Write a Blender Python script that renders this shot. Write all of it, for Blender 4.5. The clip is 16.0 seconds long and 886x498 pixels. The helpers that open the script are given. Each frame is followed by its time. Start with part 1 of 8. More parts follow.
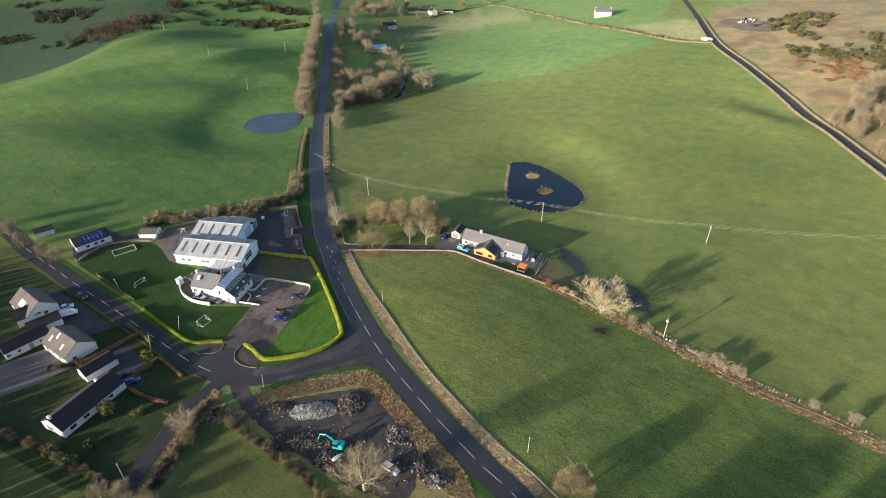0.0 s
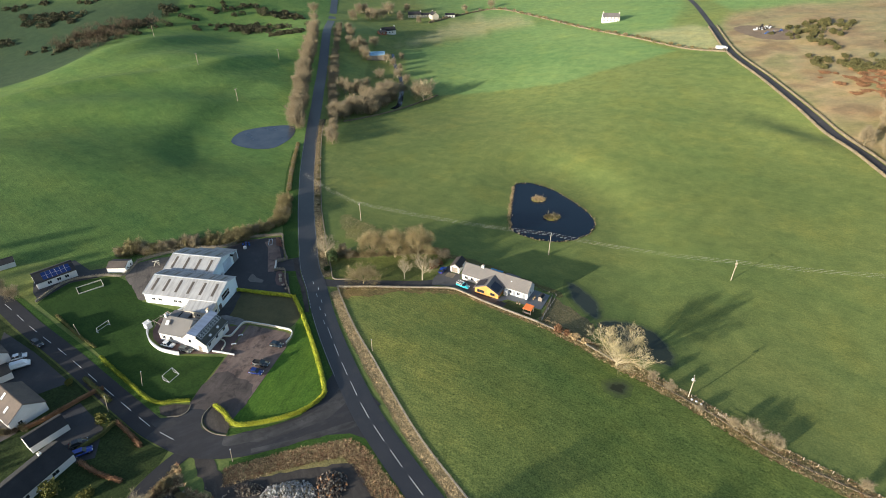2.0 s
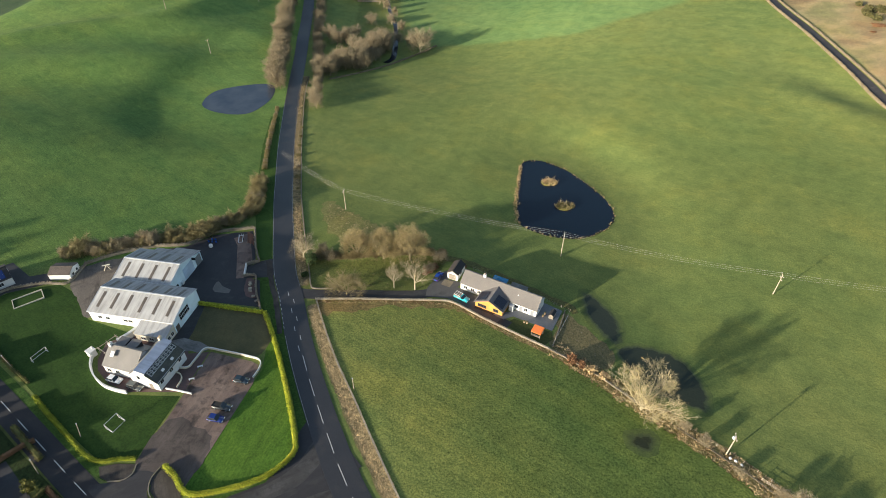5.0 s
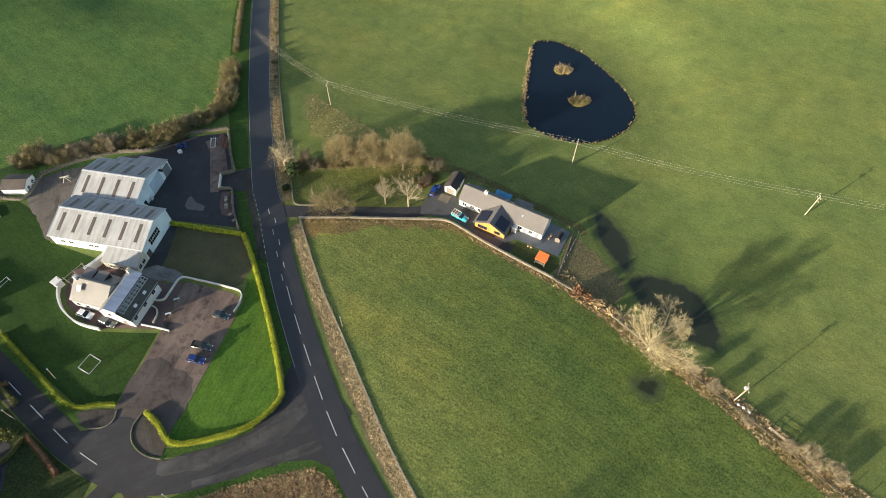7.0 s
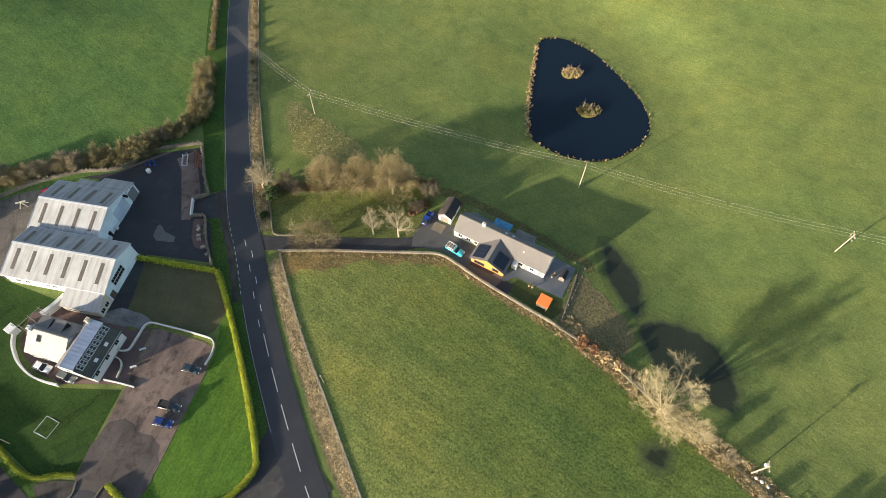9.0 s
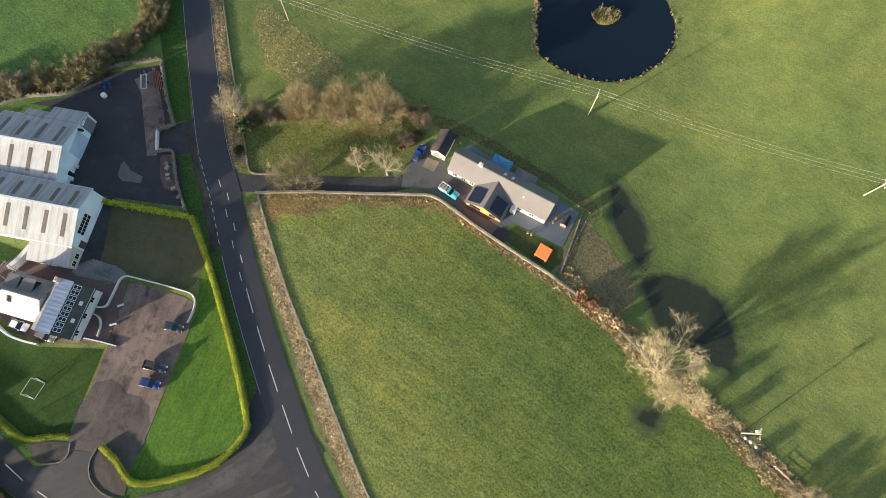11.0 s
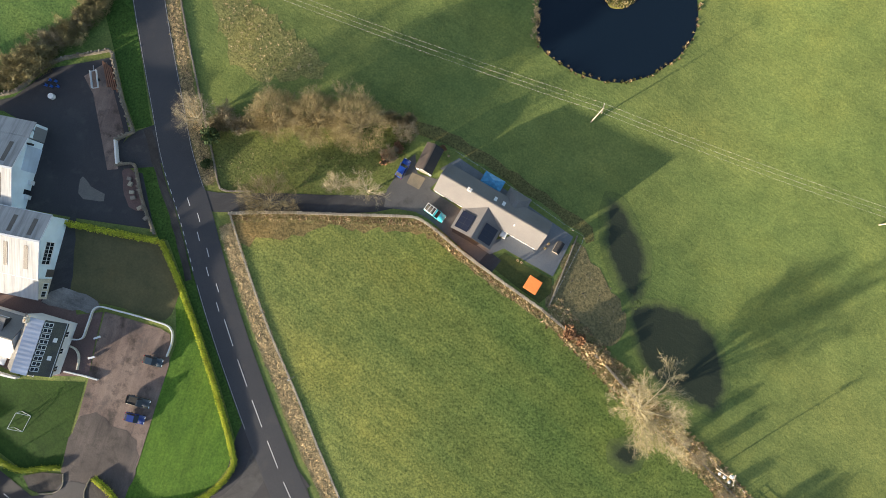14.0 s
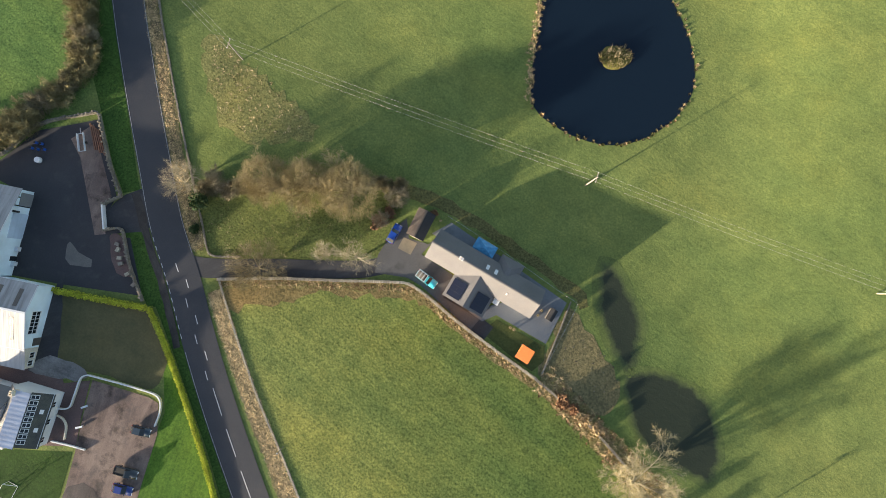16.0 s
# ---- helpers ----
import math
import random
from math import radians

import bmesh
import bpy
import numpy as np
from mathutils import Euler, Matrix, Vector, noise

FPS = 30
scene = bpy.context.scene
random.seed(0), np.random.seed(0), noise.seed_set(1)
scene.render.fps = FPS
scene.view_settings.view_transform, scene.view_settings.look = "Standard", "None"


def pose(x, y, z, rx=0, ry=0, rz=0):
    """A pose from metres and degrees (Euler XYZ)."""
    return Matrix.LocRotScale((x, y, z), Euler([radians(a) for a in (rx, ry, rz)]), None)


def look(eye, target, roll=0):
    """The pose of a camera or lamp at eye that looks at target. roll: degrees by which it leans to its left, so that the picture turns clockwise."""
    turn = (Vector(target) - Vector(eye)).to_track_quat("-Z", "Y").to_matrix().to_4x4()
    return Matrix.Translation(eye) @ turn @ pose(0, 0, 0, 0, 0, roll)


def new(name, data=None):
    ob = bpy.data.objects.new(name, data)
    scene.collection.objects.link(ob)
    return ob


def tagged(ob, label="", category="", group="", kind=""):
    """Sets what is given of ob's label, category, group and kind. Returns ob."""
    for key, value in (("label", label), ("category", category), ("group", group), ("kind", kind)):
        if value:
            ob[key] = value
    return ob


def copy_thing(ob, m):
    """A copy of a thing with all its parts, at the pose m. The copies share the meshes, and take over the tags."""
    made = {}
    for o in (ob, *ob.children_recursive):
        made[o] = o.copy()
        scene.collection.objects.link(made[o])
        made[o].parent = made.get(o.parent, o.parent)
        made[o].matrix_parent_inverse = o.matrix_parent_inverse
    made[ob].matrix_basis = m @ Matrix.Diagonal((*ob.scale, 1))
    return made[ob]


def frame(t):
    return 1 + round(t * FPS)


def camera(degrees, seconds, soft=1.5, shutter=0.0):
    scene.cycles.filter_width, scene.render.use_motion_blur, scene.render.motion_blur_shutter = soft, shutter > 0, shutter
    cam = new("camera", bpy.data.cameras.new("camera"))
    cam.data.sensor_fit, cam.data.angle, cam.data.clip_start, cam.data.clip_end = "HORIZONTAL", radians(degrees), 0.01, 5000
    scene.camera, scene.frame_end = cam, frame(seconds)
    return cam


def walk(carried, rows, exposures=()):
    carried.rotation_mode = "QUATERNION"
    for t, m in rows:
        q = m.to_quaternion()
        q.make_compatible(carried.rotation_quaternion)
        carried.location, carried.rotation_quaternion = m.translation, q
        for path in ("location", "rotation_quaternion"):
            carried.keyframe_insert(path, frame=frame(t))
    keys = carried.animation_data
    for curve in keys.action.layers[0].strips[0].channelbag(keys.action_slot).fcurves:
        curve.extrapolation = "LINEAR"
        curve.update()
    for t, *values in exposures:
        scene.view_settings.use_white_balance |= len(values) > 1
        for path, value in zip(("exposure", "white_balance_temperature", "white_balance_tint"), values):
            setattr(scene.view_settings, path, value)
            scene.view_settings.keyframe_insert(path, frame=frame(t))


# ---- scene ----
cam = camera(77.0, 16.0, soft=0.9)
# seconds, place, then tilt from straight down, roll and yaw
ROWS = [
    (0, -0.75, 0.59, 119.03, 57.026, -0.076, -0.628),
    (0.5, -0.28, 6.73, 119.15, 56.993, -0.089, -0.548),
    (1, 0.12, 12.81, 119.24, 56.990, -0.033, -0.509),
    (1.5, 0.61, 18.94, 119.24, 57.000, -0.006, -0.427),
    (2, 1.00, 24.60, 119.29, 56.991, -0.015, -0.383),
    (2.5, 1.32, 30.67, 119.24, 57.002, 0.014, -0.344),
    (3, 1.76, 36.63, 119.39, 56.929, 0.062, -0.288),
    (5.5, 2.96, 67.99, 121.17, 46.117, 0.346, -0.323),
    (6, 3.28, 74.22, 121.37, 40.991, 0.402, -0.292),
    (6.5, 3.71, 80.58, 121.51, 37.624, 0.425, -0.239),
    (7, 4.51, 86.86, 121.51, 35.491, 0.285, -0.007),
    (7.5, 5.23, 93.27, 121.54, 34.386, 0.203, 0.177),
    (8, 5.78, 99.54, 121.53, 34.310, 0.230, 0.289),
    (10.5, 7.87, 128.83, 120.97, 20.679, 0.416, 0.321),
    (11, 8.41, 134.80, 120.79, 16.664, 0.278, 0.491),
    (11.5, 9.09, 140.94, 120.74, 12.505, -0.056, 0.930),
    (12, 9.61, 147.13, 120.69, 8.382, -0.253, 1.258),
    (12.5, 10.15, 153.28, 120.59, 4.429, -1.375, 2.421),
    (13, 10.58, 159.15, 120.51, 3.912, -1.203, 2.352),
    (13.5, 10.95, 164.45, 120.59, 3.877, -0.187, 1.433),
    (14, 11.27, 169.20, 120.60, 3.917, 1.095, 0.266),
    (14.5, 11.80, 173.46, 120.40, 3.925, 0.686, 0.737),
    (15, 12.17, 177.35, 120.30, 3.907, 0.763, 0.683),
    (15.5, 12.53, 181.32, 120.14, 3.636, 0.445, 1.050),
    (16, 12.94, 184.82, 119.95, 3.410, -0.620, 2.102),
]
walk(cam, [(t, pose(x, y, z, tilt, 0, yaw) @ pose(0, 0, 0, 0, 0, roll)) for t, x, y, z, tilt, roll, yaw in ROWS], [(0, 1.0, 6000, 13), (3, 0.97, 6250, 10), (5.5, 1.02, 6450, 10), (8, 1.16, 6650, 11), (10.5, 1.3, 6550, 12), (16, 1.44, 6600, 13)])

# ---- daylight: a low winter sun ----
SUN_EL, SUN_TO = 10.6, 32.4          # degrees: height, and the way that shadows fall (from +x)
world = bpy.data.worlds.new("sky")
scene.world = world
world.use_nodes = True
wn = world.node_tree.nodes
sky = wn.new("ShaderNodeTexSky")
sky.sky_type = "NISHITA"
sky.sun_disc = False
sky.sun_elevation = radians(SUN_EL)
sky.sun_rotation = radians(90 - (SUN_TO + 180))
sky.air_density, sky.dust_density, sky.ozone_density = 1.0, 1.5, 1.0
wn["Background"].inputs["Strength"].default_value = 0.125
world.node_tree.links.new(sky.outputs["Color"], wn["Background"].inputs["Color"])
sun = new("sun", bpy.data.lights.new("sun", "SUN"))
sun.data.energy, sun.data.angle, sun.data.color = 5.0, radians(1.1), (1.0, 0.88, 0.69)
sun.matrix_world = look((0, 0, 300), (math.cos(radians(SUN_TO)) * 300, math.sin(radians(SUN_TO)) * 300, 300 - 300 * math.tan(radians(SUN_EL))))

# ---- the lie of the land ----
# rises and hollows: x, y, reach, height
RISES = [
    (650, 830, 450, 80.6), (-532, 926, 280, 46.0), (-88, 566, 170, -28.4), (218, 770, 170, -23.3),
    (-436, 476, 110, -23.9), (26, -250, 110, 4.9), (-700, 1004, 110, 31.1), (-238, 674, 110, 20.3),
    (422, 278, 110, 8.9), (26, -118, 110, -2.2), (-40, 872, 110, -16.3), (422, 806, 110, -15.2),
    (14, 212, 70, -8.6), (140, 86, 70, -11.1), (-196, 464, 70, 19.0), (-70, 338, 70, -5.1),
    (-112, 86, 70, -2.7), (-238, 296, 70, 5.5), (140, 235, 70, -5.0), (95, 340, 70, 1.0),
    (180, 310, 70, -4.4), (45, 262, 70, -0.6), (190, 420, 70, -1.0), (-100, 550, 45, 14.4),
    (-140, 230, 45, -1.6), (-180, 550, 45, -10.7), (20, 390, 45, -6.3),
]


# knolls, banks and dips on them: x, y, reach along, reach across, turn in degrees, height
KNOLLS = [
    (8, 138, 40, 30, 60, 1.6), (-205, 352, 60, 14, 12, 4.5), (-262, 372, 50, 16, 25, 4.0), (-150, 372, 30, 14, -10, 1.2), (-128, 412, 34, 13, 5, 3.0),
    (-190, 440, 40, 14, 15, 3.5), (-160, 270, 40, 12, 8, 1.6), (-215, 285, 40, 12, 10, 1.8),
    (52, 224, 44, 27, 58, -2.4), (62, 176, 30, 17, -62, -1.2), (67, 202, 20, 15, 20, -1.2), (4, 208, 34, 10, -20, 1.5), (178, 290, 18, 8, -60, 1.3), (190, 297, 20, 9, -60, -2.0), (150, 300, 40, 20, -20, 0.8), (70, 310, 40, 18, 20, 0.5), (-240, 480, 50, 16, 60, 6.0), (-228, 384, 46, 7, 28, 3.4), (-156, 437, 26, 7, 56, 2.6), (-192, 334, 26, 9, 15, -1.6), (-128, 405, 16, 8, 50, -1.6),
]


def H(x, y):
    """Height of the ground; flat where the two ponds lie."""
    z = 0 * x
    for a, b, r, h in RISES:
        z = z + h * np.exp(-((x - a) ** 2 + (y - b) ** 2) / (2 * r * r))
    for a, b, r, s, turn, h in KNOLLS:
        c, k = math.cos(radians(turn)), math.sin(radians(turn))
        z = z + h * np.exp(-(((x - a) * c + (y - b) * k) / r) ** 2 / 2 - (((y - b) * c - (x - a) * k) / s) ** 2 / 2)
    d = ((x - 50) / 22) ** 2 + ((y - 241) / 30) ** 2
    w = 1 / (1 + np.exp(np.minimum((d - 2.2) * 1.6, 60)))
    z = z * (1 - w) - 1.8 * w
    d = ((x + 101) / 24) ** 2 + ((y - 332) / 26) ** 2
    w = 1 / (1 + np.exp(np.minimum((d - 3.2) * 1.1, 60)))
    return z * (1 - w) - 2.3 * w


def hgt(x, y):
    return float(H(np.float64(x), np.float64(y)))


def on(x, y, up=0.0):
    return Vector((x, y, hgt(x, y) + up))

# ---- materials ----
def material(name, rough=0.8, metal=0.0):
    m = bpy.data.materials.new(name)
    m.use_nodes = True
    b = m.node_tree.nodes["Principled BSDF"]
    b.inputs["Roughness"].default_value, b.inputs["Metallic"].default_value = rough, metal
    return m, m.node_tree.nodes, m.node_tree.links, b


def coords(n, l, scale=(1, 1, 1), turn=0.0, kind="Object"):
    """Coordinates in metres, stretched and turned."""
    c, v = n.new("ShaderNodeTexCoord"), n.new("ShaderNodeMapping")
    v.vector_type = "TEXTURE"
    v.inputs["Scale"].default_value, v.inputs["Rotation"].default_value[2] = tuple(1 / s for s in scale), radians(turn)
    l.new(c.outputs[kind], v.inputs["Vector"])
    return v.outputs["Vector"]


def speck(n, l, vec, scale, detail=4.0, lo=0.35, hi=0.65, rough=0.55):
    """Noise, spread to 0..1 between lo and hi."""
    t, r = n.new("ShaderNodeTexNoise"), n.new("ShaderNodeMapRange")
    t.inputs["Scale"].default_value, t.inputs["Detail"].default_value, t.inputs["Roughness"].default_value = scale, detail, rough
    l.new(vec, t.inputs["Vector"])
    r.inputs["From Min"].default_value, r.inputs["From Max"].default_value = lo, hi
    l.new(t.outputs["Fac"], r.inputs["Value"])
    return r.outputs["Result"]


def blend(n, l, fac, a, b, mode="MIX"):
    """Mix of two colours; each a tuple or a socket, and so is fac."""
    m = n.new("ShaderNodeMix")
    m.data_type, m.blend_type = "RGBA", mode
    for slot, v in ((m.inputs[0], fac), (m.inputs[6], a), (m.inputs[7], b)):
        if isinstance(v, tuple):
            slot.default_value = (*v, 1)
        elif isinstance(v, (int, float)):
            slot.default_value = v
        else:
            l.new(v, slot)
    return m.outputs[2]


def relief(n, l, b, heights, strength=0.5, distance=0.1):
    """Bump from one or more height sockets, added up."""
    last = None
    for h, d in heights:
        u = n.new("ShaderNodeBump")
        u.inputs["Strength"].default_value, u.inputs["Distance"].default_value = strength, d
        l.new(h, u.inputs["Height"])
        if last is not None:
            l.new(last, u.inputs["Normal"])
        last = u.outputs["Normal"]
    l.new(last, b.inputs["Normal"])


def mottled(name, a, b2, scale=1.0, rough=0.85, metal=0.0, bump=0.02, c=None, fine=12.0, spread=0.4):
    """A weathered surface of two colours with stains at one scale and grain at another."""
    m, n, l, b = material(name, rough, metal)
    v = coords(n, l)
    big, small = speck(n, l, v, scale * 0.35, 5), speck(n, l, v, scale * fine, 3)
    col = blend(n, l, big, a, b2)
    g = blend(n, l, small, (1 - spread / 2,) * 3, (1 + spread / 2,) * 3)
    col = blend(n, l, 1.0, col, g, "MULTIPLY")
    if c:
        col = blend(n, l, speck(n, l, v, scale * 1.3, 6, 0.55, 0.7), col, c)
    l.new(col, b.inputs["Base Color"])
    if bump:
        relief(n, l, b, [(small, bump)])
    return m


def plain(name, colour, rough=0.5, metal=0.0, vary=0.12, scale=3.0):
    """Paint, metal or plastic with a faint unevenness."""
    m, n, l, b = material(name, rough, metal)
    d = tuple(x * (1 - vary) for x in colour)
    l.new(blend(n, l, speck(n, l, coords(n, l), scale, 5, 0.3, 0.7), colour, d), b.inputs["Base Color"])
    return m


def grass_material(name, tinted=True, base=(0.09, 0.115, 0.03), dark=(0.05, 0.08, 0.022), dry=(0.15, 0.13, 0.05), streak=0.75, turn=-38, tuft=0.14, grain=0.9):
    m, n, l, b = material(name, 0.9)
    b.inputs["Specular IOR Level"].default_value = 0.15
    v = coords(n, l)
    if tinted:
        at = n.new("ShaderNodeAttribute")
        at.attribute_name = "tint"
        base, streak = at.outputs["Color"], at.outputs["Alpha"]
        more = n.new("ShaderNodeMapRange")
        more.inputs["From Min"].default_value, more.inputs["From Max"].default_value = 0.25, 0.85
        more.inputs["To Min"].default_value, more.inputs["To Max"].default_value = 0.38, 0.95
        l.new(streak, more.inputs["Value"])
        grain = more.outputs["Result"]
    big = speck(n, l, v, 0.012, 5, 0.38, 0.62)
    mid = speck(n, l, v, 0.16, 7, 0.35, 0.68, 0.7)
    fine = speck(n, l, v, 2.2, 4, 0.33, 0.67, 0.72)
    col = blend(n, l, big, base, blend(n, l, 1.0, base, (0.84, 0.92, 0.9), "MULTIPLY"))
    wear = speck(n, l, v, 0.045, 7, 0.5, 0.75, 0.6)
    col = blend(n, l, wear, col, blend(n, l, 1.0, col, (1.2, 1.08, 0.95), "MULTIPLY"))
    col = blend(n, l, 1.0, col, blend(n, l, mid, (0.8, 0.84, 0.82), (1.2, 1.16, 1.1)), "MULTIPLY")
    col = blend(n, l, grain, col, blend(n, l, 1.0, col, blend(n, l, fine, (0.45, 0.5, 0.48), (1.6, 1.53, 1.46)), "MULTIPLY"))
    bands = speck(n, l, coords(n, l, (0.16, 1.0, 1), turn), 0.09, 4, 0.35, 0.65)
    col = blend(n, l, streak, col, blend(n, l, 1.0, col, blend(n, l, bands, (0.84, 0.93, 0.92), (1.16, 1.08, 1.02)), "MULTIPLY"))
    rows = speck(n, l, coords(n, l, (0.22, 1.0, 1), turn), 1.5, 5, 0.32, 0.68, 0.75)
    col = blend(n, l, streak, col, blend(n, l, 1.0, col, blend(n, l, rows, (0.74, 0.8, 0.78), (1.28, 1.23, 1.16)), "MULTIPLY"))
    lines = speck(n, l, coords(n, l, (0.07, 1.0, 1), turn), 0.5, 5, 0.3, 0.7, 0.7)
    col = blend(n, l, streak, col, blend(n, l, 1.0, col, blend(n, l, lines, (0.84, 0.88, 0.86), (1.15, 1.12, 1.07)), "MULTIPLY"))
    l.new(col, b.inputs["Base Color"])
    relief(n, l, b, [(mid, tuft * 2), (rows, tuft), (fine, tuft)], 0.2)
    return m

# ---- building tools ----
def mesh_of(bm, mat=None, smooth=False):
    me = bpy.data.meshes.new("mesh")
    bm.to_mesh(me)
    bm.free()
    for m in mat if isinstance(mat, (list, tuple)) else [mat]:
        me.materials.append(m)
    if smooth:
        me.polygons.foreach_set("use_smooth", [True] * len(me.polygons))
    return me


def part(name, bm, mat, parent=None, label="", smooth=False):
    """Links a bmesh as one mesh object, under a thing or a part if one is given."""
    ob = new(name, mesh_of(bm, mat, smooth))
    if parent is not None:
        ob.parent = parent
    if label:
        ob["label"] = label
    return ob


def thing(name, m, label, category, group=""):
    ob = new(name)
    ob.matrix_world = m
    return tagged(ob, label, category, group)


def box(bm, x0, y0, z0, x1, y1, z1, m=None, mat=0):
    vs = [bm.verts.new((x, y, z)) for z in (z0, z1) for x, y in ((x0, y0), (x1, y0), (x1, y1), (x0, y1))]
    if m is not None:
        for v in vs:
            v.co = m @ v.co
    for q in ((3, 2, 1, 0), (4, 5, 6, 7), (0, 1, 5, 4), (1, 2, 6, 5), (2, 3, 7, 6), (3, 0, 4, 7)):
        bm.faces.new([vs[i] for i in q]).material_index = mat
    return bm


def boxes(*sizes, m=None):
    bm = bmesh.new()
    for s in sizes:
        box(bm, *s, m=m)
    return bm


def bevelled(bm, width, seg=1):
    bmesh.ops.bevel(bm, geom=bm.edges[:], offset=width, segments=seg, affect="EDGES", clamp_overlap=True)
    return bm


def solid(bm, base, top, mat=0):
    """A closed form between two rings of points."""
    a, b = [bm.verts.new(p) for p in base], [bm.verts.new(p) for p in top]
    k = len(a)
    bm.faces.new(a[::-1]).material_index = mat
    bm.faces.new(b).material_index = mat
    for i in range(k):
        bm.faces.new((a[i], a[(i + 1) % k], b[(i + 1) % k], b[i])).material_index = mat
    return bm


def tube(bm, p, q, r0, r1, sides=6):
    """A tapered stick from p to q."""
    p, q = Vector(p), Vector(q)
    t = (q - p).to_track_quat("Z", "Y").to_matrix()
    ring = [Vector((math.cos(2 * math.pi * i / sides), math.sin(2 * math.pi * i / sides), 0)) for i in range(sides)]
    return solid(bm, [p + t @ (c * r0) for c in ring], [q + t @ (c * r1) for c in ring])


def smooth_line(pts, step):
    """Points at about even steps on a smooth curve through the given ones."""
    p = [Vector((*q[:2], 0)) for q in pts]
    p = [2 * p[0] - p[1]] + p + [2 * p[-1] - p[-2]]
    fine = []
    for a, b, c, d in zip(p, p[1:], p[2:], p[3:]):
        for i in range(24):
            t = i / 24
            fine.append(0.5 * (2 * b + (c - a) * t + (2 * a - 5 * b + 4 * c - d) * t * t + (3 * b - a - 3 * c + d) * t ** 3))
    fine.append(p[-2])
    out, left = [fine[0]], step
    for a, b in zip(fine, fine[1:]):
        s = (b - a).length
        while s >= left and s > 0:
            a = a.lerp(b, left / s)
            out.append(a)
            s, left = (b - a).length, step
        left -= s
    if (out[-1] - fine[-1]).length > step * 0.3:
        out.append(fine[-1])
    return out


def sides_of(line):
    """The way to the left of each point of a line."""
    out = []
    for i in range(len(line)):
        d = line[min(i + 1, len(line) - 1)] - line[max(i - 1, 0)]
        out.append(Vector((-d.y, d.x, 0)).normalized())
    return out


def ribbon(pts, width, up, step=2.5, across=4, ragged=0.0, seed=0):
    """A strip that lies on the ground along a line. width: a number, or one for each end."""
    bm, rnd = bmesh.new(), random.Random(seed)
    line = smooth_line(pts, step)
    w0, w1 = width if isinstance(width, tuple) else (width, width)
    last = None
    for i, (c, s) in enumerate(zip(line, sides_of(line))):
        w = (w0 + (w1 - w0) * i / max(1, len(line) - 1)) / 2
        row = []
        for k in range(across + 1):
            f = 1 - 2 * k / across
            q = c + s * (w * f + (rnd.uniform(-ragged, ragged) if k in (0, across) else 0))
            row.append(bm.verts.new((q.x, q.y, hgt(q.x, q.y) + up)))
        if last:
            for k in range(across):
                bm.faces.new((last[k], last[k + 1], row[k + 1], row[k]))
        last = row
    return bm


def sheet(pts, up, cell=4.0, ragged=0.0, seed=0, smooth=False):
    """A patch of ground cover with the given outline, laid on the land."""
    rnd = random.Random(seed)
    if smooth or ragged:
        q = list(pts)
        pts = smooth_line(q[-2:] + q + q[:3], 0.8)
        i0 = min(range(len(pts) // 2), key=lambda i: (pts[i] - Vector((*q[0][:2], 0))).length)
        i1 = min(range(len(pts) // 2, len(pts)), key=lambda i: (pts[i] - Vector((*q[0][:2], 0))).length)
        pts = pts[i0:i1:2]
        pts = [(p.x + rnd.uniform(-ragged, ragged), p.y + rnd.uniform(-ragged, ragged)) for p in pts]
    bm = bmesh.new()
    f = bm.faces.new([bm.verts.new((p[0], p[1], 0)) for p in pts])
    if f.normal.z < 0 or sum((a[0] * b[1] - b[0] * a[1]) for a, b in zip(pts, pts[1:] + pts[:1])) < 0:
        bmesh.ops.reverse_faces(bm, faces=[f])
    bmesh.ops.triangulate(bm, faces=bm.faces[:])
    for axis in (0, 1):
        lo, hi = min(p[axis] for p in pts), max(p[axis] for p in pts)
        k = math.ceil(lo / cell)
        while k * cell < hi:
            co, no = [0, 0, 0], [0, 0, 0]
            co[axis], no[axis] = k * cell, 1
            bmesh.ops.bisect_plane(bm, geom=bm.verts[:] + bm.edges[:] + bm.faces[:], plane_co=co, plane_no=no)
            k += 1
    for v in bm.verts:
        v.co.z = hgt(v.co.x, v.co.y) + up
    return bm


def inside(x, y, poly):
    """Whether points lie inside an outline (arrays)."""
    r = np.zeros(np.shape(x), bool)
    for (ax, ay), (bx, by) in zip(poly, poly[1:] + poly[:1]):
        c = ((ay > y) != (by > y)) & (x < (bx - ax) * (y - ay) / ((by - ay) or 1e-9) + ax)
        r ^= c
    return r

# ---- the ground ----
GREENS = dict(
    sheep=(0.149, 0.18, 0.06), west=(0.106, 0.168, 0.053), near=(0.118, 0.156, 0.047), far=(0.15, 0.226, 0.082),
    tan=(0.30, 0.285, 0.15), heath=(0.29, 0.225, 0.135), dull=(0.085, 0.1, 0.034), scrub=(0.04, 0.068, 0.036), wet=(0.075, 0.08, 0.032), lawn=(0.05, 0.13, 0.018))
LANE_E = [(245, 620), (237.6, 577.6), (217, 487.2), (202.9, 419.8), (201.6, 363.5), (200.2, 310.2), (199.4, 269.9), (197.9, 225.1), (197, 170), (200, 90), (215, -40)]
BOUND = [(-58.5, 360.4), (-30, 382.6), (-0.4, 413.6), (81.7, 400.1), (172.4, 436.5)]
RIDGE_WALL = [(199, 422), (178, 441), (157, 485), (132, 541), (103, 619), (68, 684), (29, 674), (-9, 640)]
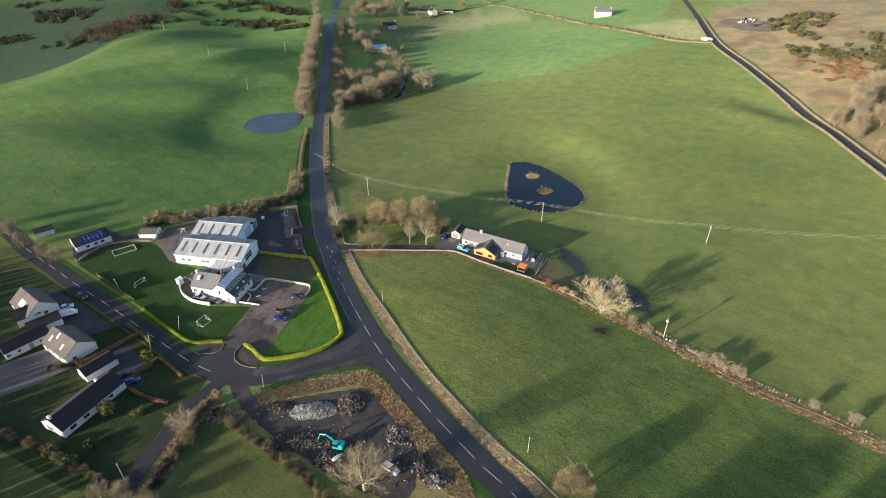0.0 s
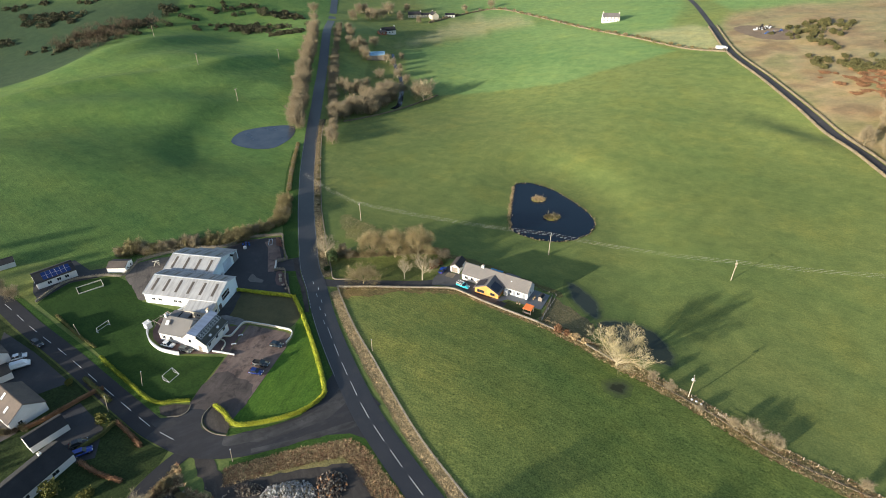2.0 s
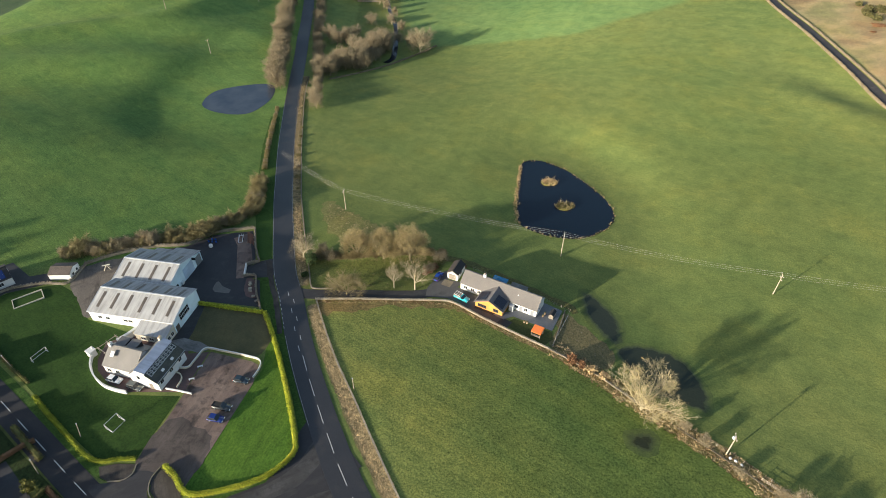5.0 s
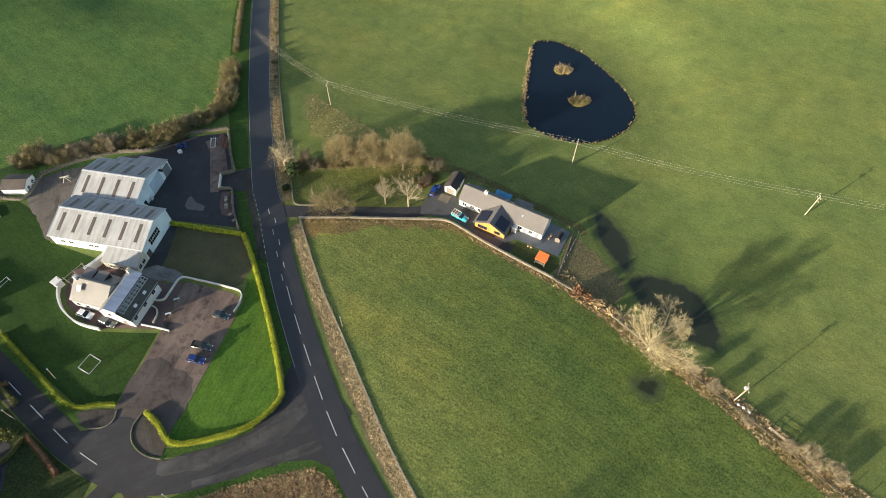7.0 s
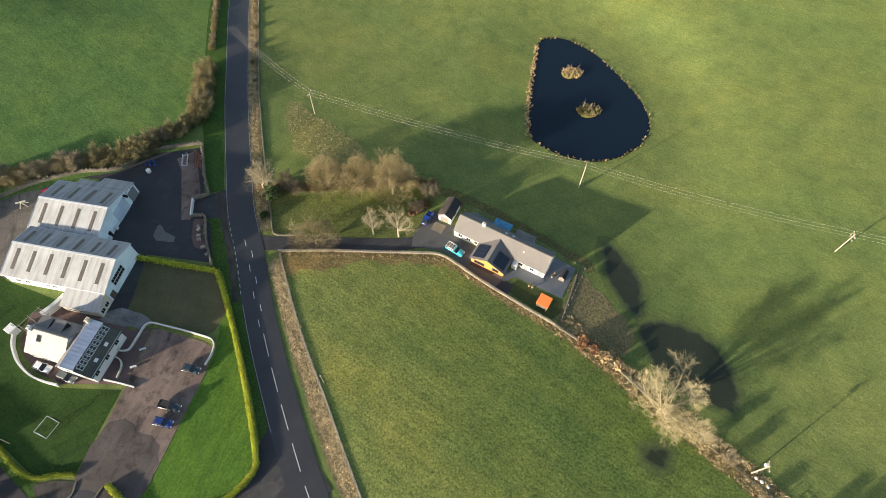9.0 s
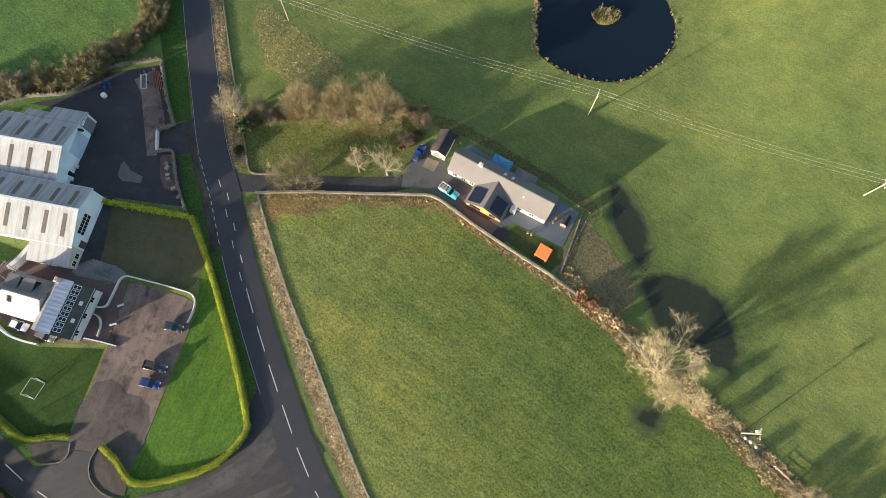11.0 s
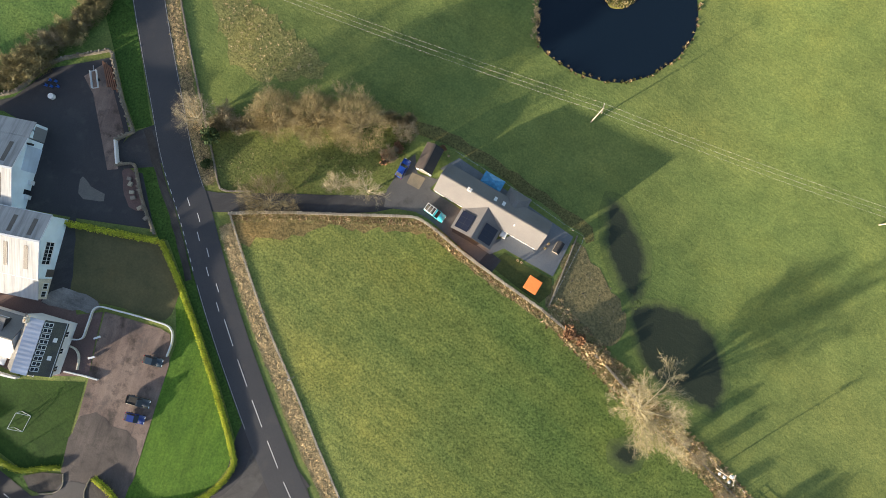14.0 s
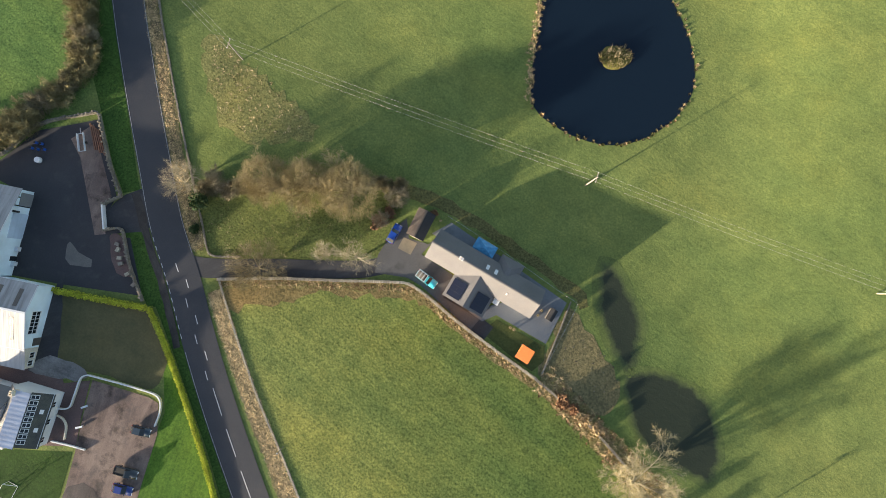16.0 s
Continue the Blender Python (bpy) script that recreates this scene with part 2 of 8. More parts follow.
MAIN_ROAD = [(38, 45), (16.8, 75.5), (10, 83.2), (-4.6, 102.6), (-17.2, 122), (-23.7, 134.9), (-29, 146.5), (-34.2, 158.8), (-38.6, 170.5), (-43, 183.8), (-47.6, 196),
             (-50.7, 208.3), (-53.7, 220.9), (-56.6, 233.7), (-59.3, 246.7), (-67.9, 293.4), (-77.7, 364.1), (-91.5, 482.8), (-113.8, 682.2), (-140, 900)]
ZONES = [
    ("west", [(-59, 240), (-68, 293), (-78, 364), (-92, 483), (-114, 682), (-150, 1000), (-1500, 1000), (-1500, 190), (-115, 197), (-80, 205), (-66, 225)]),
    ("far", [(-32, 526), (-27, 490), (-18, 438), (0, 414), (82, 400), (172, 437), (153, 488), (101, 605), (59, 590)]),
    ("tan", [(-37, 535), (-8, 561), (59, 590), (101, 610), (67, 674), (15, 636)]),
    ("far", [(103, 619), (132, 541), (157, 485), (170, 470), (230, 580), (300, 900), (-60, 900), (-9, 690)]),
    ("tan", [(178, 443), (200, 424), (214, 487), (205, 505), (160, 500)]),
    ("heath", [(206, 420), (206, 365), (204, 310), (203, 270), (202, 225), (202, 0), (900, 0), (900, 600), (250, 520), (222, 487)]),
    ("far", [(250, 530), (420, 490), (900, 600), (900, 1000), (300, 1000)]),
    ("dull", [(-1500, 185), (-160, 185), (-130, 160), (-75, 118), (-62, 110), (-72, 70), (-90, -300), (-1500, -300)]),
    ("near", [(-36, 184), (6, 184), (34, 165), (60, 140), (115, 91), (200, 20), (200, -300), (60, -300), (20, 75), (-4, 117), (-20, 148)]),
    ("dull", [(-66, 75), (-62, 104), (-55, 97), (-40, 88), (-21, 74), (-20, 30), (-72, 30)]),
    ("west", [(-1500, 190), (-150, 190), (-230, 240), (-1500, 400)]),
    ("scrub", [(-420, 470), (-330, 420), (-285, 440), (-280, 520), (-250, 600), (-260, 640), (-420, 640), (-700, 640), (-700, 480)]),
]


def spread(lo, hi, step, far_lo, far_hi):
    """Grid lines: even between lo and hi, wider and wider beyond."""
    out = list(np.arange(lo, hi + 0.1, step))
    s = step
    while out[-1] < far_hi:
        s *= 1.14
        out.append(out[-1] + s)
    s = step
    while out[0] > far_lo:
        s *= 1.14
        out.insert(0, out[0] - s)
    return np.array(out)


gx, gy = spread(-270, 250, 2.5, -1600, 1600), spread(60, 460, 2.5, -900, 2600)
X, Y = np.meshgrid(gx, gy)
Z = H(X, Y)
wob = np.array([[noise.noise((x * 0.03, y * 0.03, 3.1)) for x in gx] for y in gy])
wob2 = np.array([[noise.noise((x * 0.03, y * 0.03, 9.7)) for x in gx] for y in gy])
rough = np.clip((np.hypot(X, Y - 200) - 160) / 200, 0, 1)
hill = 1 / (1 + np.exp(np.clip(-(-X - 110) / 12, -50, 50)))
hum = np.array([[noise.noise((x * 0.016, y * 0.016, 5.3)) for x in gx] for y in gy])
tint = np.empty((*X.shape, 4))
tint[...] = (*GREENS["sheep"], 0.36)
for name, poly in ZONES:
    tint[inside(X + wob * 3, Y + wob2 * 3, poly)] = (*GREENS[name], 0.85 if name == "near" else (0.75 if name == "west" else 0.35))
mine = inside(X, Y, ZONES[8][1])
dryer = np.clip((34 - X - 0.35 * (Y - 145)) / 60, 0, 1)[..., None] * mine[..., None]
tint[..., :3] = tint[..., :3] * (1 - dryer) + np.array((0.214, 0.222, 0.076)) * dryer
patch = np.array([[noise.noise((x * 0.05, y * 0.05, 1.7)) + 0.6 * noise.noise((x * 0.16, y * 0.16, 4.4)) for x in gx] for y in gy])
moor = inside(X + wob * 3, Y + wob2 * 3, ZONES[5][1])[..., None]
for colour, k in (((0.155, 0.105, 0.07), np.clip(patch * 2.2 - 0.1, 0, 0.75)), ((0.15, 0.15, 0.07), np.clip(-patch * 2.2 - 0.25, 0, 0.7))):
    tint[..., :3] += (np.array(colour) - tint[..., :3]) * k[..., None] * moor
tint[1:-1, 1:-1] = (tint[1:-1, 1:-1] * 2 + tint[:-2, 1:-1] + tint[2:, 1:-1] + tint[1:-1, :-2] + tint[1:-1, 2:]) / 6
# far east and west slopes brightened in colour, offsetting their weak sun
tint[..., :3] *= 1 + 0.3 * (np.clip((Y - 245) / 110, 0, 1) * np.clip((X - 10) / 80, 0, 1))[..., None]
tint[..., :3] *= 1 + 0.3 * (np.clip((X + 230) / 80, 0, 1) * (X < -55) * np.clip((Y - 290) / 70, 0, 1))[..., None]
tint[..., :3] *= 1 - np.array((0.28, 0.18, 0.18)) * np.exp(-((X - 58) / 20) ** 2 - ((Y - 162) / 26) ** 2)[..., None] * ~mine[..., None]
ny, nx = X.shape
me = bpy.data.meshes.new("ground")
idx = np.arange(nx * ny).reshape(ny, nx)
quads = np.stack([idx[:-1, :-1], idx[:-1, 1:], idx[1:, 1:], idx[1:, :-1]], -1).reshape(-1, 4)
me.vertices.add(nx * ny)
me.vertices.foreach_set("co", np.stack([X, Y, Z], -1).ravel())
me.loops.add(quads.size)
me.loops.foreach_set("vertex_index", quads.ravel())
me.polygons.add(len(quads))
me.polygons.foreach_set("loop_start", np.arange(0, quads.size, 4))
me.polygons.foreach_set("use_smooth", np.ones(len(quads), bool))
me.update()
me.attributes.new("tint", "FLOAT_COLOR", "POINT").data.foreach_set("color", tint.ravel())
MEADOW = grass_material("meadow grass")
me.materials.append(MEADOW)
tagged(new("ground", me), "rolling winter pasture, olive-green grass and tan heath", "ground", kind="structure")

LAWN = grass_material("mown lawn", False, (0.08, 0.148, 0.024), streak=0.9, turn=75, tuft=0.04, grain=0.6)
# the west field's shade is put into its grass colour
FIELD = grass_material("shade-darkened playing field", False, (0.031, 0.064, 0.014), streak=0.4, turn=-40, tuft=0.05, grain=0.6)
VERGE = grass_material("verge grass", False, (0.046, 0.09, 0.02), streak=0.1, tuft=0.15)
ROUGH = grass_material("rough dead grass", False, (0.23, 0.19, 0.085), streak=0.2, tuft=0.35)


def tarmac(name, a, b2, dirt, streak=None, rough=0.75, stains=0.0):
    m, n, l, b = material(name, rough)
    v = coords(n, l)
    col = blend(n, l, speck(n, l, v, 0.12, 6, 0.35, 0.65), a, b2)
    col = blend(n, l, 1.0, col, blend(n, l, speck(n, l, v, 5, 4, 0.3, 0.7), (0.8, 0.8, 0.82), (1.2, 1.2, 1.18)), "MULTIPLY")
    col = blend(n, l, speck(n, l, v, 0.3, 8, 0.54, 0.74, 0.65), col, dirt)
    if streak:
        worn = speck(n, l, coords(n, l, (1.0, 0.2, 1), streak), 0.4, 8, 0.48, 0.72, 0.68)
        col = blend(n, l, worn, col, blend(n, l, 1.0, col, (1.6, 1.62, 1.62), "MULTIPLY"))
    if stains:
        spill = speck(n, l, v, 0.28, 8, 0.52, 0.66, 0.7)
        col = blend(n, l, spill, col, blend(n, l, 1.0, col, (1 - stains,) * 3, "MULTIPLY"))
        ruts = speck(n, l, coords(n, l, (1.0, 0.12, 1), streak), 0.5, 7, 0.55, 0.68, 0.65)
        col = blend(n, l, ruts, col, blend(n, l, 1.0, col, (0.6, 0.6, 0.62), "MULTIPLY"))
    l.new(col, b.inputs["Base Color"])
    relief(n, l, b, [(speck(n, l, v, 9, 3), 0.02)], 0.4)
    return m


# road asphalt darkened to carry the shade over the side road
SIDE = tarmac("shade-dark side road asphalt", (0.016, 0.016, 0.02), (0.022, 0.022, 0.025), (0.03, 0.028, 0.028), rough=0.8)
ROAD = tarmac("road asphalt", (0.029, 0.03, 0.035), (0.038, 0.038, 0.042), (0.05, 0.047, 0.046), rough=0.45)
LANE = tarmac("lane asphalt", (0.024, 0.024, 0.028), (0.035, 0.034, 0.036), (0.058, 0.053, 0.049), streak=-65)
WORN = tarmac("worn junction asphalt", (0.034, 0.033, 0.034), (0.062, 0.059, 0.058), (0.024, 0.024, 0.027), streak=-62, stains=0.45)
JUNCTION = tarmac("junction asphalt", (0.02, 0.02, 0.024), (0.028, 0.027, 0.03), (0.04, 0.038, 0.037), streak=-62)
HARDCORE = tarmac("worn hardcore", (0.12, 0.1, 0.085), (0.15, 0.125, 0.105), (0.08, 0.068, 0.058), rough=0.95, stains=0.3, streak=20)
YARD = tarmac("yard asphalt", (0.025, 0.025, 0.03), (0.034, 0.034, 0.038), (0.052, 0.05, 0.05))
GRAVEL = tarmac("red gravel", (0.13, 0.09, 0.075), (0.205, 0.15, 0.123), (0.07, 0.058, 0.053), streak=-14, rough=0.9, stains=0.62)
PAVING = tarmac("red paving", (0.14, 0.085, 0.075), (0.1, 0.064, 0.058), (0.15, 0.11, 0.095), rough=0.85)
EARTH = tarmac("trodden earth", (0.036, 0.032, 0.029), (0.055, 0.046, 0.04), (0.026, 0.023, 0.021), rough=0.95, stains=0.35, streak=30)
PAINT = plain("road paint", (0.7, 0.7, 0.68), 0.6, vary=0.35, scale=6)
EDGE_PAINT = plain("worn road paint", (0.48, 0.48, 0.46), 0.7, vary=0.6, scale=2.5)
WATER, n_, l_, b_ = material("pond water", 0.06)
b_.inputs["Base Color"].default_value = (0.005, 0.0115, 0.021, 1)
b_.inputs["IOR"].default_value = 1.33
relief(n_, l_, b_, [(speck(n_, l_, coords(n_, l_), 1.2, 3), 0.01)], 0.25)

SIDE_ROAD = [(-17, 130), (-21.5, 126.6), (-30.2, 121.7), (-39.3, 117.4), (-49.8, 114.4), (-61.4, 115), (-72.8, 120.4), (-80.4, 125.6), (-95.5, 136.6), (-111.3, 148.1),
             (-129.6, 160.7), (-140.6, 168.9), (-158.7, 181.9), (-176.6, 196), (-230, 225), (-330, 250)]
SW_LANE = [(-60, 116), (-64.5, 110), (-68.3, 102.8), (-70.6, 93.7), (-72.7, 85.4), (-73.4, 76.9), (-76, 50), (-80, 0)]


def cover(name, bm, mat, label, category):
    return tagged(part(name, bm, mat, label=label), category=category, kind="structure")


cover("road", ribbon(MAIN_ROAD, 7.2, 0.13), ROAD, "two-lane country road of dark asphalt", "road")
cover("road", ribbon(SIDE_ROAD[5:], 6.2, 0.10), SIDE, "side road of grey asphalt, darkened for shade", "road")
cover("road", ribbon(SIDE_ROAD[:7], 6.2, 0.107), JUNCTION, "worn grey asphalt of the side road by the junction", "road")
cover("road", ribbon([(38.1, 44.8), (56, 20), (90, -30), (140, -110), (230, -260)], 7.2, 0.13), ROAD, "two-lane country road of dark asphalt", "road")
cover("road", ribbon([(-80, 0), (-84, -60), (-96, -150), (-120, -290)], 4.2, 0.07), LANE, "narrow dark lane between hedges", "lane")
cover("road", ribbon(SW_LANE, 4.2, 0.07), SIDE, "narrow dark lane between hedges", "lane")
cover("road", ribbon([(-24.4, 134), (-27.4, 128), (-32, 123.4), (-38.4, 120.2), (-46, 117.6), (-54, 116.4)], (5.2, 3.0), 0.122, ragged=0.35, seed=12), WORN, "pale worn sweep on the junction asphalt", "road")
cover("road", ribbon([(-13.6, 119.4), (-19.4, 121.2), (-27, 118.9), (-36, 115.9), (-46, 113.3)], (2.2, 1.6), 0.126, ragged=0.3, seed=13), WORN, "pale worn track on the junction asphalt", "road")
cover("road", ribbon(LANE_E, 4.0, 0.10, 4), LANE, "narrow lane along a stone wall on the hill", "lane")
cover("road", sheet([(-16, 128), (-27, 147), (-31, 137), (-32.5, 130), (-36, 124), (-44, 120.5), (-50, 119), (-50, 112), (-38, 114.5), (-30, 117.5), (-22, 118), (-10, 113)], 0.115), JUNCTION, "worn asphalt mouth of a road junction", "road")

POND_E = [(37.7, 267.9), (46.1, 268.7), (55.5, 261.2), (62.7, 249.3), (67.0, 238.8), (67.4, 228.9), (62.5, 221.6), (54.5, 216.9), (46.4, 216.3), (37.0, 219.9), (31.5, 225.9), (32.2, 238.5), (34.6, 255.5)]
POND_W = [(-118.3, 327.8), (-115.2, 341.7), (-99.8, 349.6), (-87.4, 349.0), (-84.4, 334.1), (-87.6, 321.6), (-92.6, 314.8), (-102.4, 314.5), (-113.4, 319.6)]
cover("water", sheet(POND_E, 0.05, smooth=True), WATER, "dark still pond with two small islands", "pond")
# muddy shallows with the sky's reflection painted in as blue-grey
SHALLOW, n_, l_, b_ = material("shallow muddy sky-tinted water", 0.12)
b_.inputs["IOR"].default_value = 1.33
l_.new(blend(n_, l_, speck(n_, l_, coords(n_, l_), 0.12, 4), (0.03, 0.043, 0.068), (0.055, 0.068, 0.09)), b_.inputs["Base Color"])
cover("water", sheet(POND_W, 0.05, smooth=True), SHALLOW, "shallow oval pond in the grass", "pond")

# ---- kinds of things ----
STONE = mottled("dry stone", (0.24, 0.21, 0.165), (0.15, 0.13, 0.10), 1.2, 0.95, bump=0.05, c=(0.30, 0.26, 0.17), spread=0.8)
RENDER_W = mottled("white render", (0.68, 0.68, 0.67), (0.6, 0.6, 0.59), 0.8, 0.9, spread=0.06, bump=0.0)
SLATE = mottled("dark slate", (0.016, 0.017, 0.02), (0.028, 0.028, 0.031), 1.0, 0.85, bump=0.03, spread=0.7)
TILE = mottled("brown roof tile", (0.125, 0.1, 0.085), (0.085, 0.07, 0.062), 0.8, 0.85, bump=0.04, spread=0.5)
GREY_ROOF = mottled("grey concrete tile", (0.16, 0.15, 0.145), (0.13, 0.123, 0.12), 0.6, 0.7, bump=0.03, spread=0.3)
GLASS, n_, l_, b_ = material("window glass", 0.08)
b_.inputs["Base Color"].default_value = (0.02, 0.025, 0.03, 1)
FRAME_W = plain("white window frame", (0.75, 0.75, 0.74), 0.4)
TIMBER = mottled("grey timber", (0.2, 0.17, 0.14), (0.28, 0.25, 0.21), 2.0, 0.9, spread=0.5)
LARCH = mottled("orange timber cladding", (0.62, 0.30, 0.075), (0.52, 0.24, 0.06), 1.5, 0.7, spread=0.25)
CREAM = mottled("cream stone", (0.62, 0.56, 0.44), (0.5, 0.46, 0.38), 1.5, 0.9)
SOLAR = plain("solar panel", (0.012, 0.014, 0.028), 0.15, 0.0)
BRICKISH = mottled("red brick", (0.3, 0.12, 0.07), (0.24, 0.1, 0.06), 2.0, 0.9)


def sheeting(name, a, b2, pitch=0.35, rough=0.5, metal=0.0, axis=0):
    """Corrugated sheet: ribs across one axis, streaks of rust and algae down the slope."""
    m, n, l, b = material(name, rough, metal)
    v = coords(n, l)
    w = n.new("ShaderNodeTexWave")
    w.bands_direction = "XYZ"[axis]
    w.inputs["Scale"].default_value = 0.314 / pitch
    l.new(v, w.inputs["Vector"])
    st = [0.1, 0.1, 0.1]
    st[axis] = 1.0
    dirt = speck(n, l, coords(n, l, tuple(st)), 1.1, 6, 0.42, 0.75)
    col = blend(n, l, dirt, a, b2)
    col = blend(n, l, 1.0, col, blend(n, l, speck(n, l, v, 0.25, 5), (0.86, 0.86, 0.86), (1.06, 1.06, 1.06)), "MULTIPLY")
    l.new(col, b.inputs["Base Color"])
    relief(n, l, b, [(w.outputs["Fac"], 0.05)], 0.25)
    return m


SHEET_W = sheeting("pale roof sheeting", (0.42, 0.43, 0.435), (0.25, 0.25, 0.245), rough=0.72)
# streaked sheeting for north slopes, their shade put into the darker colour
SHEET_G = sheeting("shade-darkened weathered roof sheeting", (0.36, 0.36, 0.36), (0.17, 0.168, 0.165), rough=0.72)
# blue skylight on the white cladding is mixed into its colour
SHEET_WALL = sheeting("white wall sheeting with sky tint", (0.74, 0.86, 0.92), (0.66, 0.77, 0.83))
LIGHT_STRIP = mottled("dirty roof light", (0.12, 0.102, 0.086), (0.085, 0.074, 0.064), 1.0, 0.35)


def stone_wall(pts, height, thick, label, step=0.6, seed=1, name="stone_wall", mat=None, cope=0.35):
    """A wall of uneven stones on a line, with rough cope stones standing on it."""
    bm, rnd = bmesh.new(), random.Random(seed)
    line = smooth_line(pts, step) if len(pts) > 2 else smooth_line([pts[0], tuple((a + b) / 2 for a, b in zip(pts[0], pts[1])), pts[1]], step)
    for c, s in zip(line, sides_of(line)):
        a = math.atan2(s.y, s.x) - math.pi / 2
        h, t = height * rnd.uniform(0.92, 1.0), thick * rnd.uniform(0.85, 1.15)
        m = Matrix.Translation(on(c.x, c.y, -0.15)) @ pose(0, 0, 0, 0, 0, math.degrees(a) + rnd.uniform(-5, 5))
        box(bm, -step * 0.54, -t / 2, 0, step * 0.54, t / 2, h * 0.6, m)
        box(bm, -step * 0.54, -t * 0.43, h * 0.6 + 0.002, step * 0.5, t * 0.43, h, m)
        if cope:
            k = cope * rnd.uniform(0.6, 1.2)
            box(bm, -step * 0.3, -t * 0.45, h, step * rnd.uniform(0.05, 0.3), t * 0.42, h + k, m @ pose(0, 0, 0, rnd.uniform(-12, 12), rnd.uniform(-20, 20), 0))
    return tagged(part(name, bm, mat or STONE, label=label), category="wall", kind="structure")


def plain_wall(name, pts, height, thick, mat, label, category="wall", step=1.0, cap=None, up=-0.2):
    """A smooth masonry wall on a line, with a coping under it as a part."""
    bm, cb = bmesh.new(), bmesh.new()
    line = smooth_line(pts, step) if len(pts) > 2 else [Vector((*pts[0], 0)), Vector((*pts[1], 0))]
    for bmx, w, z0, z1 in ((bm, thick, up, height),) + (((cb, thick + 0.06, height, height + 0.1),) if cap else ()):
        rows = []
        for c, s in zip(line, sides_of(line)):
            g = hgt(c.x, c.y)
            rows.append([bmx.verts.new((c.x + s.x * k * w / 2, c.y + s.y * k * w / 2, g + z)) for k, z in ((1, z0), (-1, z0), (-1, z1), (1, z1))])
        for a, b in zip(rows, rows[1:]):
            for i in range(4):
                bmx.faces.new((a[i], b[i], b[(i + 1) % 4], a[(i + 1) % 4]))
        bmx.faces.new(rows[0][::-1]), bmx.faces.new(rows[-1])
        bmesh.ops.recalc_face_normals(bmx, faces=bmx.faces[:])
    ob = tagged(part(name, bm, mat, label=label), category=category, kind="structure")
    if cap:
        part("coping", cb, cap, ob)
    else:
        cb.free()
    return ob


def foliage(name, a, b2, trans=0.15):
    m, n, l, b = material(name, 0.75)
    b.inputs["Specular IOR Level"].default_value = 0.2
    g = n.new("ShaderNodeNewGeometry")
    col = blend(n, l, g.outputs["Random Per Island"], a, b2)
    l.new(blend(n, l, 1.0, col, blend(n, l, speck(n, l, coords(n, l), 0.6, 3), (0.75, 0.75, 0.75), (1.2, 1.2, 1.2)), "MULTIPLY"), b.inputs["Base Color"])
    return m


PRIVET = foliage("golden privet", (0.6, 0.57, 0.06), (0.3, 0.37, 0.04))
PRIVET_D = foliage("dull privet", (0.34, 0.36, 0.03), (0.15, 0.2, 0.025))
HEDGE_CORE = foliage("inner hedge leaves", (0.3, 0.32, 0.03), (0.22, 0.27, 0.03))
BEECH = foliage("dull hedge leaves", (0.10, 0.12, 0.035), (0.17, 0.13, 0.05))
EVERGREEN = foliage("evergreen needles", (0.03, 0.055, 0.018), (0.06, 0.09, 0.03))
GOLD_CON = foliage("golden conifer", (0.15, 0.14, 0.03), (0.10, 0.11, 0.03))
GORSE = foliage("gorse", (0.07, 0.075, 0.03), (0.12, 0.11, 0.045))
GORSE_D = foliage("dark thicket", (0.05, 0.055, 0.028), (0.08, 0.075, 0.042))
BRACKEN = foliage("dead bracken", (0.25, 0.135, 0.07), (0.17, 0.095, 0.053))
DEADGRASS = foliage("dead grass blades", (0.66, 0.49, 0.26), (0.42, 0.305, 0.155))
REED = foliage("pale reeds", (0.48, 0.36, 0.2), (0.32, 0.24, 0.13))
TWIG_B = foliage("brown twigs", (0.27, 0.222, 0.115), (0.19, 0.158, 0.083))
TWIG_P = foliage("pale twigs", (0.34, 0.285, 0.185), (0.25, 0.21, 0.14))
TWIG_D = foliage("dark brown twigs", (0.12, 0.092, 0.06), (0.085, 0.068, 0.045))
TWIG_F = foliage("brown far twigs", (0.3, 0.25, 0.165), (0.22, 0.185, 0.12))
TWIG_C = foliage("olive-brown copse twigs", (0.36, 0.295, 0.15), (0.265, 0.215, 0.11))
TWIG_Y = foliage("yellow-olive twigs", (0.5, 0.43, 0.215), (0.37, 0.32, 0.16))
BARK = mottled("grey bark", (0.30, 0.25, 0.15), (0.2, 0.165, 0.10), 2.0, 0.95, bump=0.05)
BARK_P = mottled("pale bark", (0.45, 0.39, 0.265), (0.33, 0.285, 0.19), 2.0, 0.95, bump=0.05)


def leaf(bm, c, size, rnd):
    """One folded leaf clump at c."""
    u = Vector((rnd.uniform(-1, 1), rnd.uniform(-1, 1), rnd.uniform(-1, 1))).normalized()
    w = u.cross(Vector((rnd.uniform(-1, 1), rnd.uniform(-1, 1), rnd.uniform(-1, 1)))).normalized()
    a, b = u * size, w * size * 0.7
    k = u.cross(w) * size * 0.35
    vs = [bm.verts.new(p) for p in (c - a, c + b + k, c + a, c - b + k)]
    bm.faces.new((vs[0], vs[1], vs[2])), bm.faces.new((vs[0], vs[2], vs[3]))


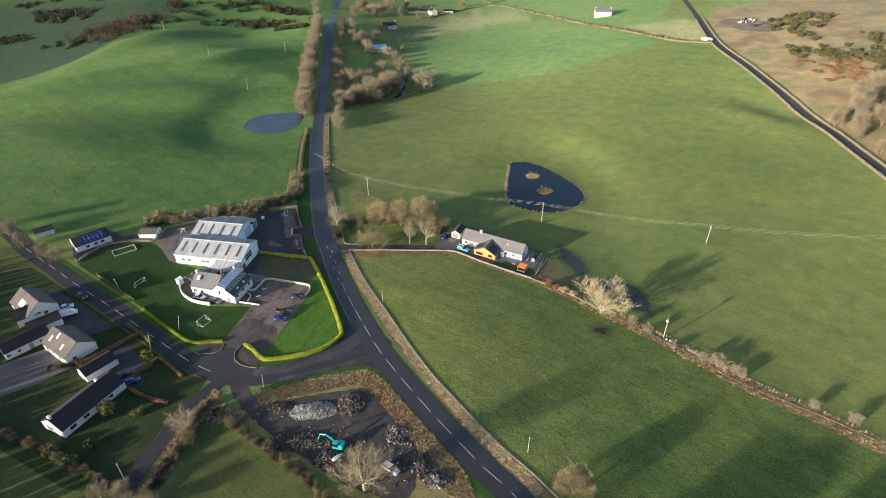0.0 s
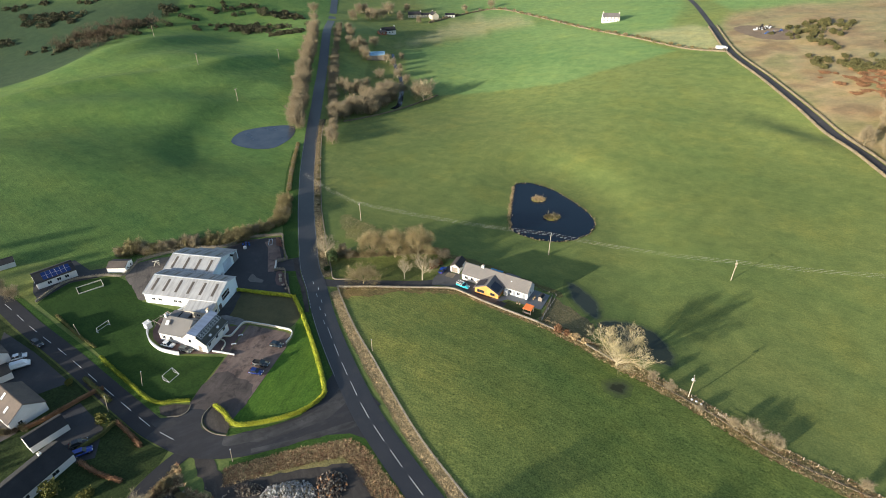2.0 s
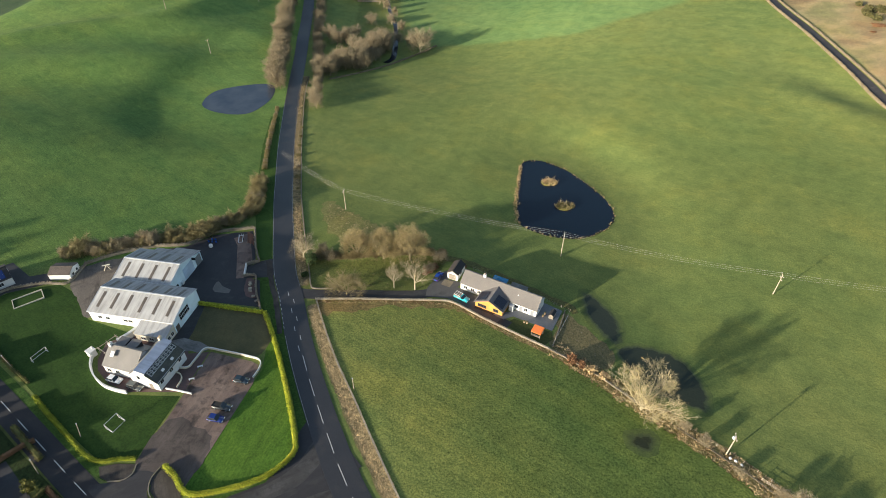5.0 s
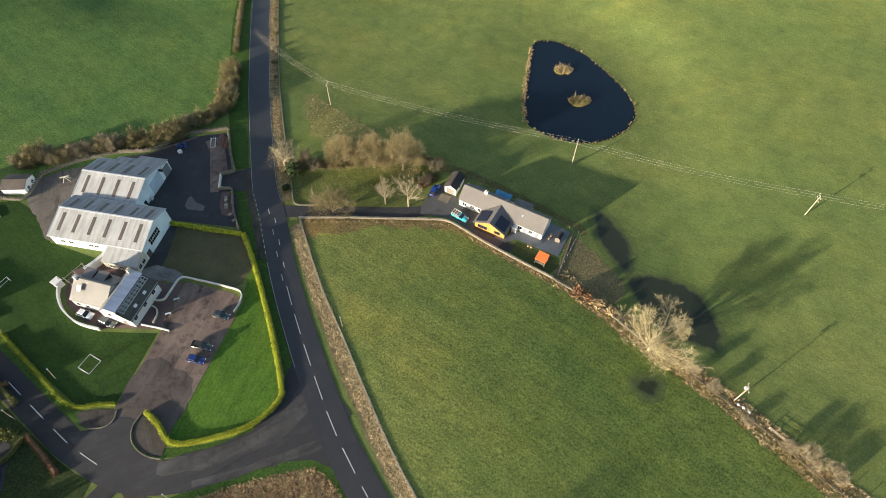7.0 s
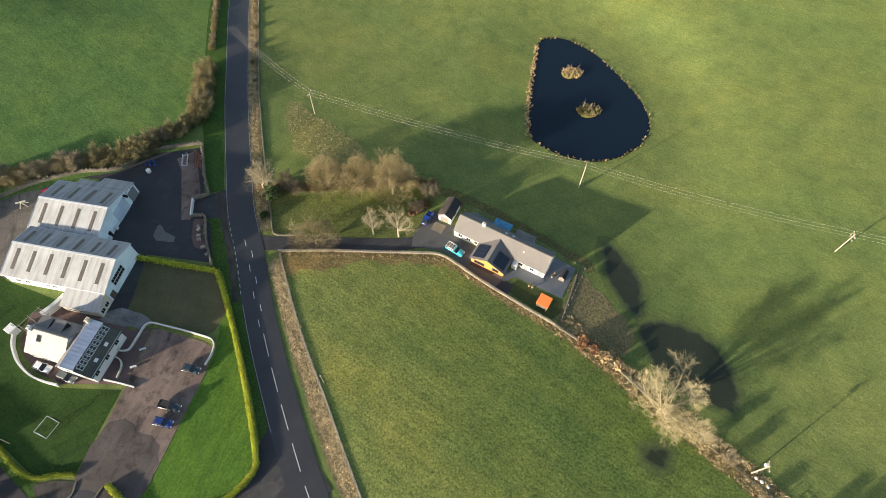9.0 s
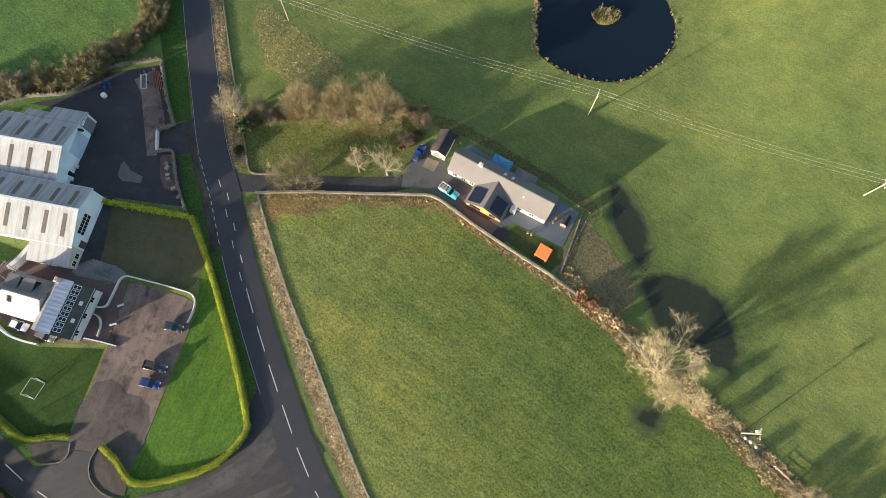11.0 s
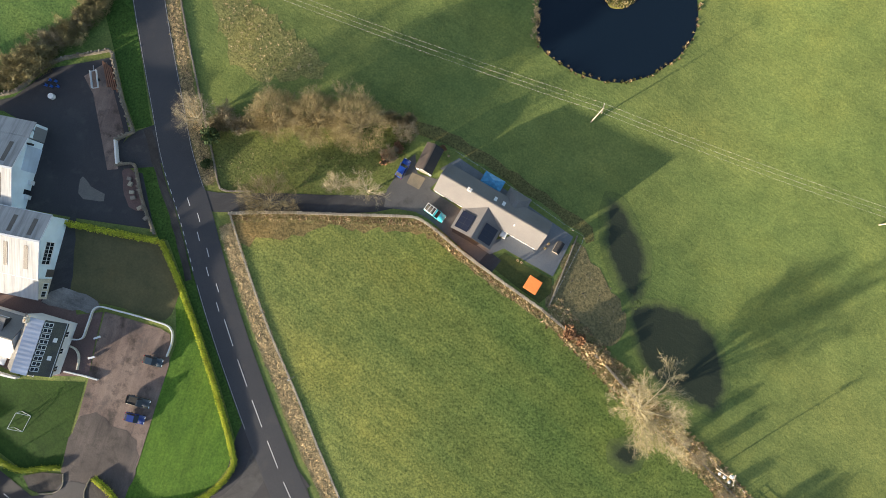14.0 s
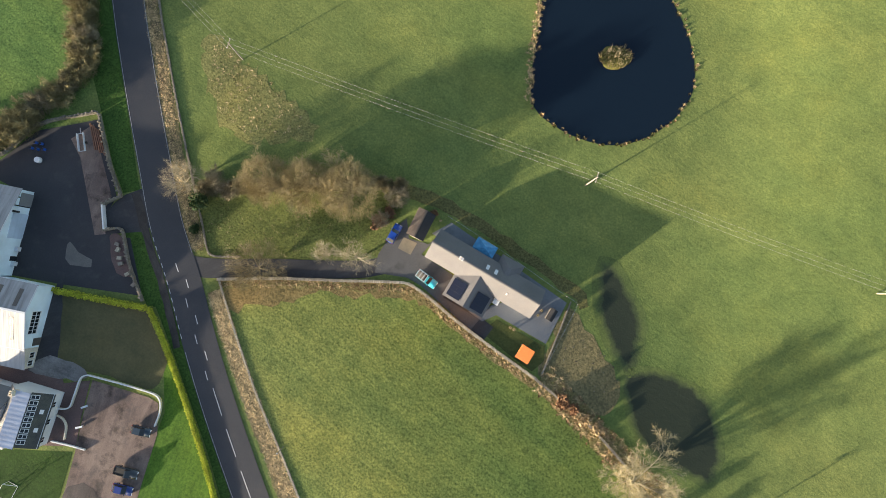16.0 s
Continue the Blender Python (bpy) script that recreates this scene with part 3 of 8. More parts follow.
def hedge(pts, width, height, mat, label, density=90, size=0.17, seed=2, name="hedge", inner=None):
    """A clipped hedge: leaf clumps all through a rounded band, round a woody core."""
    rnd = random.Random(seed)
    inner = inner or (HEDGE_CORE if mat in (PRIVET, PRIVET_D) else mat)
    line = smooth_line(pts, 0.5)
    side = sides_of(line)
    bm, core = bmesh.new(), bmesh.new()
    rows = []
    for c, s in zip(line, side):
        g = hgt(c.x, c.y)
        rows.append([core.verts.new((c.x + s.x * k * width * 0.36, c.y + s.y * k * width * 0.36, g + z)) for k, z in ((1, -0.1), (-1, -0.1), (-0.8, height * 0.86), (0.8, height * 0.86))])
        for _ in range(int(density * 0.5)):
            a = rnd.uniform(-0.3, math.pi + 0.3)
            r = rnd.uniform(0.8, 1.08)
            f = c + s * (math.cos(a) * width / 2 * r) + Vector((rnd.uniform(-0.3, 0.3), rnd.uniform(-0.3, 0.3), 0))
            leaf(bm, Vector((f.x, f.y, g + height * (0.45 + 0.52 * math.sin(a) * r + rnd.uniform(-0.1, 0.06)))), size * rnd.uniform(0.6, 1.3), rnd)
    for a, b in zip(rows, rows[1:]):
        for i in range(4):
            core.faces.new((a[i], b[i], b[(i + 1) % 4], a[(i + 1) % 4]))
    core.faces.new(rows[0][::-1]), core.faces.new(rows[-1])
    ob = thing(name, Matrix(), label, "hedge")
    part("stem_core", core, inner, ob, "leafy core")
    part("leaves", bm, mat, ob)
    return ob


def tufts(name, pts, width, count, size, mats, label, category="grass", seed=3, height=0.8, area=None):
    """Many small tufts of standing blades, along a line or strewn in an area; stuff nobody could count."""
    rnd = random.Random(seed)
    bm = bmesh.new()
    if area is None:
        line = smooth_line(pts, 0.7)
        side = sides_of(line)
    k = 0
    while k < count:
        if area is None:
            i = rnd.randrange(len(line))
            p = line[i] + side[i] * (rnd.uniform(-0.5, 0.5) * width) + Vector((rnd.uniform(-0.4, 0.4), rnd.uniform(-0.4, 0.4), 0))
        else:
            p = Vector((rnd.uniform(*area[0]), rnd.uniform(*area[1]), 0))
            if not inside(np.array([p.x]), np.array([p.y]), area[2])[0]:
                continue
        k += 1
        g, r, mi = hgt(p.x, p.y), size * rnd.uniform(0.5, 1.5), rnd.randrange(len(mats))
        for _ in range(8):
            a = rnd.uniform(0, 6.283)
            tip = Vector((p.x + math.cos(a) * r * 1.3, p.y + math.sin(a) * r * 1.3, g + r * height * rnd.uniform(0.25, 1.2)))
            q = Vector((-math.sin(a), math.cos(a), 0)) * r * 0.17
            o = Vector((p.x, p.y, g - 0.03))
            f = bm.faces.new((bm.verts.new(o - q), bm.verts.new(o + q), bm.verts.new(tip)))
            f.material_index = mi
    return tagged(part(name, bm, mats, label=label), category=category, kind="stuff")


def bushy(name, m, mat, label, r=(1, 1, 1), count=500, size=0.2, seed=4, stem=True, category="bush", group=""):
    """A leafy shrub: clumps in an uneven, gappy mass over a few stems."""
    rnd = random.Random(seed)
    bm, st = bmesh.new(), bmesh.new()
    lobes = [(Vector((rnd.uniform(-0.5, 0.5) * r[0], rnd.uniform(-0.5, 0.5) * r[1], r[2] * rnd.uniform(0.45, 1.1))), rnd.uniform(0.45, 0.75)) for _ in range(7)]
    for c, k in lobes:
        tube(st, (0, 0, -0.1), c, 0.05 * r[2], 0.02 * r[2], 4)
    for _ in range(count):
        c, k = rnd.choice(lobes)
        d = Vector((rnd.gauss(0, 1), rnd.gauss(0, 1), rnd.gauss(0, 1))).normalized() * k * rnd.uniform(0.55, 1.05)
        p = c + Vector((d.x * r[0], d.y * r[1], d.z * r[2]))
        if p.z > 0.02:
            leaf(bm, p, size * rnd.uniform(0.6, 1.4), rnd)
    ob = thing(name, m, label, category, group)
    part("stem_core", st, BARK, ob)
    part("leaves", bm, mat, ob)
    return ob


def bare_tree(name, m, label, height, spread, bark, twig, seed, twigs=2600, low=0.18, group="", reach=0.2, twig_size=0.9, width=0.02, forks=4, limbs=8, slim=1.0, dome=0):
    """A leafless tree: tapered limbs that fan outwards and fork, and a crown of fine twigs."""
    rnd = random.Random(seed)
    tr, tw = bmesh.new(), bmesh.new()
    tips = []

    def any_way():
        return Vector((rnd.gauss(0, 1), rnd.gauss(0, 1), rnd.gauss(0, 1)))

    def limb(p, d, length, r, depth):
        n = (4, 4, 3, 2, 2)[min(depth, 4)]
        for i in range(n):
            d = (d + any_way() * 0.1 + Vector((0, 0, 0.05))).normalized()
            q, r2 = p + d * length / n, max(r * 0.76, 0.014 * slim)
            tube(tr, p, q, r, r2, 6 if depth < 2 else 3)
            p, r = q, r2
            if depth >= 2:
                tips.append((p.copy(), d.copy()))
            if depth < forks:
                for _ in range(2):
                    side = d.cross(any_way()).normalized()
                    side.z = side.z * 0.7 + 0.1
                    limb(p, (d * 0.8 + side * rnd.uniform(0.35, 0.8)).normalized(), length * rnd.uniform(0.34, 0.56) * (1.1 - 0.1 * i), r * rnd.uniform(0.45, 0.65), depth + 1)
        tips.append((p.copy(), d.copy()))

    trunk, r0 = height * low, height * 0.024 * slim
    tube(tr, (0, 0, -0.4), (0, 0, trunk), r0 * 1.35, r0, 8)
    for i in range(limbs):
        a = 6.283 * i / limbs + rnd.uniform(-0.35, 0.35)
        out = rnd.uniform(0.3, 1.0) ** 0.7
        d = Vector((math.cos(a) * out * spread, math.sin(a) * out * spread, (height - trunk) * (1.15 - 0.55 * out)))
        limb(Vector((0, 0, trunk * rnd.uniform(0.75, 1.1))), d.normalized(), d.length * rnd.uniform(0.6, 0.72), r0 * rnd.uniform(0.45, 0.65), 1)
    for _ in range(twigs):
        p, d = rnd.choice(tips)
        v = (d * 0.9 + any_way() * 0.6).normalized() * twig_size * rnd.uniform(0.4, 1.5)
        w = v.cross(any_way()).normalized() * width
        p = p + any_way() * reach * 0.4
        tw.faces.new((tw.verts.new(p - w), tw.verts.new(p + w), tw.verts.new(p + v)))
        x = p + v * rnd.uniform(0.2, 0.6)
        e = (v.normalized() + any_way() * 0.5) * v.length * 0.6
        tw.faces.new((tw.verts.new(x - w * 0.8), tw.verts.new(x + w * 0.8), tw.verts.new(x + e)))
    for _ in range(dome):
        u = any_way().normalized()
        u.z = abs(u.z) * 0.95 + 0.05
        k = rnd.uniform(0.55, 1.0) ** 0.6 * (0.92 + 0.12 * noise.noise(u * 2.2 + Vector((seed, 0, 0))))
        p = Vector((u.x * spread * k, u.y * spread * k, trunk + u.z * (height - trunk) * k))
        v = (Vector((u.x, u.y, u.z + 0.35)) + any_way() * 0.28).normalized() * twig_size * rnd.uniform(0.8, 1.9)
        w = v.cross(any_way()).normalized() * width
        tw.faces.new((tw.verts.new(p - v - w), tw.verts.new(p - v + w), tw.verts.new(p)))
    ob = thing(name, m, label, "tree", group)
    part("trunk", tr, bark, ob)
    part("crown", tw, twig, ob, "leafless twigs")
    return ob


def window(parent, m, w, h, panes=2, frame=None):
    """A window in a wall: m has its middle, x along the wall and y inwards. Frame, panes and sill."""
    bm = boxes((-w / 2 - 0.09, -0.05, -h / 2 - 0.09, -w / 2, 0.06, h / 2 + 0.09), (w / 2, -0.05, -h / 2 - 0.09, w / 2 + 0.09, 0.06, h / 2 + 0.09),
               (-w / 2, -0.05, h / 2, w / 2, 0.06, h / 2 + 0.09), (-w / 2, -0.05, -h / 2 - 0.09, w / 2, 0.06, -h / 2),
               *((-w / 2 + w * i / panes - 0.03, -0.045, -h / 2, -w / 2 + w * i / panes + 0.03, 0.05, h / 2) for i in range(1, panes)))
    fr = part("window", bm, frame or FRAME_W, parent)
    fr.matrix_local = m
    for i in range(panes):
        part("pane", boxes((-w / 2 + w * i / panes, -0.02, -h / 2, -w / 2 + w * (i + 1) / panes - 0.002, 0.02, h / 2)), GLASS, fr)
    part("sill", boxes((-w / 2 - 0.12, -0.14, -h / 2 - 0.16, w / 2 + 0.12, -0.051, -h / 2 - 0.09)), frame or FRAME_W, fr)
    return fr


def door(parent, m, w, h, mat):
    fr = part("door", boxes((-w / 2, -0.05, 0, w / 2, 0.05, h)), mat, parent)
    fr.matrix_local = m
    part("handle", boxes((w * 0.32, -0.1, h * 0.47, w * 0.42, -0.051, h * 0.5)), FRAME_W, fr)
    return fr


def wall_at(side, l, w, u, z):
    """Pose on a side of a house (s, n: long sides; e, w: gables), u along it, z up."""
    if side == "s":
        return pose(u, -w / 2 - 0.02, z)
    if side == "n":
        return pose(u, w / 2 + 0.02, z, 0, 0, 180)
    if side == "e":
        return pose(l / 2 + 0.02, u, z, 0, 0, 90)
    return pose(-l / 2 - 0.02, u, z, 0, 0, -90)


def gabled(parent, l, w, eave, ridge, wall, roof, over=0.3, off=0.0, base=-0.8, south=None, north=None, hip=False, thick=0.16, shift=(0, 0)):
    """Walls with gables and a pitched roof of two slabs. off: the ridge's place across; south, north: other eave distances."""
    s, n = -(south or w / 2), (north or w / 2)
    sx, sy = shift
    bm = bmesh.new()
    sec = [(s, base), (n, base), (n, eave), (off, ridge - 0.05), (s, eave)]
    solid(bm, [(-l / 2 + sx, y + sy, z) for y, z in sec][::-1], [(l / 2 + sx, y + sy, z) for y, z in sec][::-1])
    bmesh.ops.recalc_face_normals(bm, faces=bm.faces[:])
    body = part("wall", bm, wall, parent)
    for y, k in ((s, -1), (n, 1)):
        slope = (ridge - eave) / abs(off - y)
        e = y + k * over
        ze = eave - slope * over
        bm = bmesh.new()
        a = [(-l / 2 - over * 0.6 + sx, off + sy, ridge), (l / 2 + over * 0.6 + sx, off + sy, ridge), (l / 2 + over * 0.6 + sx, e + sy, ze), (-l / 2 - over * 0.6 + sx, e + sy, ze)]
        solid(bm, a, [(x, y2, z + thick) for x, y2, z in a])
        bmesh.ops.recalc_face_normals(bm, faces=bm.faces[:])
        part("roof", bm, roof, parent)
    part("ridge_cap", boxes((-l / 2 - over * 0.6 + sx, off - 0.14 + sy, ridge + thick - 0.03, l / 2 + over * 0.6 + sx, off + 0.14 + sy, ridge + thick + 0.07)), roof, parent)
    return body


def chimney(parent, x, y, z, mat, w=0.6, d=0.9, h=1.1, pots=2):
    ch = part("chimney", bevelled(boxes((x - w / 2, y - d / 2, z - 0.8, x + w / 2, y + d / 2, z + h), (x - w / 2 - 0.06, y - d / 2 - 0.06, z + h + 0.002, x + w / 2 + 0.06, y + d / 2 + 0.06, z + h + 0.12)), 0.015), mat, parent)
    for i in range(pots):
        bm = bmesh.new()
        tube(bm, (x, y + (i - (pots - 1) / 2) * 0.4, z + h + 0.1), (x, y + (i - (pots - 1) / 2) * 0.4, z + h + 0.5), 0.13, 0.1, 8)
        part("chimney_pot", bm, TERRACOTTA, ch, "buff clay pot")


TERRACOTTA = plain("clay pot", (0.5, 0.36, 0.24), 0.8)
TYRE = plain("tyre rubber", (0.02, 0.02, 0.02), 0.9)
ALLOY = plain("alloy rim", (0.4, 0.4, 0.42), 0.35, 0.8)
LAMP_W = plain("headlamp lens", (0.7, 0.72, 0.75), 0.1)
LAMP_R = plain("tail lamp lens", (0.35, 0.02, 0.02), 0.15)


def car(m, colour, label, kind="hatch", length=4.3, width=1.78, height=1.5, group=""):
    """A car, x ahead: body, glasshouse, wheels with rims, lamps, mirrors, bumpers."""
    paint = plain("car paint", colour, 0.22, 0.0, vary=0.06)
    paint.node_tree.nodes["Principled BSDF"].inputs["Coat Weight"].default_value = 0.6
    ob = thing("car" if kind != "pickup" else "pickup_truck", m, label, "car", group)
    L, W, b0, b1 = length / 2, width / 2, 0.28, height * 0.58
    nose, tail = (0.82, 0.88) if kind != "van" else (0.9, 1.0)
    prof = [(-L, b0 + 0.1), (-L + 0.12, b0), (L - 0.15, b0), (L, b0 + 0.15), (L - 0.05, b1 * nose), (L * 0.48, b1), (-L * 0.86, b1 * 1.02), (-L, b1 * tail)]
    bm = bmesh.new()
    solid(bm, [(x, -W, z) for x, z in prof], [(x, W, z) for x, z in prof])
    bmesh.ops.recalc_face_normals(bm, faces=bm.faces[:])
    body = part("body", bevelled(bm, 0.16, 3), paint, ob, smooth=True)
    front, rear = {"hatch": (0.42, -0.92), "estate": (0.42, -0.97), "van": (0.75, -0.98), "pickup": (0.42, -0.02)}[kind]
    rf, rr = {"hatch": (0.08, -0.62), "estate": (0.08, -0.86), "van": (0.42, -0.96), "pickup": (0.14, 0.02)}[kind]
    g = bmesh.new()
    solid(g, [(L * front, -W * 0.93, b1 - 0.02), (L * front, W * 0.93, b1 - 0.02), (L * rear, W * 0.93, b1 - 0.02), (L * rear, -W * 0.93, b1 - 0.02)],
          [(L * rf, -W * 0.76, height - 0.06), (L * rf, W * 0.76, height - 0.06), (L * rr, W * 0.76, height - 0.06), (L * rr, -W * 0.76, height - 0.06)])
    bmesh.ops.recalc_face_normals(g, faces=g.faces[:])
    part("glasshouse", g, GLASS if kind != "van" else paint, ob, "dark tinted glass" if kind != "van" else "")
    part("roof", bevelled(boxes((L * rr, -W * 0.77, height - 0.07, L * rf, W * 0.77, height)), 0.03), paint, ob)
    for s in (-1, 1):
        for x in (L * 0.15, -L * 0.35):
            if kind != "pickup":
                pb = bmesh.new()
                tube(pb, (x, s * W * 0.95, b1 - 0.05), (x - 0.05, s * W * 0.78, height - 0.05), 0.05, 0.045, 4)
                part("pillar", pb, paint, ob)
        part("wing_mirror", bevelled(boxes((L * front - 0.3, s * W + (0 if s > 0 else -0.2), b1 - 0.02, L * front - 0.14, s * W + (0.2 if s > 0 else 0), b1 + 0.14)), 0.03), paint, ob)
        part("headlamp", bevelled(boxes((L - 0.22, s * W * 0.62 - 0.2, b1 * 0.66, L + 0.01, s * W * 0.62 + 0.2, b1 * 0.82)), 0.02), LAMP_W, ob)
        part("tail_lamp", bevelled(boxes((-L - 0.01, s * W * 0.78 - 0.13, b1 * 0.7, -L + 0.12, s * W * 0.78 + 0.13, b1 * 0.95)), 0.02), LAMP_R, ob)
        for x in (L * 0.62, -L * 0.6):
            t = bmesh.new()
            tube(t, (x, s * W - s * 0.2, 0.32), (x, s * W + s * 0.02, 0.32), 0.32, 0.32, 14)
            wh = part("wheel", bevelled(t, 0.02), TYRE, ob)
            r = bmesh.new()
            tube(r, (x, s * W - s * 0.02, 0.32), (x, s * W + s * 0.035, 0.32), 0.2, 0.18, 10)
            part("rim", r, ALLOY, wh)
    if kind == "pickup":
        part("load_bed", boxes((-L + 0.1, -W * 0.85, b1 + 0.001, -0.05, -W * 0.78, b1 + 0.12), (-L + 0.1, W * 0.78, b1 + 0.001, -0.05, W * 0.85, b1 + 0.12), (-L + 0.1, -W * 0.78, b1 + 0.001, -L + 0.2, W * 0.78, b1 + 0.12), (-L + 0.2, -W * 0.78, b1 + 0.001, -0.1, W * 0.78, b1 + 0.02)), TYRE, ob, "dark open load bed")
    return ob

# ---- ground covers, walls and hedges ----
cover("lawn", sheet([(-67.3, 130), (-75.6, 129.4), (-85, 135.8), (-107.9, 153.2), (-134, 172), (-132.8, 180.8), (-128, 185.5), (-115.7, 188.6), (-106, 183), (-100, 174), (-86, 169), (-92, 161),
                     (-89.5, 154.8), (-84, 149.9), (-77.5, 147.7), (-63.6, 147.4)], 0.03), FIELD, "mown green playing field with goals, grass darkened for shade", "lawn")
cover("lawn", sheet([(-54, 121.6), (-51.5, 131), (-46.6, 150.8), (-45, 156), (-46, 166), (-45, 170), (-40, 157), (-35.6, 145), (-32, 134.6), (-32, 131.2), (-35, 127.2), (-40, 124), (-47, 122)], 0.03),
      LAWN, "bright striped lawn inside the golden hedge", "lawn")
cover("verge", sheet([(-54, 120.4), (-47, 121), (-40, 122.6), (-34, 126), (-30.6, 131), (-31, 136), (-35, 147), (-44, 168), (-49, 179), (-51, 181), (-47.3, 184), (-42.4, 170.8), (-38, 159.2), (-33, 147.6),
                      (-29.2, 139), (-29.8, 131.2), (-33.4, 125.4), (-39.5, 121.4), (-47, 119), (-53.4, 118.4)], 0.04), VERGE, "dark grass verge below the hedge", "verge")
cover("old_green", sheet([(-69.5, 179.8), (-60, 178.6), (-49.6, 176.8), (-45.6, 168), (-46.4, 162), (-48.5, 160.6), (-54, 162.2), (-61.6, 164.2), (-68, 166.6)], 0.05, ragged=0.25, seed=5),
      grass_material("worn turf", False, (0.105, 0.096, 0.052), streak=0.15, tuft=0.05, grain=0.25), "worn brown-green turf of an old bowling green", "lawn")
cover("yard", sheet([(-82, 184.4), (-80, 188), (-79, 202), (-86, 205.5), (-93, 206.4), (-84, 208.8), (-76.6, 215.6), (-67.5, 217.6), (-64, 218.5), (-62, 214), (-58.6, 201.5), (-60.3, 198), (-59, 193), (-55, 192.6), (-51.6, 180.2), (-60, 181.2), (-69, 182.3)], 0.06),
      YARD, "dark asphalt works yard, cracked and patched", "yard")
cover("yard", sheet([(-64.6, 217.5), (-63, 212), (-59.6, 201.6), (-61.2, 198), (-60.3, 193.3), (-62.6, 193), (-64.4, 200), (-67, 210), (-69.3, 214)], 0.09), GRAVEL, "reddish bare strip beside the yard wall", "yard")
cover("yard", sheet([(-59.4, 193), (-57, 193), (-54.2, 185), (-55.6, 184), (-58, 186)], 0.09, ragged=0.2), PAVING, "strip of broken red ground with rubble", "yard")
cover("yard", sheet([(-67.8, 191.5), (-65.8, 189.5), (-62.6, 187.5), (-62.8, 185.9), (-65, 186.4), (-68.3, 187.3)], 0.085, ragged=0.3, seed=9),
      tarmac("worn concrete", (0.12, 0.11, 0.1), (0.15, 0.14, 0.125), (0.09, 0.085, 0.08)), "worn concrete patch in the yard", "yard")
cover("yard", sheet([(-60.6, 198), (-58.7, 200.4), (-56.8, 202), (-53, 203.6), (-50.6, 203), (-48.9, 196), (-53, 194), (-59.2, 193.4)], 0.095), LANE, "asphalt gateway from the road to the yard", "yard")
cover("car_park", sheet([(-67, 129.6), (-64.5, 140), (-62.9, 148.2), (-62, 155), (-60.6, 162.3), (-48.6, 159), (-46.4, 157.8), (-46.2, 151.4), (-51.2, 131), (-54.2, 121.8), (-58, 122.6), (-61.5, 125), (-66, 126)], 0.07),
      GRAVEL, "worn reddish gravel car park", "car park")
cover("paving", sheet([(-90, 159), (-88.2, 155.3), (-83.3, 151), (-77.2, 148.6), (-62.9, 148.6), (-62.4, 154), (-61, 162.2), (-66.5, 161.5), (-68, 165.8), (-84, 169), (-90.5, 165)], 0.08),
      PAVING, "dull red paving round the clubhouse", "paving")
cover("yard", sheet([(-74, 168.6), (-69.8, 182), (-68.4, 182), (-68.2, 166.4), (-69.6, 163.4), (-74, 164)], 0.095, ragged=0.15), LANE, "grey asphalt path along the shed", "path")
cover("paving", sheet([(-71, 181.2), (-68.6, 181), (-69.9, 175.6), (-71.1, 170.7), (-72.2, 166.6), (-75.4, 166.4), (-74.4, 170.6)], 0.085), PAVING, "red-brown paved strip beside the hall", "paving")
cover("yard", sheet([(-74.4, 164.2), (-70.6, 167.2), (-67.4, 166.6), (-63.2, 164.8), (-61.4, 163.6), (-63.6, 162), (-66.4, 162.4), (-69.8, 162.6)], 0.1, ragged=0.25, seed=17), tarmac("pale worn concrete", (0.2, 0.19, 0.18), (0.14, 0.132, 0.125), (0.075, 0.07, 0.066), rough=0.9, streak=70, stains=0.4), "pale worn concrete slab behind the clubhouse", "slab")
cover("bare_ground", sheet([(-108, 183), (-113, 189), (-113.5, 196), (-106, 200.5), (-97.5, 203), (-98, 187), (-99.5, 174.5), (-103.5, 177)], 0.05, ragged=0.4), HARDCORE, "bare grey-brown hardcore behind the sheds", "bare ground")
cover("yard", sheet([(-113.8, 196.6), (-127, 192), (-136, 198.5), (-146, 190), (-139, 178), (-134.5, 173.5), (-130, 184), (-121, 188)], 0.06), YARD, "dark asphalt drive beside small outbuildings", "yard")
cover("drive", ribbon([(-46, 188.5), (-38.9, 186.6), (-24.4, 186.9), (-14.6, 186.9), (-4.8, 187.2), (2.5, 188.4), (9, 186.2), (17, 178.6), (23, 174)], (4.4, 3.4), 0.08), LANE, "asphalt drive to the cottage", "drive")
cover("drive", sheet([(-2, 186.5), (-1.5, 190.4), (2.2, 196.5), (4.6, 198.5), (5.2, 194.2), (9.5, 193), (13, 196.4), (8, 190.8), (15, 186.4), (13, 181.5), (21, 177), (19, 174.6), (8, 184), (5, 185.6)], 0.1), tarmac("worn grey forecourt", (0.07, 0.069, 0.07), (0.1, 0.098, 0.096), (0.05, 0.048, 0.047), rough=0.85), "worn grey asphalt forecourt of the cottage", "drive")
cover("terrace", sheet([(10.2, 195.4), (14.4, 197.9), (25, 191), (40, 181), (35.4, 172.1), (30, 175), (24.6, 178), (21.5, 176.6), (18.5, 178.6), (30, 182)], 0.09),
      tarmac("slate paving", (0.12, 0.13, 0.145), (0.15, 0.16, 0.17), (0.1, 0.105, 0.11), rough=0.6), "blue-grey slate terrace behind the cottage", "terrace")
cover("lawn", sheet([(21.3, 174.4), (24.8, 177.1), (29.6, 174.3), (35.2, 171.6), (35, 168.5), (32.4, 166.2), (27.5, 169.6)], 0.07), grass_material("dull garden lawn", False, (0.06, 0.072, 0.026), streak=0.2, tuft=0.05, grain=0.5), "small shaded garden lawn below the cottage", "lawn")
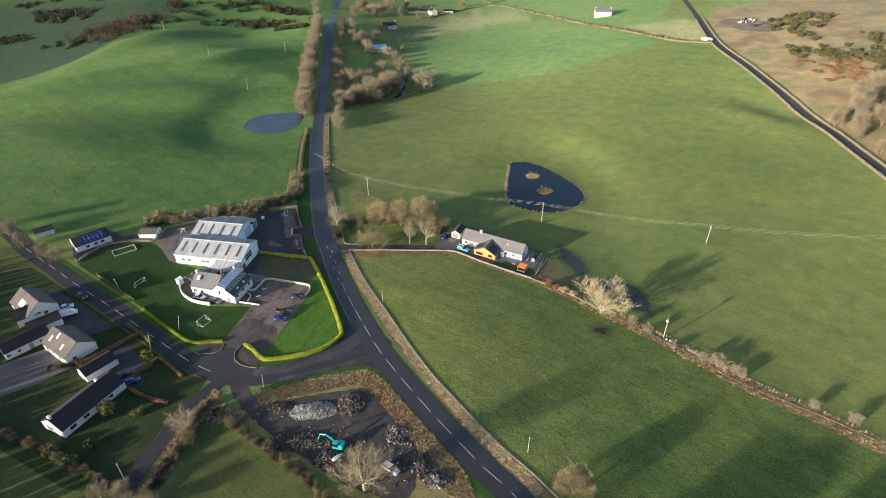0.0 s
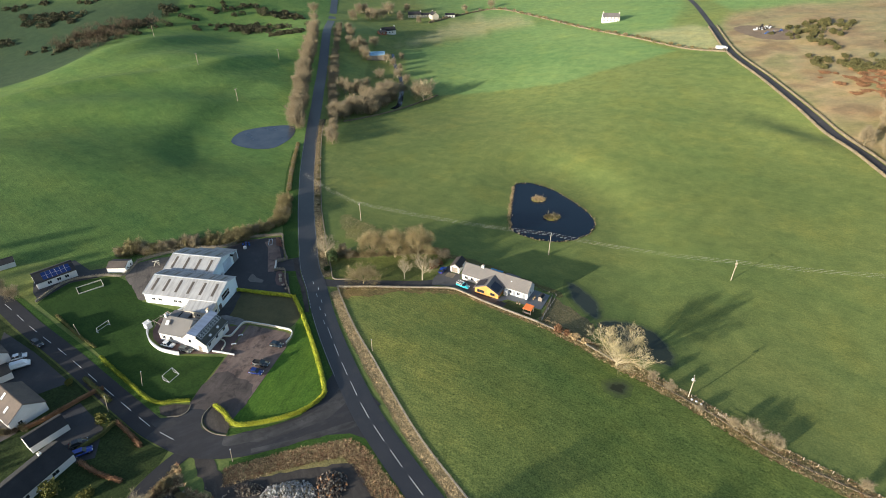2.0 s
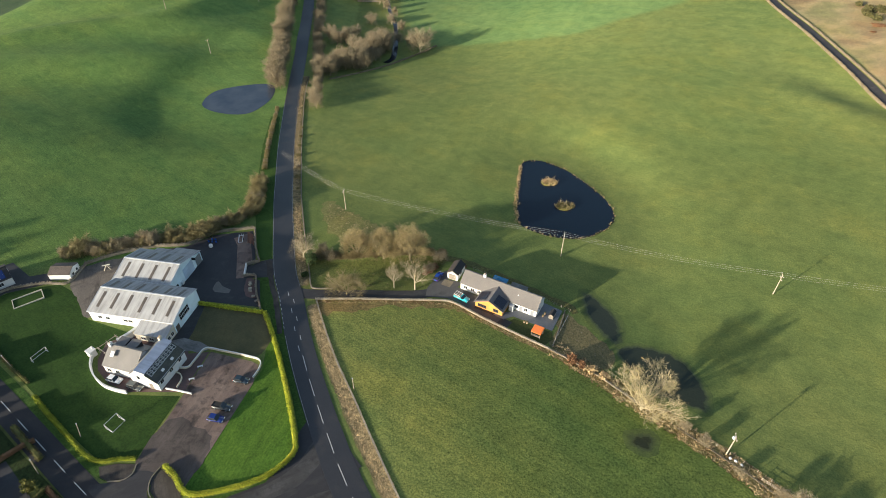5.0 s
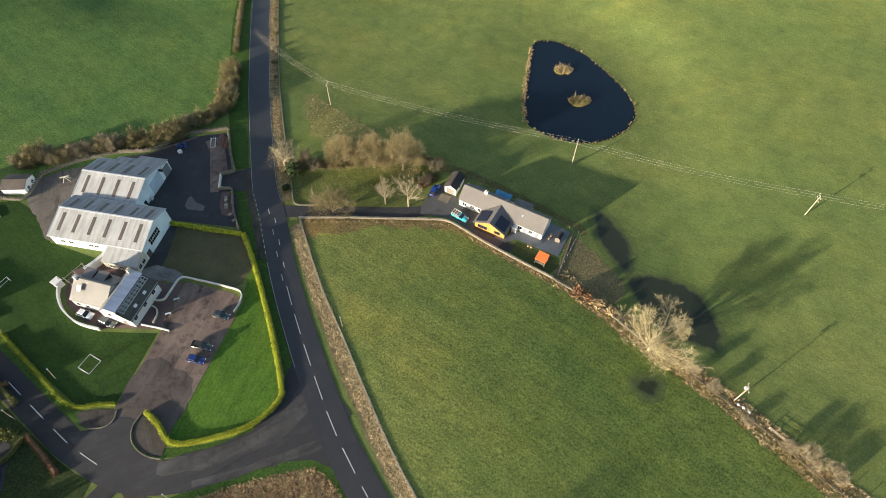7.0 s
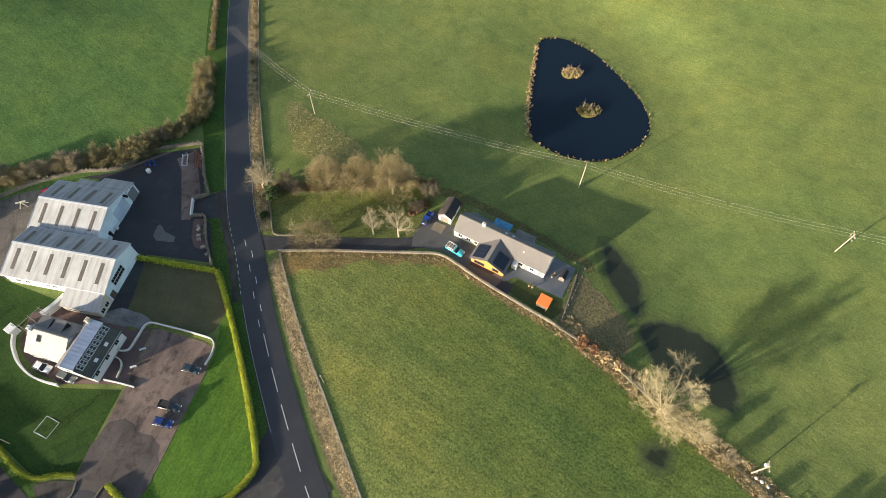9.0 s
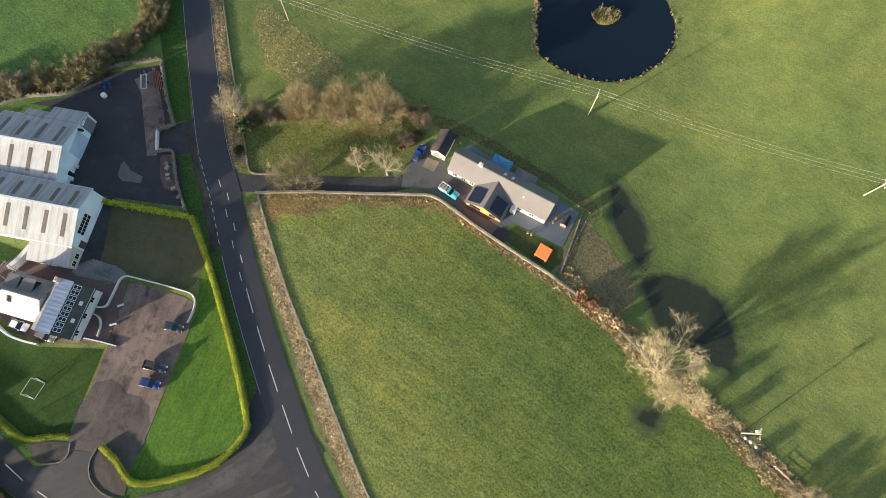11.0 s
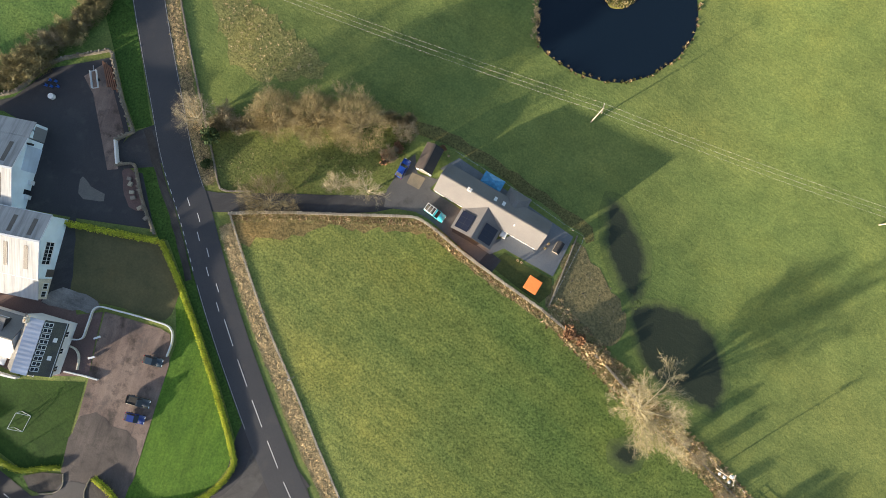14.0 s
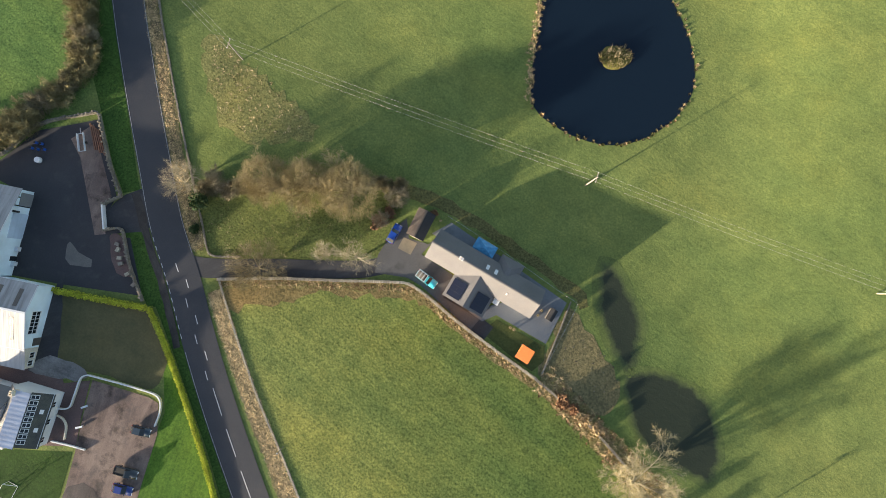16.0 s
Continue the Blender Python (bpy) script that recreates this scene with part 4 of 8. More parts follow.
MUD = grass_material("poached turf", False, (0.165, 0.138, 0.075), streak=0.1, tuft=0.35)
cover("bare_ground", sheet([(41, 180), (36, 172), (33.5, 165.8), (38.6, 161.2), (46, 157.5), (51, 160), (50, 166), (46, 172)], 0.03, ragged=0.8, seed=3), MUD, "poached muddy ground beyond the garden fence", "bare ground")
POOL = grass_material("flooded turf", False, (0.1, 0.13, 0.047), streak=0.2, tuft=0.08, grain=0.4)
nn, ll = POOL.node_tree.nodes, POOL.node_tree.links
bb = nn["Principled BSDF"]
wet = nn.new("ShaderNodeAttribute")
wet.attribute_name = "wet"
soft_edge = nn.new("ShaderNodeMapRange")
soft_edge.inputs["From Min"].default_value, soft_edge.inputs["From Max"].default_value = 0.25, 0.75
lap = blend(nn, ll, 0.3, wet.outputs["Color"], speck(nn, ll, coords(nn, ll), 0.5, 6, 0.3, 0.7, 0.6))
ll.new(lap, soft_edge.inputs["Value"])
ll.new(blend(nn, ll, soft_edge.outputs["Result"], bb.inputs["Base Color"].links[0].from_socket, (0.032, 0.04, 0.027)), bb.inputs["Base Color"])
shine = nn.new("ShaderNodeMapRange")
shine.inputs["To Min"].default_value, shine.inputs["To Max"].default_value = 0.9, 0.14
ll.new(soft_edge.outputs["Result"], shine.inputs["Value"])
ll.new(shine.outputs["Result"], bb.inputs["Roughness"])
BANK = grass_material("tan bank grass", False, (0.2, 0.165, 0.085), streak=0.2, tuft=0.3)
POOLS = [
    [(52.8, 165.9), (57.3, 166.6), (62.1, 165.6), (67.0, 163.3), (70.2, 159.6), (71.7, 154.8), (72.4, 148.8), (70.0, 143.6), (66.6, 145.3), (62.0, 147.6), (57.1, 150.8), (54.5, 155.0), (53.4, 159.1), (52.4, 162.7)],
    [(47.4, 189.6), (50.9, 189.0), (53.2, 185.2), (54.4, 181.1), (56.0, 177.4), (55.7, 172.5), (54.6, 167.6), (52.4, 166.8), (50.4, 169.9), (48.9, 174.2), (47.5, 179.1), (46.8, 184.4)],
    [(48.2, 136.9), (52.8, 137.2), (54.2, 135.6), (52.8, 133.0), (50.4, 132.4), (48.4, 134.1)],
]
for pts, fade in zip(POOLS, (1.3, 1.7, 1.5)):
    cx, cy = sum(p[0] for p in pts) / len(pts), sum(p[1] for p in pts) / len(pts)
    wide = [(p[0] + (p[0] - cx) / math.hypot(p[0] - cx, p[1] - cy) * fade, p[1] + (p[1] - cy) / math.hypot(p[0] - cx, p[1] - cy) * fade) for p in pts]
    bm = sheet(wide, 0.022, cell=0.7, ragged=0.3, seed=6)
    lay = bm.verts.layers.float_color.new("wet")
    rim = [(Vector((*a, 0)), Vector((*b, 0))) for a, b in zip(wide, wide[1:] + wide[:1])]
    for v in bm.verts:
        p = Vector((v.co.x, v.co.y, 0))
        d = min((p - a - (b - a) * min(max((p - a).dot(b - a) / (b - a).length_squared, 0), 1)).length for a, b in rim)
        k = min(max((d - 0.2) / (1.6 * fade), 0), 1)
        v[lay] = (k, k, k, 1)
    cover("water", bm, POOL, "dark shallow flood pool in the pasture", "pool")
cover("rough_ground", ribbon([(-36.6, 181.6), (-32.6, 172), (-28.9, 162.6), (-23.2, 149.9), (-17.4, 137.4), (-12.8, 128.6), (-7, 118), (2, 104.5), (14, 88.3), (22, 78), (40, 52)], (2.6, 4.2), 0.06, ragged=0.3), BANK, "bank of dead tan grass between road and wall", "rough grass")
cover("rough_ground", ribbon([(-40.6, 190.6), (-42.2, 196), (-45, 206), (-48.6, 221), (-51.8, 234.5), (-54.6, 247), (-62.8, 290), (-70, 335), (-72.6, 362)], (3.4, 4.0), 0.05, ragged=0.3), BANK, "bank of dead tan grass beside the road", "rough grass")
cover("verge", sheet([(-57.2, 202.4), (-60, 209), (-63, 219.6), (-66.8, 232), (-70.6, 250), (-76.4, 282), (-80, 312), (-75.6, 312), (-70, 282), (-63.4, 250), (-60.4, 234), (-57.2, 219), (-54.4, 206), (-53.6, 203.2)], 0.05), VERGE, "green roadside verge", "verge")
cover("verge", sheet([(-57, 194.6), (-55.8, 192), (-54.2, 186.6), (-50.4, 178.2), (-46.6, 177.6), (-48, 182), (-50.2, 188.6), (-52.6, 194.6)], 0.055), VERGE, "green verge between yard wall and road", "verge")
cover("verge", ribbon([(-12.6, 106.5), (-18.5, 115.2), (-22, 118.2), (-28, 116.6), (-40, 112.6), (-50, 109)], 3.0, 0.05), VERGE, "green grass verge at the junction", "verge")
cover("verge", ribbon([(-12.6, 106.5), (-2, 92.5), (6, 82), (14, 72), (30, 48)], 3.4, 0.05), VERGE, "green roadside verge", "verge")
cover("bare_ground", sheet([(-51, 105.5), (-41, 108.6), (-26, 113), (-19.6, 112), (-9.5, 98.4), (2, 83), (6, 72), (10, 55), (-20, 60), (-21, 76), (-40, 89.5), (-53, 100.5)], 0.03, ragged=0.4), ROUGH, "rank dead grass and bracken round a scrap yard", "rough grass")
cover("yard", sheet([(-60, 112), (-55, 111.4), (-49, 105.6), (-38, 106.6), (-24, 109), (-18.5, 108), (-11, 97), (-6, 88), (-8, 76), (-20, 78), (-30, 84.5), (-40, 91), (-52, 101.5)], 0.06, ragged=0.4, seed=4), EARTH, "dark muddy scrap yard", "yard")
cover("rough_ground", ribbon([(34.5, 165), (45, 154.8), (54, 145.6), (69, 131.6), (85, 114.4), (97, 105.6), (114, 91), (150, 62), (200, 20)], (4.6, 6.4), 0.06, ragged=1.0), ROUGH, "strip of tan dead grass along the field wall", "rough grass")
cover("rough_ground", ribbon([(-35, 183.2), (-24, 183.7), (-9, 183.5), (5, 183), (10, 180.4), (21, 171.6), (33, 163.6)], (2.0, 2.4), 0.045, ragged=0.4), ROUGH, "tan grass at the foot of the garden wall", "rough grass")
cover("rough_ground", sheet([(-34.6, 183.6), (-24, 184), (-9, 183.9), (4, 183.6), (10, 181), (8, 180.2), (-2, 181.4), (-8, 181), (-16, 181.6), (-22, 179.2), (-29, 179.4), (-32, 176.6)], 0.04, ragged=0.8, seed=21), grass_material("russet dead grass", False, (0.2, 0.15, 0.07), streak=0.1, tuft=0.3), "russet dead grass below the garden wall", "rough grass")
cover("rough_ground", ribbon([(2, 205.4), (9, 203.2), (14.5, 200.8), (26, 193.9), (34, 188.6), (42.4, 183), (44, 180)], (2.8, 2.4), 0.05, ragged=0.5), grass_material("rank olive grass", False, (0.125, 0.115, 0.048), streak=0.1, tuft=0.3), "rank dead grass behind the garden fence", "rough grass")
cover("rough_ground", sheet([(-43.5, 189.6), (-46, 199), (-45, 203), (-30, 202.5), (-10, 205), (3, 203), (1, 196), (-3, 189.5), (-20, 188.9)], 0.03, ragged=0.5), grass_material("copse floor", False, (0.125, 0.142, 0.045), streak=0.1, tuft=0.25), "tussocky grass under the copse", "rough grass")
cover("verge", ribbon([(-71.5, 125.8), (-78.4, 129), (-85, 133.4), (-93.4, 139.6), (-106, 148.8), (-124, 161.4), (-137, 170.6), (-152, 181)], (2.6, 3.0), 0.05), VERGE, "dark green verge below the playing field hedge", "verge")
cover("rough_ground", sheet([(-42, 234), (-40.6, 239), (-34.5, 234.8), (-27, 228.6), (-16, 218.4), (-18.5, 215.6), (-25.9, 214.8), (-34, 216), (-38.6, 222.2)], 0.03, ragged=1.2, seed=44), grass_material("tussocky grass", False, (0.2, 0.19, 0.076), streak=0.1, tuft=0.3), "tan tussocky grass in the pasture corner", "rough grass")
# garden shade is painted as a darker grass colour
cover("gardens", sheet([(-66.6, 113.8), (-70.4, 115.2), (-75.6, 118.2), (-82.4, 122.8), (-97.6, 133.6), (-113.4, 145.2), (-131.6, 157.6), (-150, 170), (-175, 160), (-170, 130), (-135, 105), (-108, 90), (-88, 80), (-75.6, 78), (-74, 90), (-71, 103), (-67.4, 109.5)], 0.025), grass_material("shade-darkened garden grass", False, (0.031, 0.047, 0.016), streak=0.1, tuft=0.12), "gardens round the roadside houses, grass darkened for shade", "lawn")
cover("yard", sheet([(-104, 137), (-121, 149), (-136, 158), (-133, 150), (-126, 141), (-120, 134), (-112, 131.5)], 0.05), YARD, "dark asphalt house forecourt", "yard")
cover("yard", sheet([(-131, 119), (-118, 129), (-108, 119.6), (-113, 114), (-124, 107)], 0.05), tarmac("concrete slabs", (0.095, 0.083, 0.074), (0.13, 0.114, 0.102), (0.075, 0.067, 0.06)), "concrete slab courtyard between white houses", "yard")
cover("yard", sheet([(-97, 129.5), (-86.5, 121), (-84, 112), (-90, 110), (-96.5, 117), (-103.5, 123)], 0.05), YARD, "dark asphalt drive of the long cottage", "drive")

cover("bare_ground", sheet([(-60.8, 127.6), (-57.6, 125.4), (-55.6, 123.2), (-53.6, 121.0), (-53.8, 118.6), (-56.5, 119), (-59, 120.2), (-61, 122.2), (-61.7, 125)], 0.11), EARTH, "dark bare earth inside the curved drive wall", "bare ground")
cover("bare_ground", sheet([(-66.9, 128.6), (-71, 128.8), (-75, 128), (-73.5, 125.4), (-71.5, 124.6), (-68.2, 125), (-66.8, 126.2)], 0.11), EARTH, "dark bare earth inside the curved drive wall", "bare ground")

cover("drive", sheet([(-66.8, 127), (-61.6, 126.4), (-61.6, 122), (-59, 119.4), (-53.4, 117.7), (-50, 116.6), (-52, 114.6), (-60, 115), (-68, 118), (-75.4, 123), (-71.5, 124.2), (-68.2, 124.6)], 0.112, ragged=0.12), JUNCTION, "asphalt drive mouth between low curved walls", "drive")

cover("car_park", sheet([(-66.8, 129.6), (-65, 138.6), (-61, 141.4), (-57, 138.6), (-52.6, 136.4), (-51.3, 131.2), (-54.2, 122.6), (-58, 122.8), (-61.4, 126.2), (-66, 126.4)], 0.085, ragged=0.35, seed=31), tarmac("dark trodden gravel", (0.06, 0.048, 0.044), (0.1, 0.08, 0.07), (0.045, 0.039, 0.037), streak=-14, rough=0.9, stains=0.5), "dark trodden gravel at the car park entrance", "car park")
cover("shoulder", ribbon([(-43.3, 169.4), (-47.3, 182.2), (-52.0, 194.6), (-54.6, 203)], (1.4, 1.8), 0.1, ragged=0.2), EARTH, "brown earth shoulder beside the road", "shoulder")

# road markings
marks = []


def mark(x0, y0, x1, y1, w=0.13):
    a, b = Vector((x0, y0, 0)), Vector((x1, y1, 0))
    d = (b - a).normalized()
    s = Vector((-d.y, d.x, 0)) * w / 2
    bm = bmesh.new()
    vs = [bm.verts.new((p.x, p.y, hgt(p.x, p.y) + 0.15)) for p in (a - s, b - s, b + s, a + s)]
    bm.faces.new(vs)
    marks.append((bm, d))


centre = smooth_line(MAIN_ROAD, 1.0)
edge_w = [p + s * 3.42 for p, s in zip(centre, sides_of(centre))]
for i, p in enumerate(centre):
    if p.y > 520:
        break
    if p.y > 186:
        continue
    if p.y < 162:
        if i % 9 == 6 and i + 6 < len(centre):
            mark(p.x, p.y, centre[i + 6].x, centre[i + 6].y, 0.15)
    elif i % 4 == 0:
        s = sides_of([centre[i], centre[i + 1]])[0] * (0.55 if (i // 4) % 2 else -0.55)
        mark(p.x + s.x, p.y + s.y, centre[i + 2].x + s.x, centre[i + 2].y + s.y, 0.15)
for i, p in enumerate(edge_w):
    if 170.8 < p.y < 192.4 and i % 2 == 0:
        mark(p.x, p.y, edge_w[i + 1].x, edge_w[i + 1].y, 0.12)
lane = smooth_line(SIDE_ROAD, 1.0)
for i, p in enumerate(lane):
    if -190 < p.x < -66 and i % 9 == 0:
        mark(p.x, p.y, lane[i + 5].x, lane[i + 5].y, 0.15)
for bm, d in marks:
    ob = part("lane_marking", bm, PAINT)
    tagged(ob, "short white painted centre-line dash", "road marking", "centre-line dashes", "structure")
edge = [p + s * 3.42 for p, s in zip(centre, sides_of(centre))]
edge2 = [p - s * 3.42 for p, s in zip(centre, sides_of(centre))]
for line in ([p for p in edge if 193 < p.y < 330], [p for p in edge2 if 189 < p.y < 330], [p for p in edge if 138 < p.y < 170.2]):
    cover("edge_line", ribbon(line[::4], 0.1, 0.15, across=1), EDGE_PAINT, "thin white painted road edge line", "road marking")

# walls
STONE_P = mottled("pale lichened stone", (0.42, 0.37, 0.28), (0.3, 0.26, 0.2), 1.2, 0.95, bump=0.05, spread=0.7)
STONE_B = mottled("lichened brown stone", (0.2, 0.165, 0.11), (0.13, 0.11, 0.075), 1.0, 0.95, bump=0.05, c=(0.26, 0.21, 0.13), spread=0.7)
stone_wall([(-35.5, 184), (-31.6, 173.6), (-25.6, 159.4), (-19.2, 146.6), (-13.1, 133.9), (-6, 119.8), (0.6, 109), (12.9, 91.6), (23.7, 79), (42, 54)], 0.36, 0.45, "low dry-stone wall beside the road bank", seed=11, cope=0.08, mat=STONE_P)
stone_wall([(-35.5, 184.2), (-24.2, 184.7), (-9.6, 184.6), (1.4, 184.6), (5.7, 184.1), (10, 181.3), (15, 177.3), (21.1, 172.9), (27.2, 168.7), (33, 164.8)], 0.7, 0.6, "pale dry-stone wall between field and drive", seed=12, mat=STONE_P, cope=0.1)
stone_wall([(33.2, 164.6), (38, 160.8), (45.2, 154.7), (54.3, 145)], 0.6, 0.55, "tumbledown stone wall below the pool", seed=13, cope=0.15)
stone_wall([(61.2, 139), (69.1, 131.4), (74.8, 125.8), (85, 114.3), (97, 105.8), (108, 97.9), (125, 83), (160, 54), (205, 16)], 0.36, 0.5, "ruined stone wall along the field edge", seed=14, step=0.7, cope=0.12, mat=STONE_B)
stone_wall([(-31.4, 189.2), (-36.7, 189.2), (-38.4, 190.6), (-39.8, 196), (-42.8, 207), (-46.6, 222), (-49.8, 235), (-52.6, 247.5), (-60.8, 291), (-68, 336), (-70.6, 362)], 0.5, 0.4, "low stone wall on the far side of the road bank", seed=15, cope=0.15)
stone_wall([(40.8, 181), (38, 174), (34.6, 166)], 0.5, 0.3, "low loose stone edging by the garden fence", seed=16, cope=0)
stone_wall(BOUND[:3], 0.8, 0.5, "stone wall between two hill pastures", seed=17, mat=STONE_B, step=1.2)
stone_wall([(p[0] - 3.2, p[1]) for p in LANE_E[2:9]], 1.1, 0.7, "tall pale stone wall beside the hill lane", seed=18, mat=STONE_B, step=1.0)
stone_wall([(p[0] + 3.0, p[1]) for p in LANE_E[2:9]], 0.9, 0.6, "stone wall on the heath side of the lane", seed=19, mat=STONE_B, step=1.2)
stone_wall(RIDGE_WALL, 1.0, 0.8, "stone wall along the ridge", seed=20, mat=STONE_B, step=1.4)
stone_wall([(-135, 173.3), (-131, 184.6), (-121, 188.6), (-113.5, 189.3), (-112.5, 197.8)], 0.9, 0.45, "pale stone boundary wall of the playing field", seed=21)
stone_wall([(-112.5, 198.4), (-105.5, 203.3), (-94.6, 208), (-83.9, 209.9), (-76.2, 216.8), (-64.2, 220)], 1.1, 0.5, "mossy stone wall at the back of the yard", seed=22)
stone_wall([(-63.4, 219.4), (-60.4, 209), (-57.6, 202)], 1.1, 0.45, "pale stone wall of the yard by the road", seed=23)
stone_wall([(-57.6, 201.6), (-59.4, 200.6), (-61, 199.8)], 1.1, 0.45, "curved stone gate wall", seed=24)
plain_wall("gate_wall", [(-61, 199.6), (-60.2, 194.3)], 1.2, 0.35, RENDER_W, "white rendered wall closing the old gateway")
stone_wall([(-60.2, 194.2), (-57.6, 194.6), (-56.4, 193.6), (-54.6, 187), (-51.4, 179.4)], 1.0, 0.45, "stone wall between yard and verge", seed=25)
plain_wall("garden_wall", [(-91.6, 159.6), (-90.6, 156.8), (-88, 153.2), (-84.1, 150.2), (-80.5, 148.8), (-77.3, 148.1)], 1.2, 0.32, RENDER_W, "curved white rendered wall round the clubhouse court", step=0.7, cap=RENDER_W)
plain_wall("car_park_wall", [(-67.2, 156.4), (-65.6, 156.3), (-64.5, 156.8), (-64.0, 158.4), (-63.4, 160.6), (-62.9, 162.4), (-62.1, 163.2), (-61.0, 163.3), (-58, 162.6), (-54.1, 161.7), (-50, 160.6), (-47.6, 159.9), (-46.5, 159.3), (-45.8, 158.2), (-45.7, 156.8), (-45.9, 155.4), (-46.6, 153.2)], 0.7, 0.2, CREAM, "low cream wall round the car park", step=0.35, cap=RENDER_W)
plain_wall("forecourt_wall", [(-67.3, 154.9), (-66.3, 154.5), (-65.5, 153.7), (-65.1, 152.4), (-65.3, 149.9)], 0.6, 0.25, CREAM, "low curved wall by the entrance", step=0.5)
plain_wall("forecourt_wall", [(-68, 149.6), (-64, 148.8), (-60.8, 148)], 0.6, 0.25, RENDER_W, "low white wall by the entrance")
plain_wall("drive_wall", [(-60.9, 127.9), (-61.9, 125), (-61.2, 122), (-59, 119.8), (-56.5, 118.6), (-53.6, 118.1)], 0.3, 0.2, STONE, "low curved stone wall at the drive mouth", step=0.6)
plain_wall("drive_wall", [(-66.6, 128.6), (-66.6, 126.2), (-68.2, 124.8), (-71.5, 124.4)], 0.3, 0.2, STONE, "low curved stone wall at the drive mouth", step=0.6)
plain_wall("court_wall", [(-83, 169.6), (-84.6, 166.8), (-86.6, 164.4)], 2.2, 0.9, RENDER_W, "tall white wall joining shed and clubhouse")
hedge([(-70, 181), (-61.2, 179.5), (-50.4, 177.7)], 1.0, 1.1, PRIVET, "clipped golden-green hedge beside the turf", seed=31)
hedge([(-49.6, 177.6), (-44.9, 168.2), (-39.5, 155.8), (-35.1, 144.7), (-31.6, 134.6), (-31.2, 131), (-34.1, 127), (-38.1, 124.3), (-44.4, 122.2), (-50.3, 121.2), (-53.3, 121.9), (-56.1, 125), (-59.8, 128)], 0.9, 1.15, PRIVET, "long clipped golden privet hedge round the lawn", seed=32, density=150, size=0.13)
hedge([(-67.4, 129.9), (-71.1, 129.7), (-75.6, 129.2), (-80, 131.2), (-85.3, 135.3), (-94.5, 142.3), (-100, 146.8)], 0.75, 0.9, PRIVET_D, "thin golden-green hedge along the playing field", seed=33, size=0.14)
hedge([(-104, 151), (-112, 156.5), (-124, 165.8)], 0.7, 0.8, BEECH, "thin hedge along the playing field", seed=34, density=40)

# ---- the cottage and its outbuildings ----
def base_pose(x, y, yaw, up=0.0):
    return Matrix.Translation(on(x, y, up)) @ pose(0, 0, 0, 0, 0, yaw)


def panel(parent, name, x0, x1, y0, z0, y1, z1, thick, mat, up=0.06, grid=None, line=None):
    """A flat panel on a roof slope between (y0, z0) and (y1, z1), lifted off it."""
    bm = bmesh.new()
    n_up = Vector((0, -(z1 - z0), y1 - y0)).normalized()
    n_up = n_up if n_up.z > 0 else -n_up
    a = [Vector(p) + n_up * up for p in ((x0, y0, z0), (x1, y0, z0), (x1, y1, z1), (x0, y1, z1))]
    solid(bm, a, [p + n_up * thick for p in a])
    bmesh.ops.recalc_face_normals(bm, faces=bm.faces[:])
    pn = part(name, bm, mat, parent)
    if grid:
        for axis, cells in ((0, grid[0]), (1, grid[1])):
            for i in range(1, cells):
                g = bmesh.new()
                f = i / cells
                u, v = (a[0].lerp(a[1], f), a[3].lerp(a[2], f)) if axis == 0 else (a[0].lerp(a[3], f), a[1].lerp(a[2], f))
                tube(g, u + n_up * thick, v + n_up * thick, 0.025, 0.025, 4)
                part("joint", g, line, pn)
    return pn


cot = thing("cottage", base_pose(21.8, 186.9, -29.1, 0.1), "long white cottage, grey tiled roof, orange timber gable", "house")
gabled(cot, 25.6, 6.4, 2.8, 5.6, RENDER_W, GREY_ROOF, over=0.25)
for u, w in ((-11, 1.1), (-8.6, 1.1), (-6.4, 0.9), (6.2, 1.3), (9.4, 1.0)):
    window(cot, wall_at("s", 25.6, 6.4, u, 1.5), w, 1.1)
for u in (7.8, 11.4):
    door(cot, wall_at("s", 25.6, 6.4, u, 0.05), 1.0, 2.05, plain("grey door", (0.25, 0.27, 0.3), 0.5))
window(cot, wall_at("e", 25.6, 6.4, -0.6, 1.6), 1.2, 1.1)
part("porch", bevelled(boxes((4.4, -4.6, 0, 5.8, -3.22, 2.1)), 0.03), RENDER_W, cot, "small white porch")
chimney(cot, -6.0, 0.0, 5.6, RENDER_W, 0.9, 0.6, 0.9, 2)
ext = part("timber_wing", boxes((-5.2, -8.0, -0.6, 3.8, -3.21, 2.35)), LARCH, cot, "wing clad in orange larch boards")
bm = bmesh.new()
solid(bm, [(-5.2, -8.0, 2.351), (3.8, -8.0, 2.351), (-0.7, -8.0, 4.65)], [(-5.2, -7.7, 2.351), (3.8, -7.7, 2.351), (-0.7, -7.7, 4.65)])
bmesh.ops.recalc_face_normals(bm, faces=bm.faces[:])
part("gable", bm, LARCH, cot, "orange larch gable")
